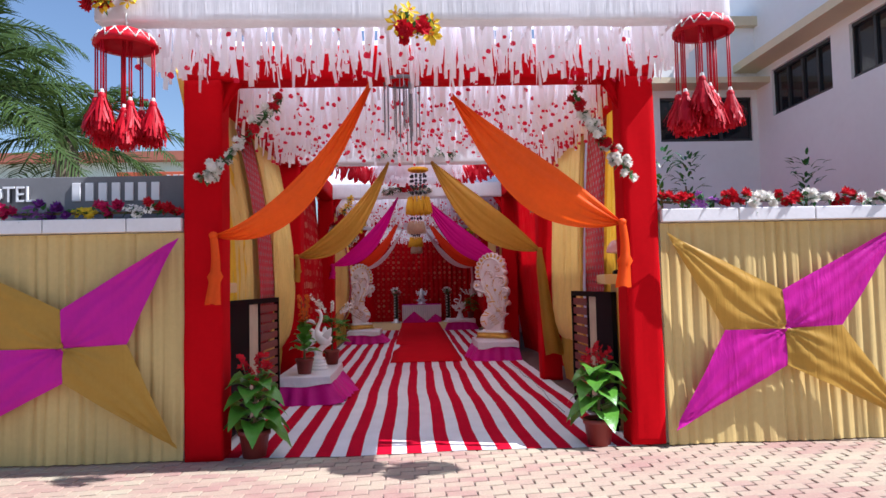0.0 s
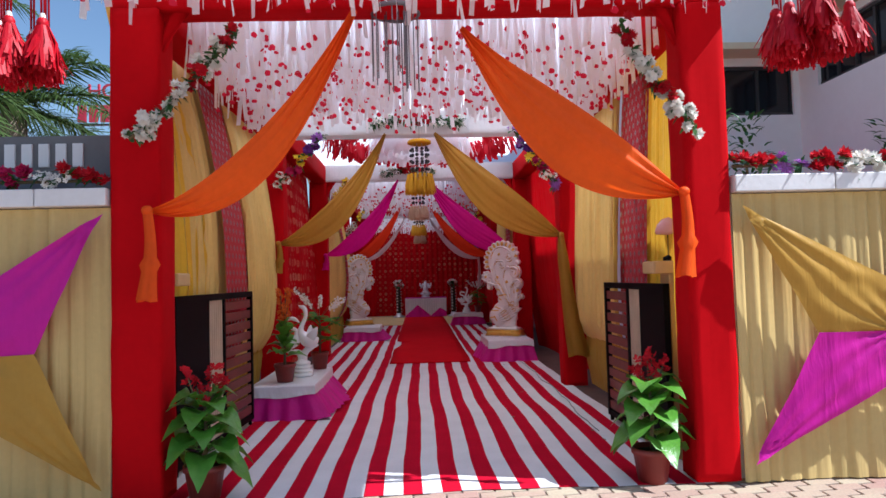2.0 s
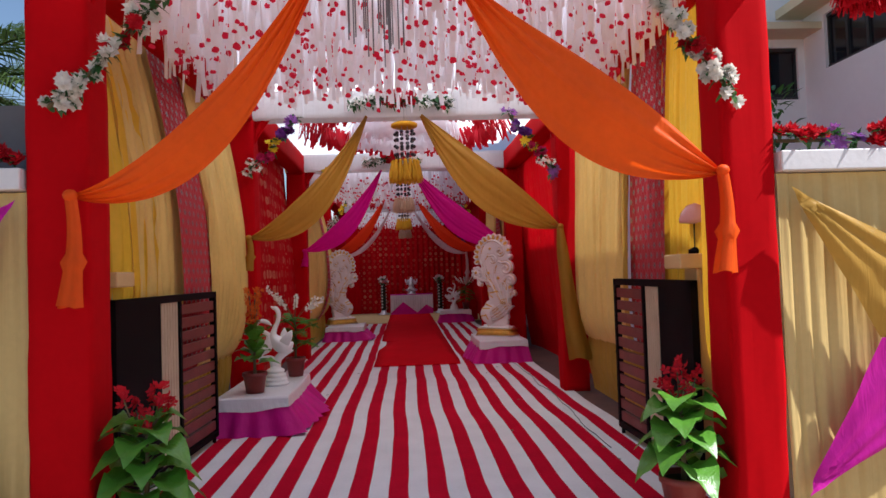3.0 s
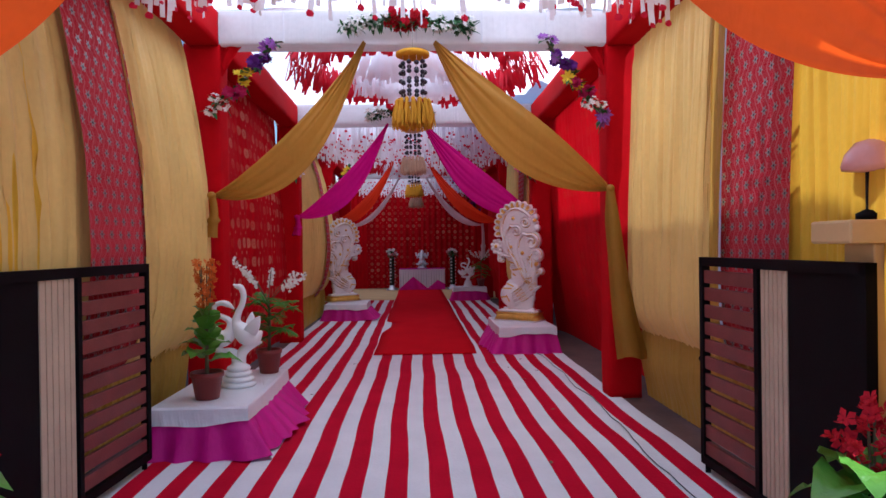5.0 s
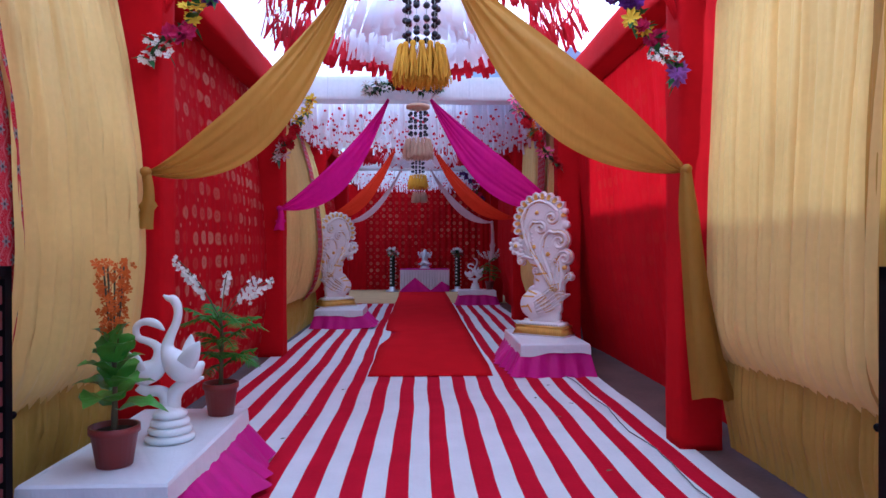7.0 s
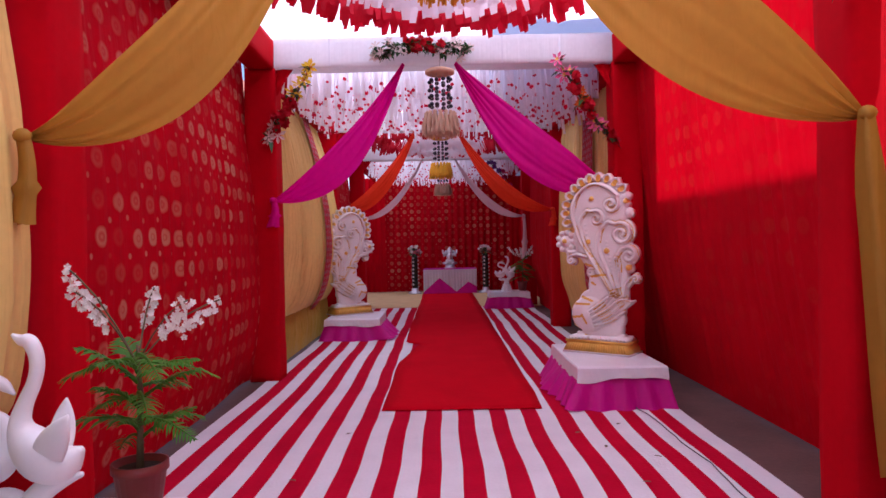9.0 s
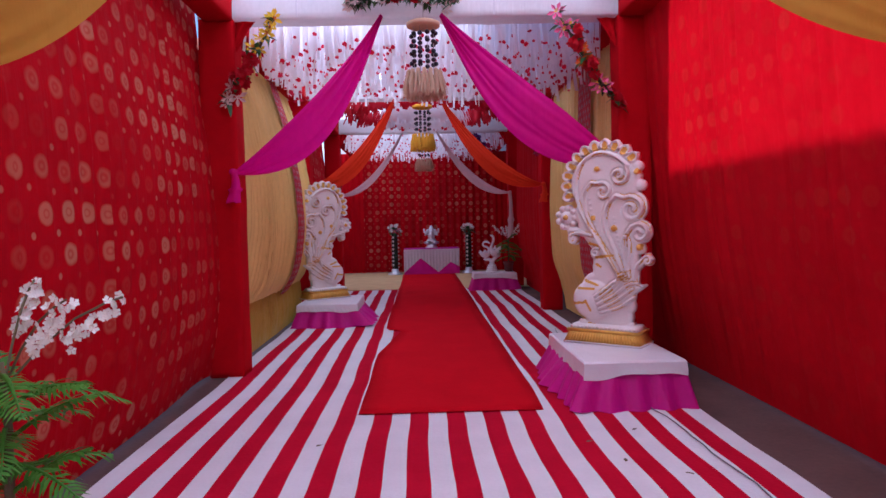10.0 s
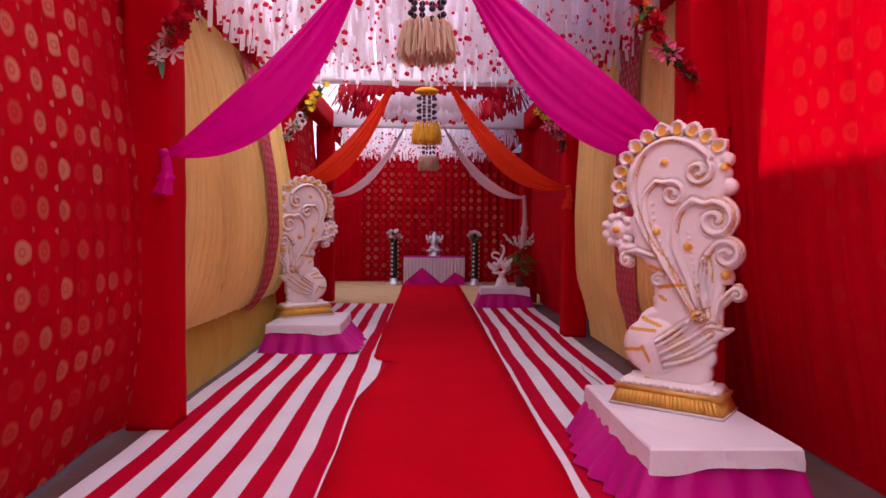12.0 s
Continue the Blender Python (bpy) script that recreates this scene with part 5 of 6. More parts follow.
def frond(S, base, way, length, droop, n, leaf_len, leaf_w, seed, mi=0, rachis=0.01):
    """An arching stalk with leaflets on both sides."""
    r = random.Random(seed)
    b, d = Vector(base), Vector(way).normalized()
    flat = Vector((d.x, d.y, 0))
    flat = flat.normalized() if flat.length > 1e-3 else Vector((1, 0, 0))
    side = Vector((-flat.y, flat.x, 0))
    pts = [b + d * (length * t) - Vector((0, 0, droop * length * t * t)) for t in (i / n for i in range(n + 1))]
    S.tube(pts[::max(1, n // 8)], [rachis * (1 - 0.8 * i / 9) for i in range(len(pts[::max(1, n // 8)]))], 4, mi)
    for i in range(2, n + 1):
        t = i / n
        tan = (pts[i] - pts[i - 1]).normalized()
        ll = leaf_len * (math.sin(math.pi * (0.12 + 0.86 * t)) ** 0.7) * r.uniform(0.85, 1.1)
        for s in (-1, 1):
            w = (side * s * 0.85 + tan * 0.75 + Vector((0, 0, r.uniform(-0.25, 0.25)))).normalized()
            tip = pts[i] + w * ll - Vector((0, 0, 0.3 * ll * r.uniform(0.5, 1.3)))
            mid = pts[i] + w * ll * 0.5
            e = tan * leaf_w * 0.5
            S.add([pts[i] - e * 0.6, mid - e, tip, mid + e, pts[i] + e * 0.6], [(0, 1, 3, 4), (1, 2, 3)], mi)


def fern_plant(at, seed):
    """Feathery plant with sprays of white blossom."""
    t = thing("potted_plant", at, "potted fern-like plant with sprays of white blossom", "potted plant")
    pot(t, 0, 0, 0, 0.08, 0.108, 0.21)
    r = random.Random(seed)
    S = Soup()
    S.tube([(0, 0, 0.18), (0.01, 0, 0.5), (0.0, 0.0, 0.7)], [0.016, 0.012, 0.005], 7)
    S.made("stem", M_STEM, t)
    for k in range(19):
        a = k * 2.4 + r.uniform(-0.3, 0.3)
        el = r.uniform(-0.1, 0.95)
        F = Soup()
        frond(F, (0, 0, 0.3 + 0.36 * k / 18), (math.cos(a) * math.cos(el), math.sin(a) * math.cos(el), math.sin(el)), r.uniform(0.26, 0.36), 0.3, 18, 0.1, 0.016, seed + k)
        F.made("frond", M_FERN, t)
    for k in range(5):
        a = k * 1.3 + 0.3
        el = r.uniform(0.55, 1.1)
        L = r.uniform(0.4, 0.52)
        d = Vector((math.cos(a) * math.cos(el), 0.6 * math.sin(a) * math.cos(el), math.sin(el)))
        F = Soup()
        pts = [Vector((0, 0, 0.62)) + d * (L * u) + Vector((0, 0, 0.05 * math.sin(u * 3))) for u in (0, 0.3, 0.6, 0.85, 1.0)]
        F.tube(pts, 0.004, 4)
        for j in range(34):
            u = 0.5 + 0.5 * j / 33
            p = Vector((0, 0, 0.62)) + d * (L * u) + Vector((r.uniform(-1, 1), r.uniform(-1, 1), r.uniform(-1, 1))) * 0.022
            petal_faces(F, p, (r.uniform(-1, 1), -1, r.uniform(-0.3, 1)), 5, 0.016, 0.35, 0.8, k * 30 + j, 1)
        F.made("blossom_spray", [M_STEM, M_FWHITE], t, "spray of small white blossoms", smooth=False)
    return t


# ---------------------------------------------------------------- cloth-topped platforms
def platform(x0, x1, y0, y1, h, label, seed, group="cloth-covered platforms", sheet_drop=0.12, top_mat=None, blown=(0.0, 0.0)):
    t = thing("platform", label=label, category="platform", group=group)
    box("frame", (x0 + 0.03, x1 - 0.03, y0 + 0.03, y1 - 0.03, 0, h - 0.02), M_STEM, t)
    r = random.Random(seed)
    # pleated skirt that flares to the floor
    loop = []
    for (ax, ay), (bx, by) in (((x0, y0), (x1, y0)), ((x1, y0), (x1, y1)), ((x1, y1), (x0, y1)), ((x0, y1), (x0, y0))):
        n = int(math.hypot(bx - ax, by - ay) / 0.018)
        loop += [(ax + (bx - ax) * i / n, ay + (by - ay) * i / n) for i in range(n)]
    V = []
    m = len(loop)
    for i, (x, y) in enumerate(loop):
        o = Vector((x - (x0 + x1) / 2, y - (y0 + y1) / 2, 0)).normalized()
        dip = sheet_drop * (1.0 + 0.3 * wob(i * 0.06, seed + 8))
        for inset, z in ((-0.06, h + 0.002 * wob(i * 0.3, seed)), (-0.012, h), (0.004, h - 0.012), (0.012 + 0.004 * wob(i * 0.4, seed), h - 0.6 * dip), (0.02 + 0.008 * wob(i * 0.35, seed), h - dip)):
            V.append((x + o.x * inset, y + o.y * inset, z))
    F = grid_faces(m, 5, True) + [tuple(i * 5 for i in reversed(range(m)))]
    pymesh("top_sheet", V, F, top_mat or M_PLASTIC, t, "white sheet stretched over the top", False)
    m, nz = len(loop), 6
    cxx, cyy = (x0 + x1) / 2, (y0 + y1) / 2
    V = []
    for i, (x, y) in enumerate(loop):
        o = Vector((x - cxx, (y - cyy), 0)).normalized()
        for j in range(nz):
            v = j / (nz - 1)
            z = (h - sheet_drop + 0.02) * (1 - v) + 0.006
            f = -0.005 + 0.1 * v + 0.02 * (0.3 + v) * math.sin(i * 0.62 + 1.2 * wob(i * 0.05, seed)) + 0.03 * v * wob(i * 0.07, seed + 5)
            # the loose side is blown out over the carpet
            gust = blown[1] * max(0.0, (x - cxx) / (x1 - cxx)) ** 3 + blown[0] * max(0.0, (cxx - x) / (cxx - x0)) ** 3
            gust *= v ** 0.8 * (0.7 + 0.3 * wob(i * 0.09, seed + 6))
            V.append((x + o.x * f + (gust if x > cxx else -gust), y + o.y * f, z + 0.22 * gust * v))
    pymesh("skirt", V, grid_faces(m, nz, True), M_SKIRT, t, "gathered magenta cloth skirt")
    return t


platform(-1.78, -1.09, 8.66, 10.12, 0.36, "low platform with white sheet and magenta skirt under the swans", 1, blown=(0, 0.2))
platform(1.22, 2.0, 12.92, 14.28, 0.36, "low platform with white sheet and magenta skirt under a peacock panel", 2, blown=(0.1, 0))
platform(-1.74, -0.9, 17.3, 18.42, 0.33, "low platform with white sheet and magenta skirt under a peacock panel", 3, blown=(0, 0.2))
platform(1.1, 1.98, 21.75, 22.35, 0.36, "low platform with white sheet and magenta skirt near the altar", 4)


def swans(at, scale, turn, label):
    """Pair of white swans on branching arms above a foot of stacked rings, cast as one piece."""
    S = Soup()
    prof = [(0, 0)]
    for k in range(4):
        rr, z = 0.13 - 0.014 * k, 0.043 * k
        prof += [(rr - 0.012, z), (rr + 0.004, z + 0.008), (rr + 0.006, z + 0.02), (rr, z + 0.034), (rr - 0.014, z + 0.041)]
    S.lathe(prof + [(0.06, 0.18), (0.048, 0.2), (0.0, 0.21)], 28)

    def flow(pts, radii, n=14):
        """A tube along a rounded line."""
        p, r = [Vector((a, d, b)) for a, d, b in pts], list(radii)
        for _ in range(2):
            q, w = [p[0]], [r[0]]
            for k in range(len(p) - 1):
                q += [p[k].lerp(p[k + 1], 0.25), p[k].lerp(p[k + 1], 0.75)]
                w += [0.75 * r[k] + 0.25 * r[k + 1], 0.25 * r[k] + 0.75 * r[k + 1]]
            p, r = q + [p[-1]], w + [r[-1]]
        S.tube(p, r, n)

    def wing(root, tip, chord, lean):
        """A raised blade that tapers to its tip."""
        root, tip = Vector(root), Vector(tip)
        V, n, m = [], 10, 12
        for i in range(n):
            u = i / (n - 1)
            mid = root.lerp(tip, u) + Vector((0, lean * math.sin(u * 2.4), 0.0))
            c = chord * (1 - u ** 1.8) * (0.8 + 0.4 * u) + 0.003
            for k in range(m):
                g = 2 * math.pi * k / m
                V.append(mid + Vector((c * math.cos(g), (0.28 * c + 0.002) * math.sin(g), -0.35 * c * math.cos(g))))
        S.add(V, [(i * m + k, i * m + (k + 1) % m, (i + 1) * m + (k + 1) % m, (i + 1) * m + k) for i in range(n - 1) for k in range(m)] + [tuple(range((n - 1) * m, n * m))])

    # two arms
    flow([(-0.005, 0, 0.18), (-0.015, 0, 0.25), (-0.06, 0, 0.285), (-0.13, 0, 0.275), (-0.17, 0, 0.31)], (0.05, 0.042, 0.032, 0.03, 0.035))
    flow([(0.01, 0, 0.18), (0.015, 0, 0.25), (0.05, 0, 0.3), (0.11, 0, 0.335), (0.19, 0, 0.355)], (0.048, 0.045, 0.04, 0.032, 0.008))
    # taller swan: breast to the arm, looking back over the other
    flow([(0.19, 0, 0.44), (0.13, 0, 0.39), (0.07, 0, 0.405), (0.015, 0, 0.46), (-0.02, 0, 0.52), (0.0, 0, 0.59), (0.04, 0, 0.67), (0.05, 0, 0.745), (0.025, 0, 0.805), (-0.005, 0, 0.805), (-0.035, 0, 0.825)],
         (0.012, 0.07, 0.085, 0.07, 0.037, 0.026, 0.023, 0.024, 0.026, 0.02, 0.006))
    wing((0.1, -0.05, 0.43), (0.195, -0.075, 0.575), 0.06, -0.02)
    wing((0.08, 0.05, 0.43), (0.09, 0.08, 0.59), 0.05, 0.02)
    # smaller swan: neck in a loop, head bowed
    flow([(-0.285, 0, 0.455), (-0.22, 0, 0.4), (-0.15, 0, 0.375), (-0.09, 0, 0.4), (-0.055, 0, 0.45), (-0.06, 0, 0.53), (-0.12, 0, 0.565), (-0.185, 0, 0.58), (-0.195, 0, 0.65), (-0.14, 0, 0.68), (-0.075, 0, 0.665), (-0.03, 0, 0.625)],
         (0.01, 0.05, 0.07, 0.066, 0.045, 0.026, 0.021, 0.02, 0.019, 0.02, 0.026, 0.005))
    wing((-0.16, -0.05, 0.41), (-0.145, -0.07, 0.5), 0.05, -0.015)
    wing((-0.18, 0.05, 0.41), (-0.26, 0.07, 0.49), 0.05, 0.015)
    ob = S.made("swan_statue", M_SWAN)
    ob.matrix_basis = Matrix.LocRotScale(at, Euler((0, 0, radians(turn))), (scale, scale, scale))
    return tagged(ob, label, "statue", "swan statues")


swans((-1.34, 9.38, 0.36), 1.0, 0, "glossy white statue of two swans on a stepped foot")
swans((1.5, 22.05, 0.36), 0.95, 0, "white statue of two swans near the altar")


def leafy_orange(at, seed):
    t = thing("potted_plant", at, "potted plant with glossy leaves and orange flower spikes", "potted plant")
    pot(t, 0, 0, 0, 0.085, 0.115, 0.2)
    r = random.Random(seed)
    S = Soup()
    S.tube([(0, 0, 0.15), (0, 0.01, 0.4)], [0.018, 0.012], 7)
    S.made("stem", M_STEM, t)
    for k in range(14):
        a, el = k * 2.4 + r.uniform(-0.3, 0.3), 0.45 + 0.85 * k / 13
        L = Soup()
        d = Vector((math.cos(a) * math.cos(el), math.sin(a) * math.cos(el), math.sin(el)))
        leaf_blade(L, Vector((0, 0, 0.26 + 0.3 * k / 13)) + d * 0.03, d, r.uniform(0.22, 0.28), r.uniform(0.16, 0.22), 0.5, fold=0.16, n=7)
        L.made("leaf", M_LEAF, t)
    for k in range(5):
        a = k * 1.3
        F = Soup()
        x, y = 0.05 * math.cos(a), 0.05 * math.sin(a)
        F.tube([(0, 0, 0.42), (x, y, 1.0)], 0.005, 4)
        for j in range(20):
            z = 0.68 + 0.34 * j / 19
            petal_faces(F, (x * (z - 0.4) * 2.4 + r.uniform(-0.025, 0.025), y * (z - 0.4) * 2.4 + r.uniform(-0.025, 0.025), z), (r.uniform(-1, 1), r.uniform(-1, 1), 0.4), 5, 0.026, 0.3, 0.7, k * 40 + j, 1)
        F.made("flower_spike", [M_STEM, M_FORANGE], t, "orange flower spike", smooth=False)


leafy_orange((-1.46, 8.95, 0.362), 5)
fern_plant((-1.22, 9.95, 0.362), 6)
fern_plant((1.86, 22.1, 0.36), 9)


# ---------------------------------------------------------------- peacock panels
def peacock_panel(at, turn, mirror, label):
    """Carved upright panel: a peacock whose tail rises in scrolls to a scalloped fan, on a moulded gold foot. One piece."""
    step = 0.007
    U = np.arange(-0.62, 0.62, step)
    Z = np.arange(0.0, 1.83, step)
    X, Y = np.meshgrid(U, Z, indexing="ij")

    def xy(px, py):
        return (px * 0.01, py * 0.01)

    def disc(px, py, r):
        a, b = xy(px, py)
        return np.hypot(X - a, Y - b) - r * 0.01

    def ell(px, py, rx, ry):
        a, b = xy(px, py)
        q = np.hypot((X - a) / (rx * 0.01), (Y - b) / (ry * 0.01))
        return (q - 1) * min(rx, ry) * 0.01

    def seg(p, q, r0, r1):
        a, b = np.array(xy(*p)), np.array(xy(*q))
        d = b - a
        t = np.clip(((X - a[0]) * d[0] + (Y - a[1]) * d[1]) / (d @ d), 0, 1)
        return np.hypot(X - a[0] - t * d[0], Y - a[1] - t * d[1]) - (r0 + (r1 - r0) * t) * 0.01

    def line(pts):
        best = np.full(X.shape, 9.0)
        for p, q in zip(pts, pts[1:]):
            best = np.minimum(best, seg(p, q, 0, 0))
        return best

    def spiral(c, r, a0, turns, shrink=0.25, n=26):
        return [(c[0] + r * (1 - (1 - shrink) * i / n) * math.cos(a0 + turns * 6.283 * i / n),
                 c[1] + r * (1 - (1 - shrink) * i / n) * math.sin(a0 + turns * 6.283 * i / n)) for i in range(n + 1)]

    # fan rim, then lobes down the back, the flower and curl in front, neck, body and foot
    sd = ell(0, 138, 31, 29)
    scallops = [(-1 + 34.5 * math.cos(a), 137 + 34 * math.sin(a)) for a in (radians(196 - i * 15.6) for i in range(11))]
    for p in scallops:
        sd = np.minimum(sd, disc(*p, 4.6))
        sd = np.minimum(sd, seg(p, (p[0] * 1.13, 137 + (p[1] - 137) * 1.13), 2.6, 1.2))
    for d in (disc(29, 151, 4.5), disc(28, 143, 4.5), disc(31, 135, 5), disc(23, 117, 14), disc(30, 96, 10.5), disc(30, 82, 5), disc(37, 72, 4.6), seg((28, 66), (37, 76), 3, 2.5),
              seg((-16, 112), (14, 100), 12, 14), seg((4, 100), (18, 92), 20, 16), seg((-16, 102), (14, 60), 9, 9), seg((18, 92), (20, 50), 12, 9),
              disc(-36, 109, 6), seg((-32, 98), (-13, 95), 3, 5), disc(-29, 89, 4.2), seg((-33, 97), (-31, 88), 2.5, 2.5),
              disc(-8, 78, 6), seg((-6, 74), (-3, 62), 5.5, 9), seg((-4, 66), (8, 56), 8, 12), ell(-11, 37, 19.5, 17.5), seg((-8, 48), (14, 42), 14, 12), seg((0, 30), (18, 33), 12, 8),
              seg((22, 46), (34, 51), 5, 1.2), seg((-14, 86), (-5, 84), 1.8, 2.4), seg((-17, 15), (21, 15), 4.5, 4.5), seg((-10, 24), (14, 24), 10, 10)):
        sd = np.minimum(sd, d)
    for k in range(9):
        a = k * 0.698
        sd = np.minimum(sd, disc(-36 + 8.2 * math.cos(a), 109 + 9 * math.sin(a), 3.0))
    sd = np.minimum(sd, np.maximum(np.abs(X) - 0.25, np.abs(Y - 0.16) - 0.03))
    depth = 0.03 + 0.030 * np.clip(-sd / 0.035, 0, 1) ** 0.5

    def smooth(pts):
        """Round a control line into a flowing one."""
        for _ in range(2):
            out = [pts[0]]
            for p, q in zip(pts, pts[1:]):
                out += [(0.75 * p[0] + 0.25 * q[0], 0.75 * p[1] + 0.25 * q[1]), (0.25 * p[0] + 0.75 * q[0], 0.25 * p[1] + 0.75 * q[1])]
            pts = out + [pts[-1]]
        return pts

    def scroll(stem, c, r, a0, turns):
        """A stem that runs into a spiral about c."""
        return smooth(stem) + spiral(c, r, a0, turns, 0.2, 22)

    ridges = [
        (scroll([(16, 57), (-1, 84), (-17, 105), (-26, 126), (-26, 144), (-18, 160), (-3, 166), (11, 161), (21, 152)], (14, 144), 8.5, radians(45), -1.35), 0.010, 0.022),
        (scroll([(13, 57), (-6, 91), (-17, 112), (-19, 130), (-11, 139)], (-1, 131), 8, radians(120), -1.35), 0.009, 0.022),
        (scroll([(18, 57), (9, 81), (0, 101), (2, 119), (11, 127)], (24, 115), 11.5, radians(120), -1.4), 0.011, 0.024),
        (scroll([(21, 58), (18, 78), (19, 93)], (31, 95), 9, radians(160), -1.35), 0.010, 0.022),
        (scroll([(26, 55), (28, 68)], (37, 72), 4.4, radians(160), -1.2), 0.008, 0.02),
        (smooth([(20, 64), (16, 85), (19, 95), (23, 85), (21, 64)]), 0.008, 0.018),
        (scroll([(-10, 93), (-22, 96)], (-29, 90), 4.6, radians(80), 1.3), 0.009, 0.02),
        (scroll([(-7, 41), (5, 51)], (17, 57), 4, radians(190), -1.2), 0.008, 0.02),
        (smooth([(-5, 34), (10, 43), (23, 54), (33, 51)]), 0.008, 0.018), (smooth([(-3, 27), (12, 31), (26, 41)]), 0.008, 0.018),
        (smooth([(-6, 38), (6, 47), (18, 62)]), 0.008, 0.018), (smooth([(-4, 30), (10, 37), (24, 48)]), 0.008, 0.018), (spiral((-8, 78), 4.2, radians(60), 1.2), 0.008, 0.016)]
    gold = np.zeros(X.shape, bool)
    for pts, w, h in ridges:
        d = line(pts)
        depth += 1.25 * h * np.clip(1.35 - (d / w) ** 2 * 0.55, 0, 1)
        depth -= 0.012 * np.exp(-((d - 2.2 * w) / (0.6 * w)) ** 2)
        gold |= (np.abs(d - 1.7 * w) < 0.0034) & (np.sin(X * 23 + Y * 17) > -0.2)
    for p in scallops:
        q = (p[0] * 0.93, 137 + (p[1] - 137) * 0.93)
        e = disc(*p, 2.9)
        depth += 0.022 * np.exp(-(disc(*p, 4.0) / 0.008) ** 2) - 0.012 * np.clip(-e / 0.03, 0, 1)
        gold |= (disc(*q, 2.6) < 0) | (disc(*p, 2.2) < 0)
    for px, py, r in ((-10, 108, 3.2), (9, 99, 3.4), (-6, 150, 3.0), (-36, 109, 3.0), (31, 83, 3.6), (29, 146, 3.2)):
        depth += 0.02 * np.clip(-disc(px, py, r) / 0.02, 0, 1)
        gold |= disc(px, py, r * 0.8) < 0
    bands = [(-31, 33), (-16, 35)], [(-16, 36), (-12, 28)], [(-25, 47), (-9, 47)], [(-18, 54), (-6, 50)], [(-7, 74), (8, 76)], [(-14, 86), (-6, 84)], [(-15, 16), (-9, 15)], [(-7, 68), (-4, 66)]
    for p, q in bands:
        gold |= seg(p, q, 1.3, 1.0) < 0
    # beads along the tail
    for k in range(12):
        u = k / 11
        depth += 0.014 * np.exp(-(disc(-13 + 22 * u - 5 * math.sin(3 * u), 125 - 50 * u, 0) / 0.007) ** 2)
        depth += 0.012 * np.exp(-(disc(9 + 8 * u, 108 - 42 * u, 0) / 0.007) ** 2)
    depth += 0.05 * np.clip(-ell(-11, 37, 19, 17.5) / 0.15, 0, 1) ** 0.6
    inside = sd < 0
    gx, gz = np.gradient(sd, step)
    near = np.zeros_like(inside)
    near[:-1, :-1] = inside[:-1, :-1] | inside[1:, :-1] | inside[:-1, 1:] | inside[1:, 1:]
    idx = -np.ones(X.shape, int)
    V, F, MI = [], [], []
    cells = np.argwhere(near[:-1, :-1])
    for i, j in cells:
        for a, b in ((i, j), (i + 1, j), (i + 1, j + 1), (i, j + 1)):
            if idx[a, b] < 0:
                idx[a, b] = len(V)
                x, z, d = X[a, b], Y[a, b], depth[a, b]
                if sd[a, b] > 0:
                    g = math.hypot(gx[a, b], gz[a, b]) + 1e-6
                    x -= sd[a, b] * gx[a, b] / g
                    z -= sd[a, b] * gz[a, b] / g
                    d = 0.012
                V.append((x, -d, z))
        F.append(tuple(int(idx[a, b]) for a, b in ((i, j), (i + 1, j), (i + 1, j + 1), (i, j + 1))))
        MI.append(1 if gold[i, j] else 0)
    n = len(V)
    V += [(x, 0.02, z) for x, y, z in V]
    edge = {}
    for f in F:
        for a, b in zip(f, f[1:] + f[:1]):
            edge[(a, b)] = edge.get((a, b), 0) + 1
    back = [tuple(n + v for v in reversed(f)) for f in F]
    rim = [(b, a, a + n, b + n) for (a, b) in edge if (b, a) not in edge]
    S = Soup()
    S.v, S.f, S.m = V, F + back + rim, MI + [0] * (len(back) + len(rim))
    # moulded foot
    for z0, z1, w0, w1, d0, d1, mi in ((0.0, 0.018, 0.345, 0.345, 0.16, 0.17, 0), (0.018, 0.10, 0.34, 0.305, 0.155, 0.135, 1), (0.10, 0.125, 0.32, 0.32, 0.14, 0.145, 1), (0.125, 0.165, 0.305, 0.28, 0.125, 0.10, 0)):
        S.add([(-w0, -d0, z0), (w0, -d0, z0), (w0, d0, z0), (-w0, d0, z0), (-w1, -d1, z1), (w1, -d1, z1), (w1, d1, z1), (-w1, d1, z1)],
              [(0, 3, 2, 1), (4, 5, 6, 7), (0, 1, 5, 4), (1, 2, 6, 5), (2, 3, 7, 6), (3, 0, 4, 7)], mi)
    for k in range(24):
        x = -0.315 + 0.63 * (k + 0.5) / 24
        S.tube([(x, -0.152, 0.025), (x * 0.92, -0.132, 0.095)], 0.013, 6, 1)
    for k in range(17):
        S.ball((-0.285 + 0.57 * k / 16, -0.122, 0.142), (0.016, 0.012, 0.014), nu=8, nv=5, mi=0)
    ob = S.made("peacock_panel", [M_FIBRE, M_GOLDPAINT])
    ob.matrix_basis = pose(*at, 0, 0, turn) @ Matrix.Diagonal((-1 if mirror else 1, 1, 1, 1))
    if mirror:
        ob.data.flip_normals()
    return tagged(ob, label, "statue", "carved peacock panels")


peacock_panel((1.62, 13.7, 0.362), -38, False, "white carved peacock panel with gold details on a platform")
peacock_panel((-1.45, 18.08, 0.332), 38, True, "white carved peacock panel with gold details on a platform")


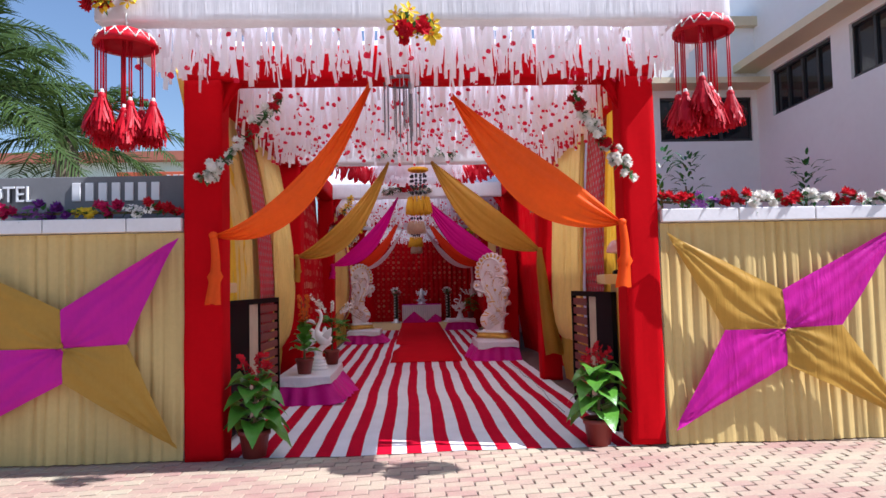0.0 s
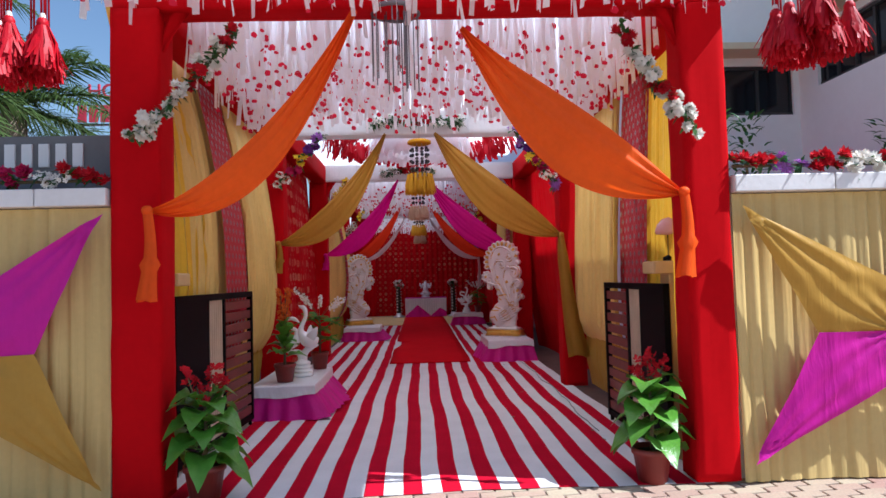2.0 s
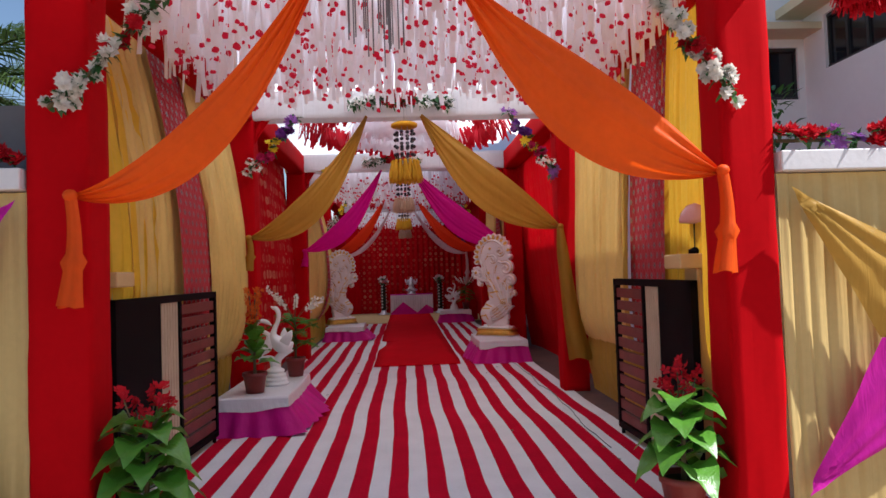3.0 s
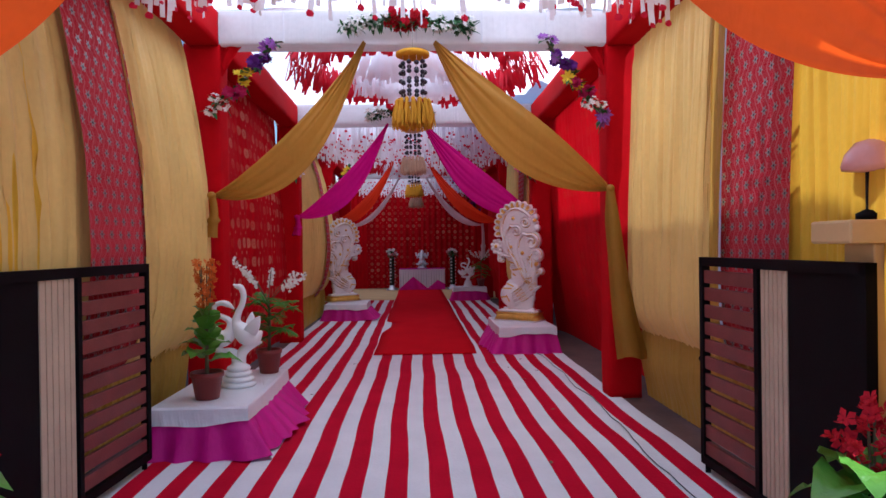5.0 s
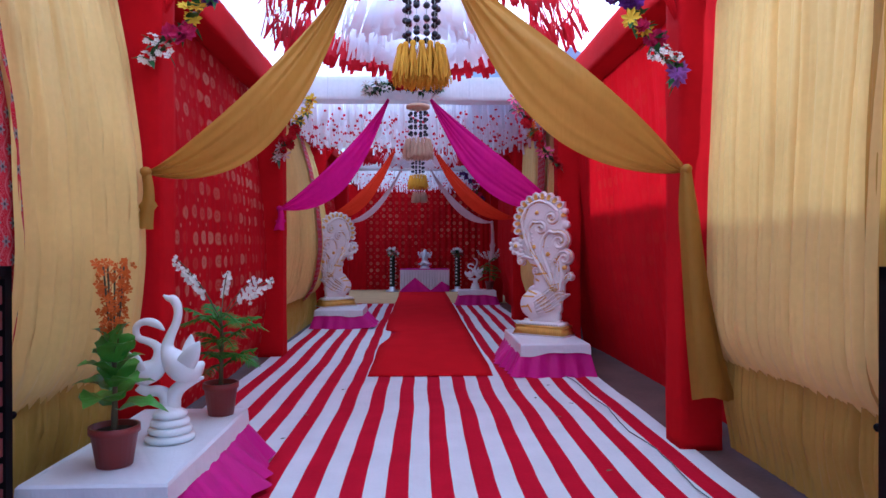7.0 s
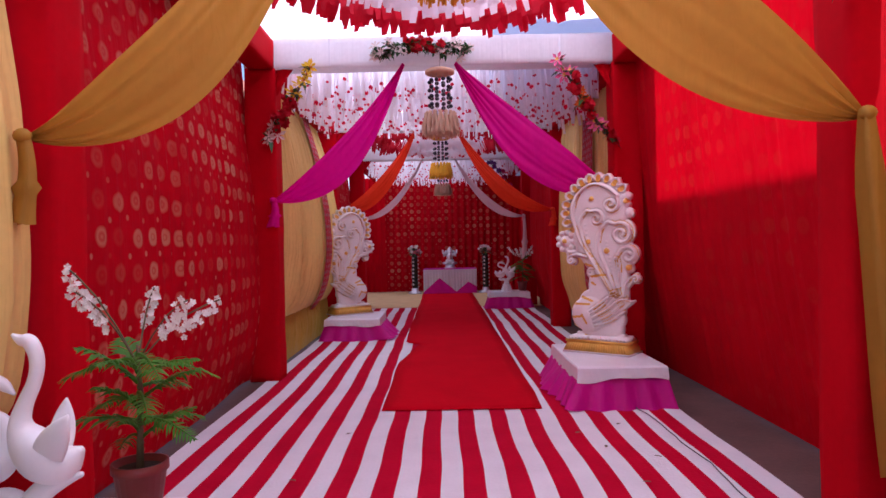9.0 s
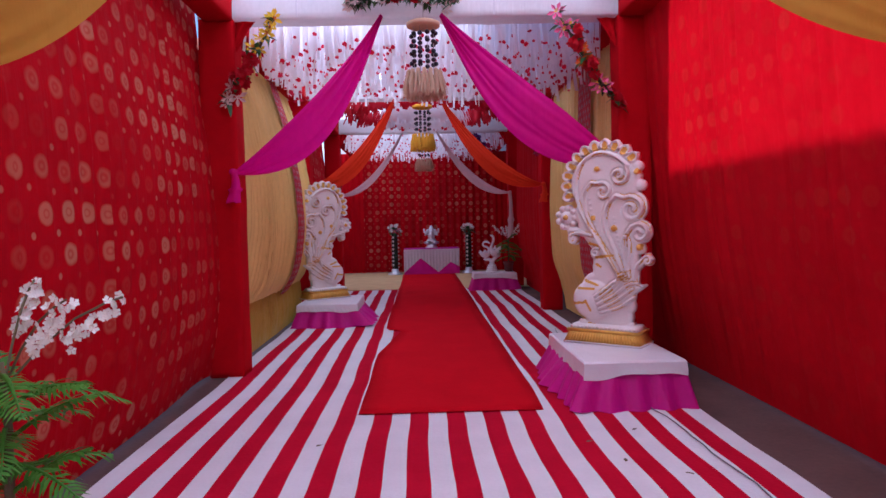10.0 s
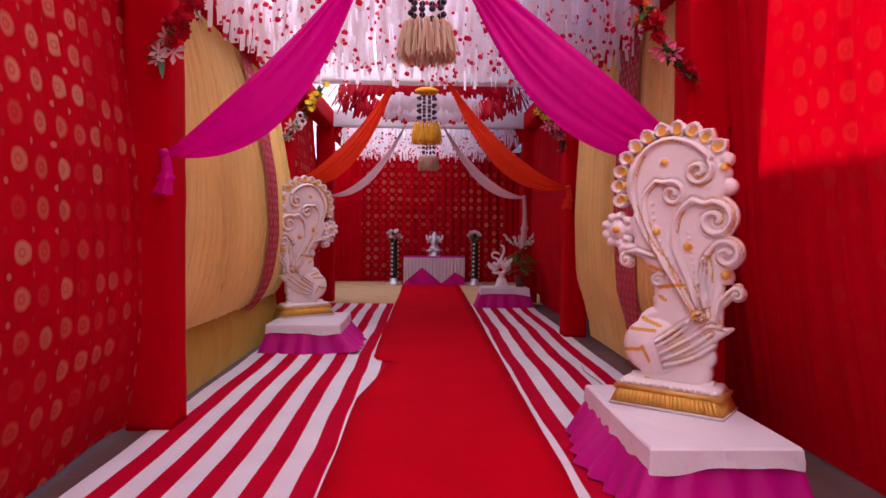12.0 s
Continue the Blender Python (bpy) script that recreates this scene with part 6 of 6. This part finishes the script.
# ---------------------------------------------------------------- altar
def altar():
    t = thing("altar_table", label="altar table with white pleated skirt and magenta swags", category="table")
    x0, x1, y0, y1, h = -0.47, 1.06, 26.35, 26.95, 0.72
    box("tabletop", (x0, x1, y0, y1, h - 0.05, h), M_PURPLE, t, "magenta covered top", 0.01)
    for x in (x0 + 0.05, x1 - 0.1):
        for y in (y0 + 0.05, y1 - 0.1):
            box("leg", (x, x + 0.05, y, y + 0.05, 0.01, h - 0.05), M_STEM, t)
    n = 150
    V = []
    for i in range(n):
        x = x0 + (x1 - x0) * i / (n - 1)
        for j in range(6):
            z = 0.02 + (h - 0.04) * j / 5
            V.append((x, y0 - 0.015 - 0.018 * math.sin(i * 0.75) * (1.1 - j / 6), z))
    pymesh("skirt", V, grid_faces(n, 6), M_WHITECLOTH, t, "white pleated skirt")
    P = np.zeros((60, 8, 3))
    for i in range(60):
        for j in range(8):
            u, v = i / 59, j / 7
            topz = float(np.interp(u, (0, 0.3, 0.62, 0.84, 1.0), (0.06, 0.46, 0.06, 0.34, 0.2)))
            P[i, j] = (x0 + (x1 - x0) * u, y0 - 0.05 - 0.012 * math.sin(u * 40 + v * 3), 0.02 + (topz - 0.02) * v)
    sheet("swag", P, M_SKIRT, t, "magenta cloth swag")


altar()


def altar_figure():
    S = Soup()
    S.lathe([(0, 0), (0.16, 0), (0.17, 0.03), (0.13, 0.05), (0.14, 0.1), (0.0, 0.11)], 20)
    S.ball((0, 0, 0.2), (0.13, 0.1, 0.11))
    S.ball((0, -0.02, 0.34), (0.1, 0.09, 0.12))
    S.ball((0, -0.03, 0.47), (0.07, 0.07, 0.07))
    S.lathe([(0.07, 0.5), (0.075, 0.53), (0.05, 0.58), (0.02, 0.62), (0, 0.63)], 14)
    for s in (-1, 1):
        S.ball((s * 0.1, 0, 0.47), (0.05, 0.015, 0.06))
        S.tube([(s * 0.08, -0.02, 0.4), (s * 0.17, -0.05, 0.36), (s * 0.16, -0.08, 0.46)], 0.026, 8)
        S.tube([(s * 0.1, 0, 0.4), (s * 0.2, 0, 0.44), (s * 0.2, -0.01, 0.54)], 0.024, 8)
        S.tube([(s * 0.03, -0.08, 0.17), (s * 0.18, -0.1, 0.15), (s * 0.06, -0.14, 0.13)], 0.04, 8)
    S.tube([(0, -0.08, 0.47), (0, -0.12, 0.4), (0.03, -0.12, 0.33)], [0.028, 0.024, 0.016], 8)
    ob = S.made("seated_figure", M_SILVER)
    ob.location = (0.3, 26.6, 0.72)
    tagged(ob, "small silver seated figure on the altar table", "statue")


altar_figure()


def flower_stand(x, y, seed):
    t = thing("flower_stand", (x, y, 0.012), "silver-footed black column stand wound with white flowers", "flower stand", "flower stands beside the altar")
    S = Soup()
    S.lathe([(0, 0), (0.2, 0), (0.2, 0.03), (0.1, 0.08), (0.09, 0.16), (0.0, 0.17)], 20)
    S.made("foot", M_SILVER, t, "silver foot")
    S = Soup()
    S.lathe([(0.08, 0.15), (0.085, 0.6), (0.08, 1.1), (0.1, 1.13), (0.0, 1.14)], 18)
    S.made("column", M_COLUMN, t, "dark leafy column")
    r = random.Random(seed)
    for k in range(26):
        z = 0.2 + 0.9 * k / 25
        a = k * 2.1
        ob = new("blossom", BL["white"][k % 2])
        ob.parent = t
        d = Vector((math.cos(a), math.sin(a), 0.1))
        s = 0.62
        ob.matrix_basis = Matrix.LocRotScale(Vector((0.085 * math.cos(a), 0.085 * math.sin(a), z)), d.to_track_quat('Z', 'Y'), (s, s, s))
    L = Soup()
    for k in range(40):
        a, el = r.uniform(0, 6.28), r.uniform(-0.2, 1.3)
        d = Vector((math.cos(a) * math.cos(el), math.sin(a) * math.cos(el), math.sin(el)))
        leaf_blade(L, Vector((0, 0, 1.18)) + d * 0.04, d, 0.2, 0.06, 0.4)
        if k < 22:
            ob = new("blossom", r.choice(BL["white" if k % 3 else "pink"]))
            ob.parent = t
            ob.matrix_basis = Matrix.LocRotScale(Vector((0, 0, 1.22)) + d * r.uniform(0.08, 0.17), d.to_track_quat('Z', 'Y'), (1, 1, 1))
    L.made("leaves", M_LEAFDARK, t)


flower_stand(-0.72, 26.45, 1)
flower_stand(1.32, 26.45, 2)


# ---------------------------------------------------------------- hotel beside the passage
def window_unit(parent, axis, plane, a0, a1, z0, z1, mullions):
    """Dark glazed window set back in its wall; axis 'x' lies in a plane of constant x."""
    w = thing("window")
    w.parent = parent

    def bx(name, p0, p1, u0, u1, v0, v1, mat, par):
        return box(name, (p0, p1, u0, u1, v0, v1) if axis == 'x' else (u0, u1, p0, p1, v0, v1), mat, par)
    bx("pane", plane + 0.10, plane + 0.11, a0, a1, z0, z1, M_GLASS, w)
    for k in range(mullions + 1):
        u = a0 + (a1 - a0) * k / mullions
        bx("mullion", plane + 0.06, plane + 0.1, max(a0, u - 0.03), min(a1, u + 0.03), z0, z1, M_DARKFRAME, w)
    bx("window_frame", plane + 0.05, plane + 0.1, a0, a1, z0, z0 + 0.06, M_DARKFRAME, w)
    bx("window_frame", plane + 0.05, plane + 0.1, a0, a1, z1 - 0.06, z1, M_DARKFRAME, w)


def wall_with_holes(parent, axis, plane, thick, a0, a1, z0, z1, holes, mat):
    """One connected wall mesh with its window holes cut through."""
    us = sorted({a0, a1, *(h[0] for h in holes), *(h[1] for h in holes)})
    vs = sorted({z0, z1, *(h[2] for h in holes), *(h[3] for h in holes)})
    n, m = len(us), len(vs)
    V = [((p, u, v) if axis == 'x' else (u, p, v)) for p in (plane, plane + thick) for u in us for v in vs]
    solid_cell = {(i, j): not any(h[0] <= us[i] < h[1] and h[2] <= vs[j] < h[3] for h in holes) for i in range(n - 1) for j in range(m - 1)}
    F = []
    for (i, j), ok in solid_cell.items():
        if not ok:
            continue
        c = [i * m + j, (i + 1) * m + j, (i + 1) * m + j + 1, i * m + j + 1]
        F += [tuple(c), tuple(n * m + k for k in reversed(c))]
        for (di, dj), (a, b) in (((0, -1), (0, 1)), ((1, 0), (1, 2)), ((0, 1), (2, 3)), ((-1, 0), (3, 0))):
            if not solid_cell.get((i + di, j + dj), False):
                F.append((c[b], c[a], c[a] + n * m, c[b] + n * m))
    pymesh("wall", V, F, mat, parent, smooth=False)


def hotel():
    t = thing("hotel_building", label="white painted hotel building with dark windows and cream ledges", category="building")
    HX, HY, TOP = 7.42, 13.8, 8.0
    wins = [(11.25, 13.2, 4.78, 5.72), (8.6, 10.75, 4.78, 5.72), (6.3, 8.2, 4.78, 5.72)]
    wall_with_holes(t, 'x', HX, 0.25, 5.4, HY, 0, TOP, wins, M_FACADE)
    for a0, a1, z0, z1 in wins:
        window_unit(t, 'x', HX, a0, a1, z0, z1, 4)
    fw = [(5.3, 7.3, 4.4, 5.35)]
    wall_with_holes(t, 'y', HY, 0.25, 3.3, HX, 0, 7.0, fw, M_FACADE)
    window_unit(t, 'y', HY, 5.3, 7.3, 4.4, 5.35, 3)
    box("ledge", (3.3, HX, HY - 0.55, HY, 5.5, 5.62), M_TRIM, t, "cream sunshade ledge")
    box("ledge", (3.3, HX, HY - 0.15, HY, 6.85, 7.05), M_TRIM, t, "cream sunshade ledge")
    box("ledge", (HX - 0.5, HX, 5.4, HY, 5.86, 6.02), M_TRIM, t, "cream sunshade ledge")
    box("side_wall", (3.3, 3.5, HY + 0.25, 40, 0, 7.0), M_FACADE, t)
    box("roof", (3.3, HX, HY + 0.25, 40, 7.0, 7.15), M_FACADE, t)
    box("upper_wall", (HX, HX + 0.25, HY, 40, 7.15, TOP), M_FACADE, t)
    box("roof", (HX, 16, 5.4, 40, TOP, TOP + 0.15), M_FACADE, t)
    box("front_wall", (HX + 0.25, 16, 5.4, 5.6, 0, TOP), M_FACADE, t)


hotel()


# ---------------------------------------------------------------- signs
def text_mesh(body, size, depth, mat, parent, at, name="lettering", squeeze=1.0, label=""):
    cu = bpy.data.curves.new(name, 'FONT')
    cu.body, cu.size, cu.extrude, cu.align_x, cu.align_y = body, size, depth, 'LEFT', 'BOTTOM_BASELINE'
    tmp = bpy.data.objects.new("tmp", cu)
    scene.collection.objects.link(tmp)
    dg = bpy.context.evaluated_depsgraph_get()
    me = bpy.data.meshes.new_from_object(tmp.evaluated_get(dg))
    bpy.data.objects.remove(tmp)
    ob = finish(name, me, mat, parent, label, smooth=False)
    ob.matrix_basis = pose(*at, 90, 0, 0) @ Matrix.Diagonal((squeeze, 1, 1, 1))
    return ob


def bars(n, x, y, z, w, h, gap, mat, parent, depth=0.02):
    for k in range(n):
        x0 = x + k * (w + gap)
        box("bar", (x0, x0 + w, y - depth, y, z, z + h), mat, parent, bevel=0.004)


sign = thing("wall_sign", label="grey sign board with raised pale letters above the wall", category="sign")
box("board", (-4.55, -2.1, 6.30, 6.36, 2.14, 2.57), M_BOARDGREY, sign, bevel=0.006)
text_mesh("HOTEL", 0.222, 0.016, M_LETTERDARK, sign, (-4.045, 6.292, 2.335), "letter_rim", 0.84)
text_mesh("HOTEL", 0.21, 0.018, M_LETTER, sign, (-4.035, 6.28, 2.34), squeeze=0.86)
bars(7, -3.14, 6.30, 2.34, 0.075, 0.17, 0.045, M_LETTER, sign)

sign2 = thing("restaurant_sign", label="orange-red restaurant sign board on posts with white lettering", category="sign")
box("board", (-6.1, -3.4, 14.0, 14.1, 3.42, 3.96), M_BOARDORANGE, sign2, bevel=0.01)
for x in (-6.0, -4.0):
    box("post", (x, x + 0.08, 14.02, 14.08, 0, 3.42), M_DARKFRAME, sign2)
text_mesh("A.C. RESTAURANT", 0.24, 0.012, M_LETTER, sign2, (-5.6, 13.99, 3.73))
bars(8, -5.1, 14.0, 3.5, 0.14, 0.14, 0.05, M_LETTER, sign2)


# ---------------------------------------------------------------- distance on the far side
def far_house():
    t = thing("distant_house", label="pale green two-storey house with a terracotta roof edge far behind", category="house")
    box("wall", (-24, -7.5, 30, 38, 0, 7.2), M_FARGREEN, t)
    box("roof", (-24.4, -7.1, 29.5, 38.5, 7.2, 7.6), M_FARROOF, t)
    for k in range(5):
        w = thing("window")
        w.parent = t
        x = -22.5 + 3.1 * k
        box("pane", (x, x + 1.4, 29.98, 30.02, 4.3, 5.8), M_GLASS, w)
        box("window_frame", (x - 0.08, x + 1.48, 29.95, 29.98, 5.8, 5.9), M_DARKFRAME, w)
        box("sill", (x - 0.1, x + 1.5, 29.85, 29.98, 4.2, 4.3), M_FACADE, w)
    s = thing("roof_sign", label="dark red letters on a frame above a distant roof", category="sign")
    for x in (-14.6, -11.6):
        box("post", (x, x + 0.12, 31, 31.12, 7.6, 8.6), M_DARKFRAME, s)
    box("rail", (-14.8, -11.3, 31.0, 31.1, 8.5, 8.58), M_DARKFRAME, s)
    text_mesh("HOTEL", 0.85, 0.05, M_SIGNRED, s, (-14.3, 31.0, 9.75))
    bars(7, -14.7, 31.05, 8.65, 0.36, 0.75, 0.13, M_SIGNRED, s, 0.1)
    l = thing("flood_lamp", (-12.6, 30.2, 7.6), "small floodlight on the distant roof edge", "lamp")
    box("pole", (-0.04, 0.04, -0.04, 0.04, 0, 0.6), M_DARKFRAME, l)
    box("head", (-0.2, 0.2, -0.12, 0.1, 0.55, 0.8), M_DARKFRAME, l, bevel=0.02)


far_house()


def palm(at, height, seed, fronds, length):
    t = thing("palm_tree", at, "tall palm with long drooping feathery fronds", "palm tree", "palms behind the wall")
    S = Soup()
    pts = [(0.12 * math.sin(i * 0.4), 0.05 * i / 8, height * i / 12) for i in range(13)]
    S.tube(pts, [0.22 - 0.07 * i / 12 + (0.012 if i % 2 else 0) for i in range(13)], 12)
    S.made("trunk", M_TRUNK, t)
    r = random.Random(seed)
    top = Vector(pts[-1])
    for k in range(fronds):
        a = k * 2.399 + r.uniform(-0.2, 0.2)
        el = -0.2 + 1.5 * (k / fronds)
        F = Soup()
        frond(F, top, (math.cos(a) * math.cos(el), math.sin(a) * math.cos(el), math.sin(el)), length * r.uniform(0.85, 1.1), 0.35 + 0.25 * r.random(), 52, 0.62, 0.032, seed * 50 + k, rachis=0.03)
        F.made("frond", M_PALM, t)


palm((-5.3, 8.1, 0), 3.9, 1, 20, 1.9)
palm((-5.2, 10.4, 0), 3.9, 2, 18, 2.0)
palm((-7.6, 11.5, 0), 6.0, 3, 18, 2.6)


def shrub(at, seed):
    t = thing("shrub", at, "dark leafy shrub tip behind the wall", "shrub", "shrubs behind the wall")
    r = random.Random(seed)
    S = Soup()
    S.tube([(0, 0, 0), (0.05, 0, 1.6), (0, 0.05, 2.6)], [0.04, 0.03, 0.01], 6)
    S.made("stem", M_STEM, t)
    L = Soup()
    for k in range(160):
        z = r.uniform(1.3, 2.9)
        a, el = r.uniform(0, 6.28), r.uniform(0, 1.2)
        d = Vector((math.cos(a) * math.cos(el), math.sin(a) * math.cos(el), math.sin(el)))
        leaf_blade(L, Vector((0, 0, z)) + d * r.uniform(0, 0.25), d, 0.13, 0.035, 0.3)
    L.made("foliage", M_LEAFDARK, t)


shrub((2.9, 7.6, 0), 1)
shrub((3.25, 7.7, 0), 2)
shrub((4.75, 7.8, 0), 3)

# ---------------------------------------------------------------- small things on the floor
S = Soup()
wpts = []
for i in range(60):
    u = i / 59
    y = 7.6 + 9.0 * u
    wpts.append((1.72 + 0.06 * wob(y * 1.1, 3) + 0.015 * wob(y * 5, 4), y, 0.019))
S.tube(wpts, 0.004, 5)
tagged(S.made("floor_cable", M_WIRE), "thin grey-green cable lying along the carpet", "cable")
lit = random.Random(9)
leaf_src = None
for k in range(14):
    x, y = lit.uniform(0.9, 1.9) if k % 3 else lit.uniform(-1.4, -0.6), lit.uniform(6.6, 13)
    L = Soup()
    leaf_blade(L, (0, 0, 0), (1, 0.2, 0.05), 0.05, 0.022, 0.0)
    if leaf_src is None:
        leaf_src = tagged(L.made("fallen_leaf", M_STEM), "small dry leaf lying on the carpet", "leaf", "fallen leaves")
        leaf_src.matrix_basis = pose(x, y, 0.02, 0, 0, 40)
    else:
        copy_thing(leaf_src, pose(x, y, 0.02, 0, 0, lit.uniform(0, 360)))


# ---------------------------------------------------------------- pavers in front
def paving():
    t = tagged(box("pavement", (-9, 10, -8, 6.14, -0.06, -0.012), M_SETBED), "interlocking pink and beige block paving before the entrance", "pavement", kind="structure")
    W, H, G = 0.225, 0.112, 0.005
    b = bmesh.new()
    box_bm(b, -W / 2 + G, W / 2 - G, -H / 2 + G, H / 2 - G, -0.03, 0.0)
    top = [e for e in b.edges if all(v.co.z > -0.001 for v in e.verts)]
    bmesh.ops.bevel(b, geom=top, offset=0.005, segments=1, affect='EDGES')
    # interlocking: both ends drawn into a shallow zigzag
    for v in b.verts:
        v.co.y += 0.016 * math.copysign(1, v.co.x) * (abs(v.co.x) / (W / 2))
    me = bpy.data.meshes.new("paver")
    b.to_mesh(me)
    b.free()
    me.materials.append(M_PAVER)
    r = random.Random(3)
    R = Soup()
    tv = [v.co.copy() for v in me.vertices]
    tf = [tuple(p.vertices) for p in me.polygons]
    count = 0
    for j in range(34):
        for i in range(60):
            x = -5.2 + W * i + (W / 2 if j % 2 else 0)
            y = 6.1 - H * j
            z = -0.001 + r.uniform(-0.003, 0.002)
            if 5.0 < y and -2.6 < x < 3.6 and count < 300:
                o = new("paver", me)
                o.parent = t
                o.location = (x, y, z)
                o.rotation_euler = (r.uniform(-0.012, 0.012), r.uniform(-0.012, 0.012), r.uniform(-0.01, 0.01))
                count += 1
            else:
                R.add([v + Vector((x, y, z)) for v in tv], tf)
    rest = R.made("pavers", M_PAVER, t, smooth=False)
    tagged(rest, kind="stuff")


paving()
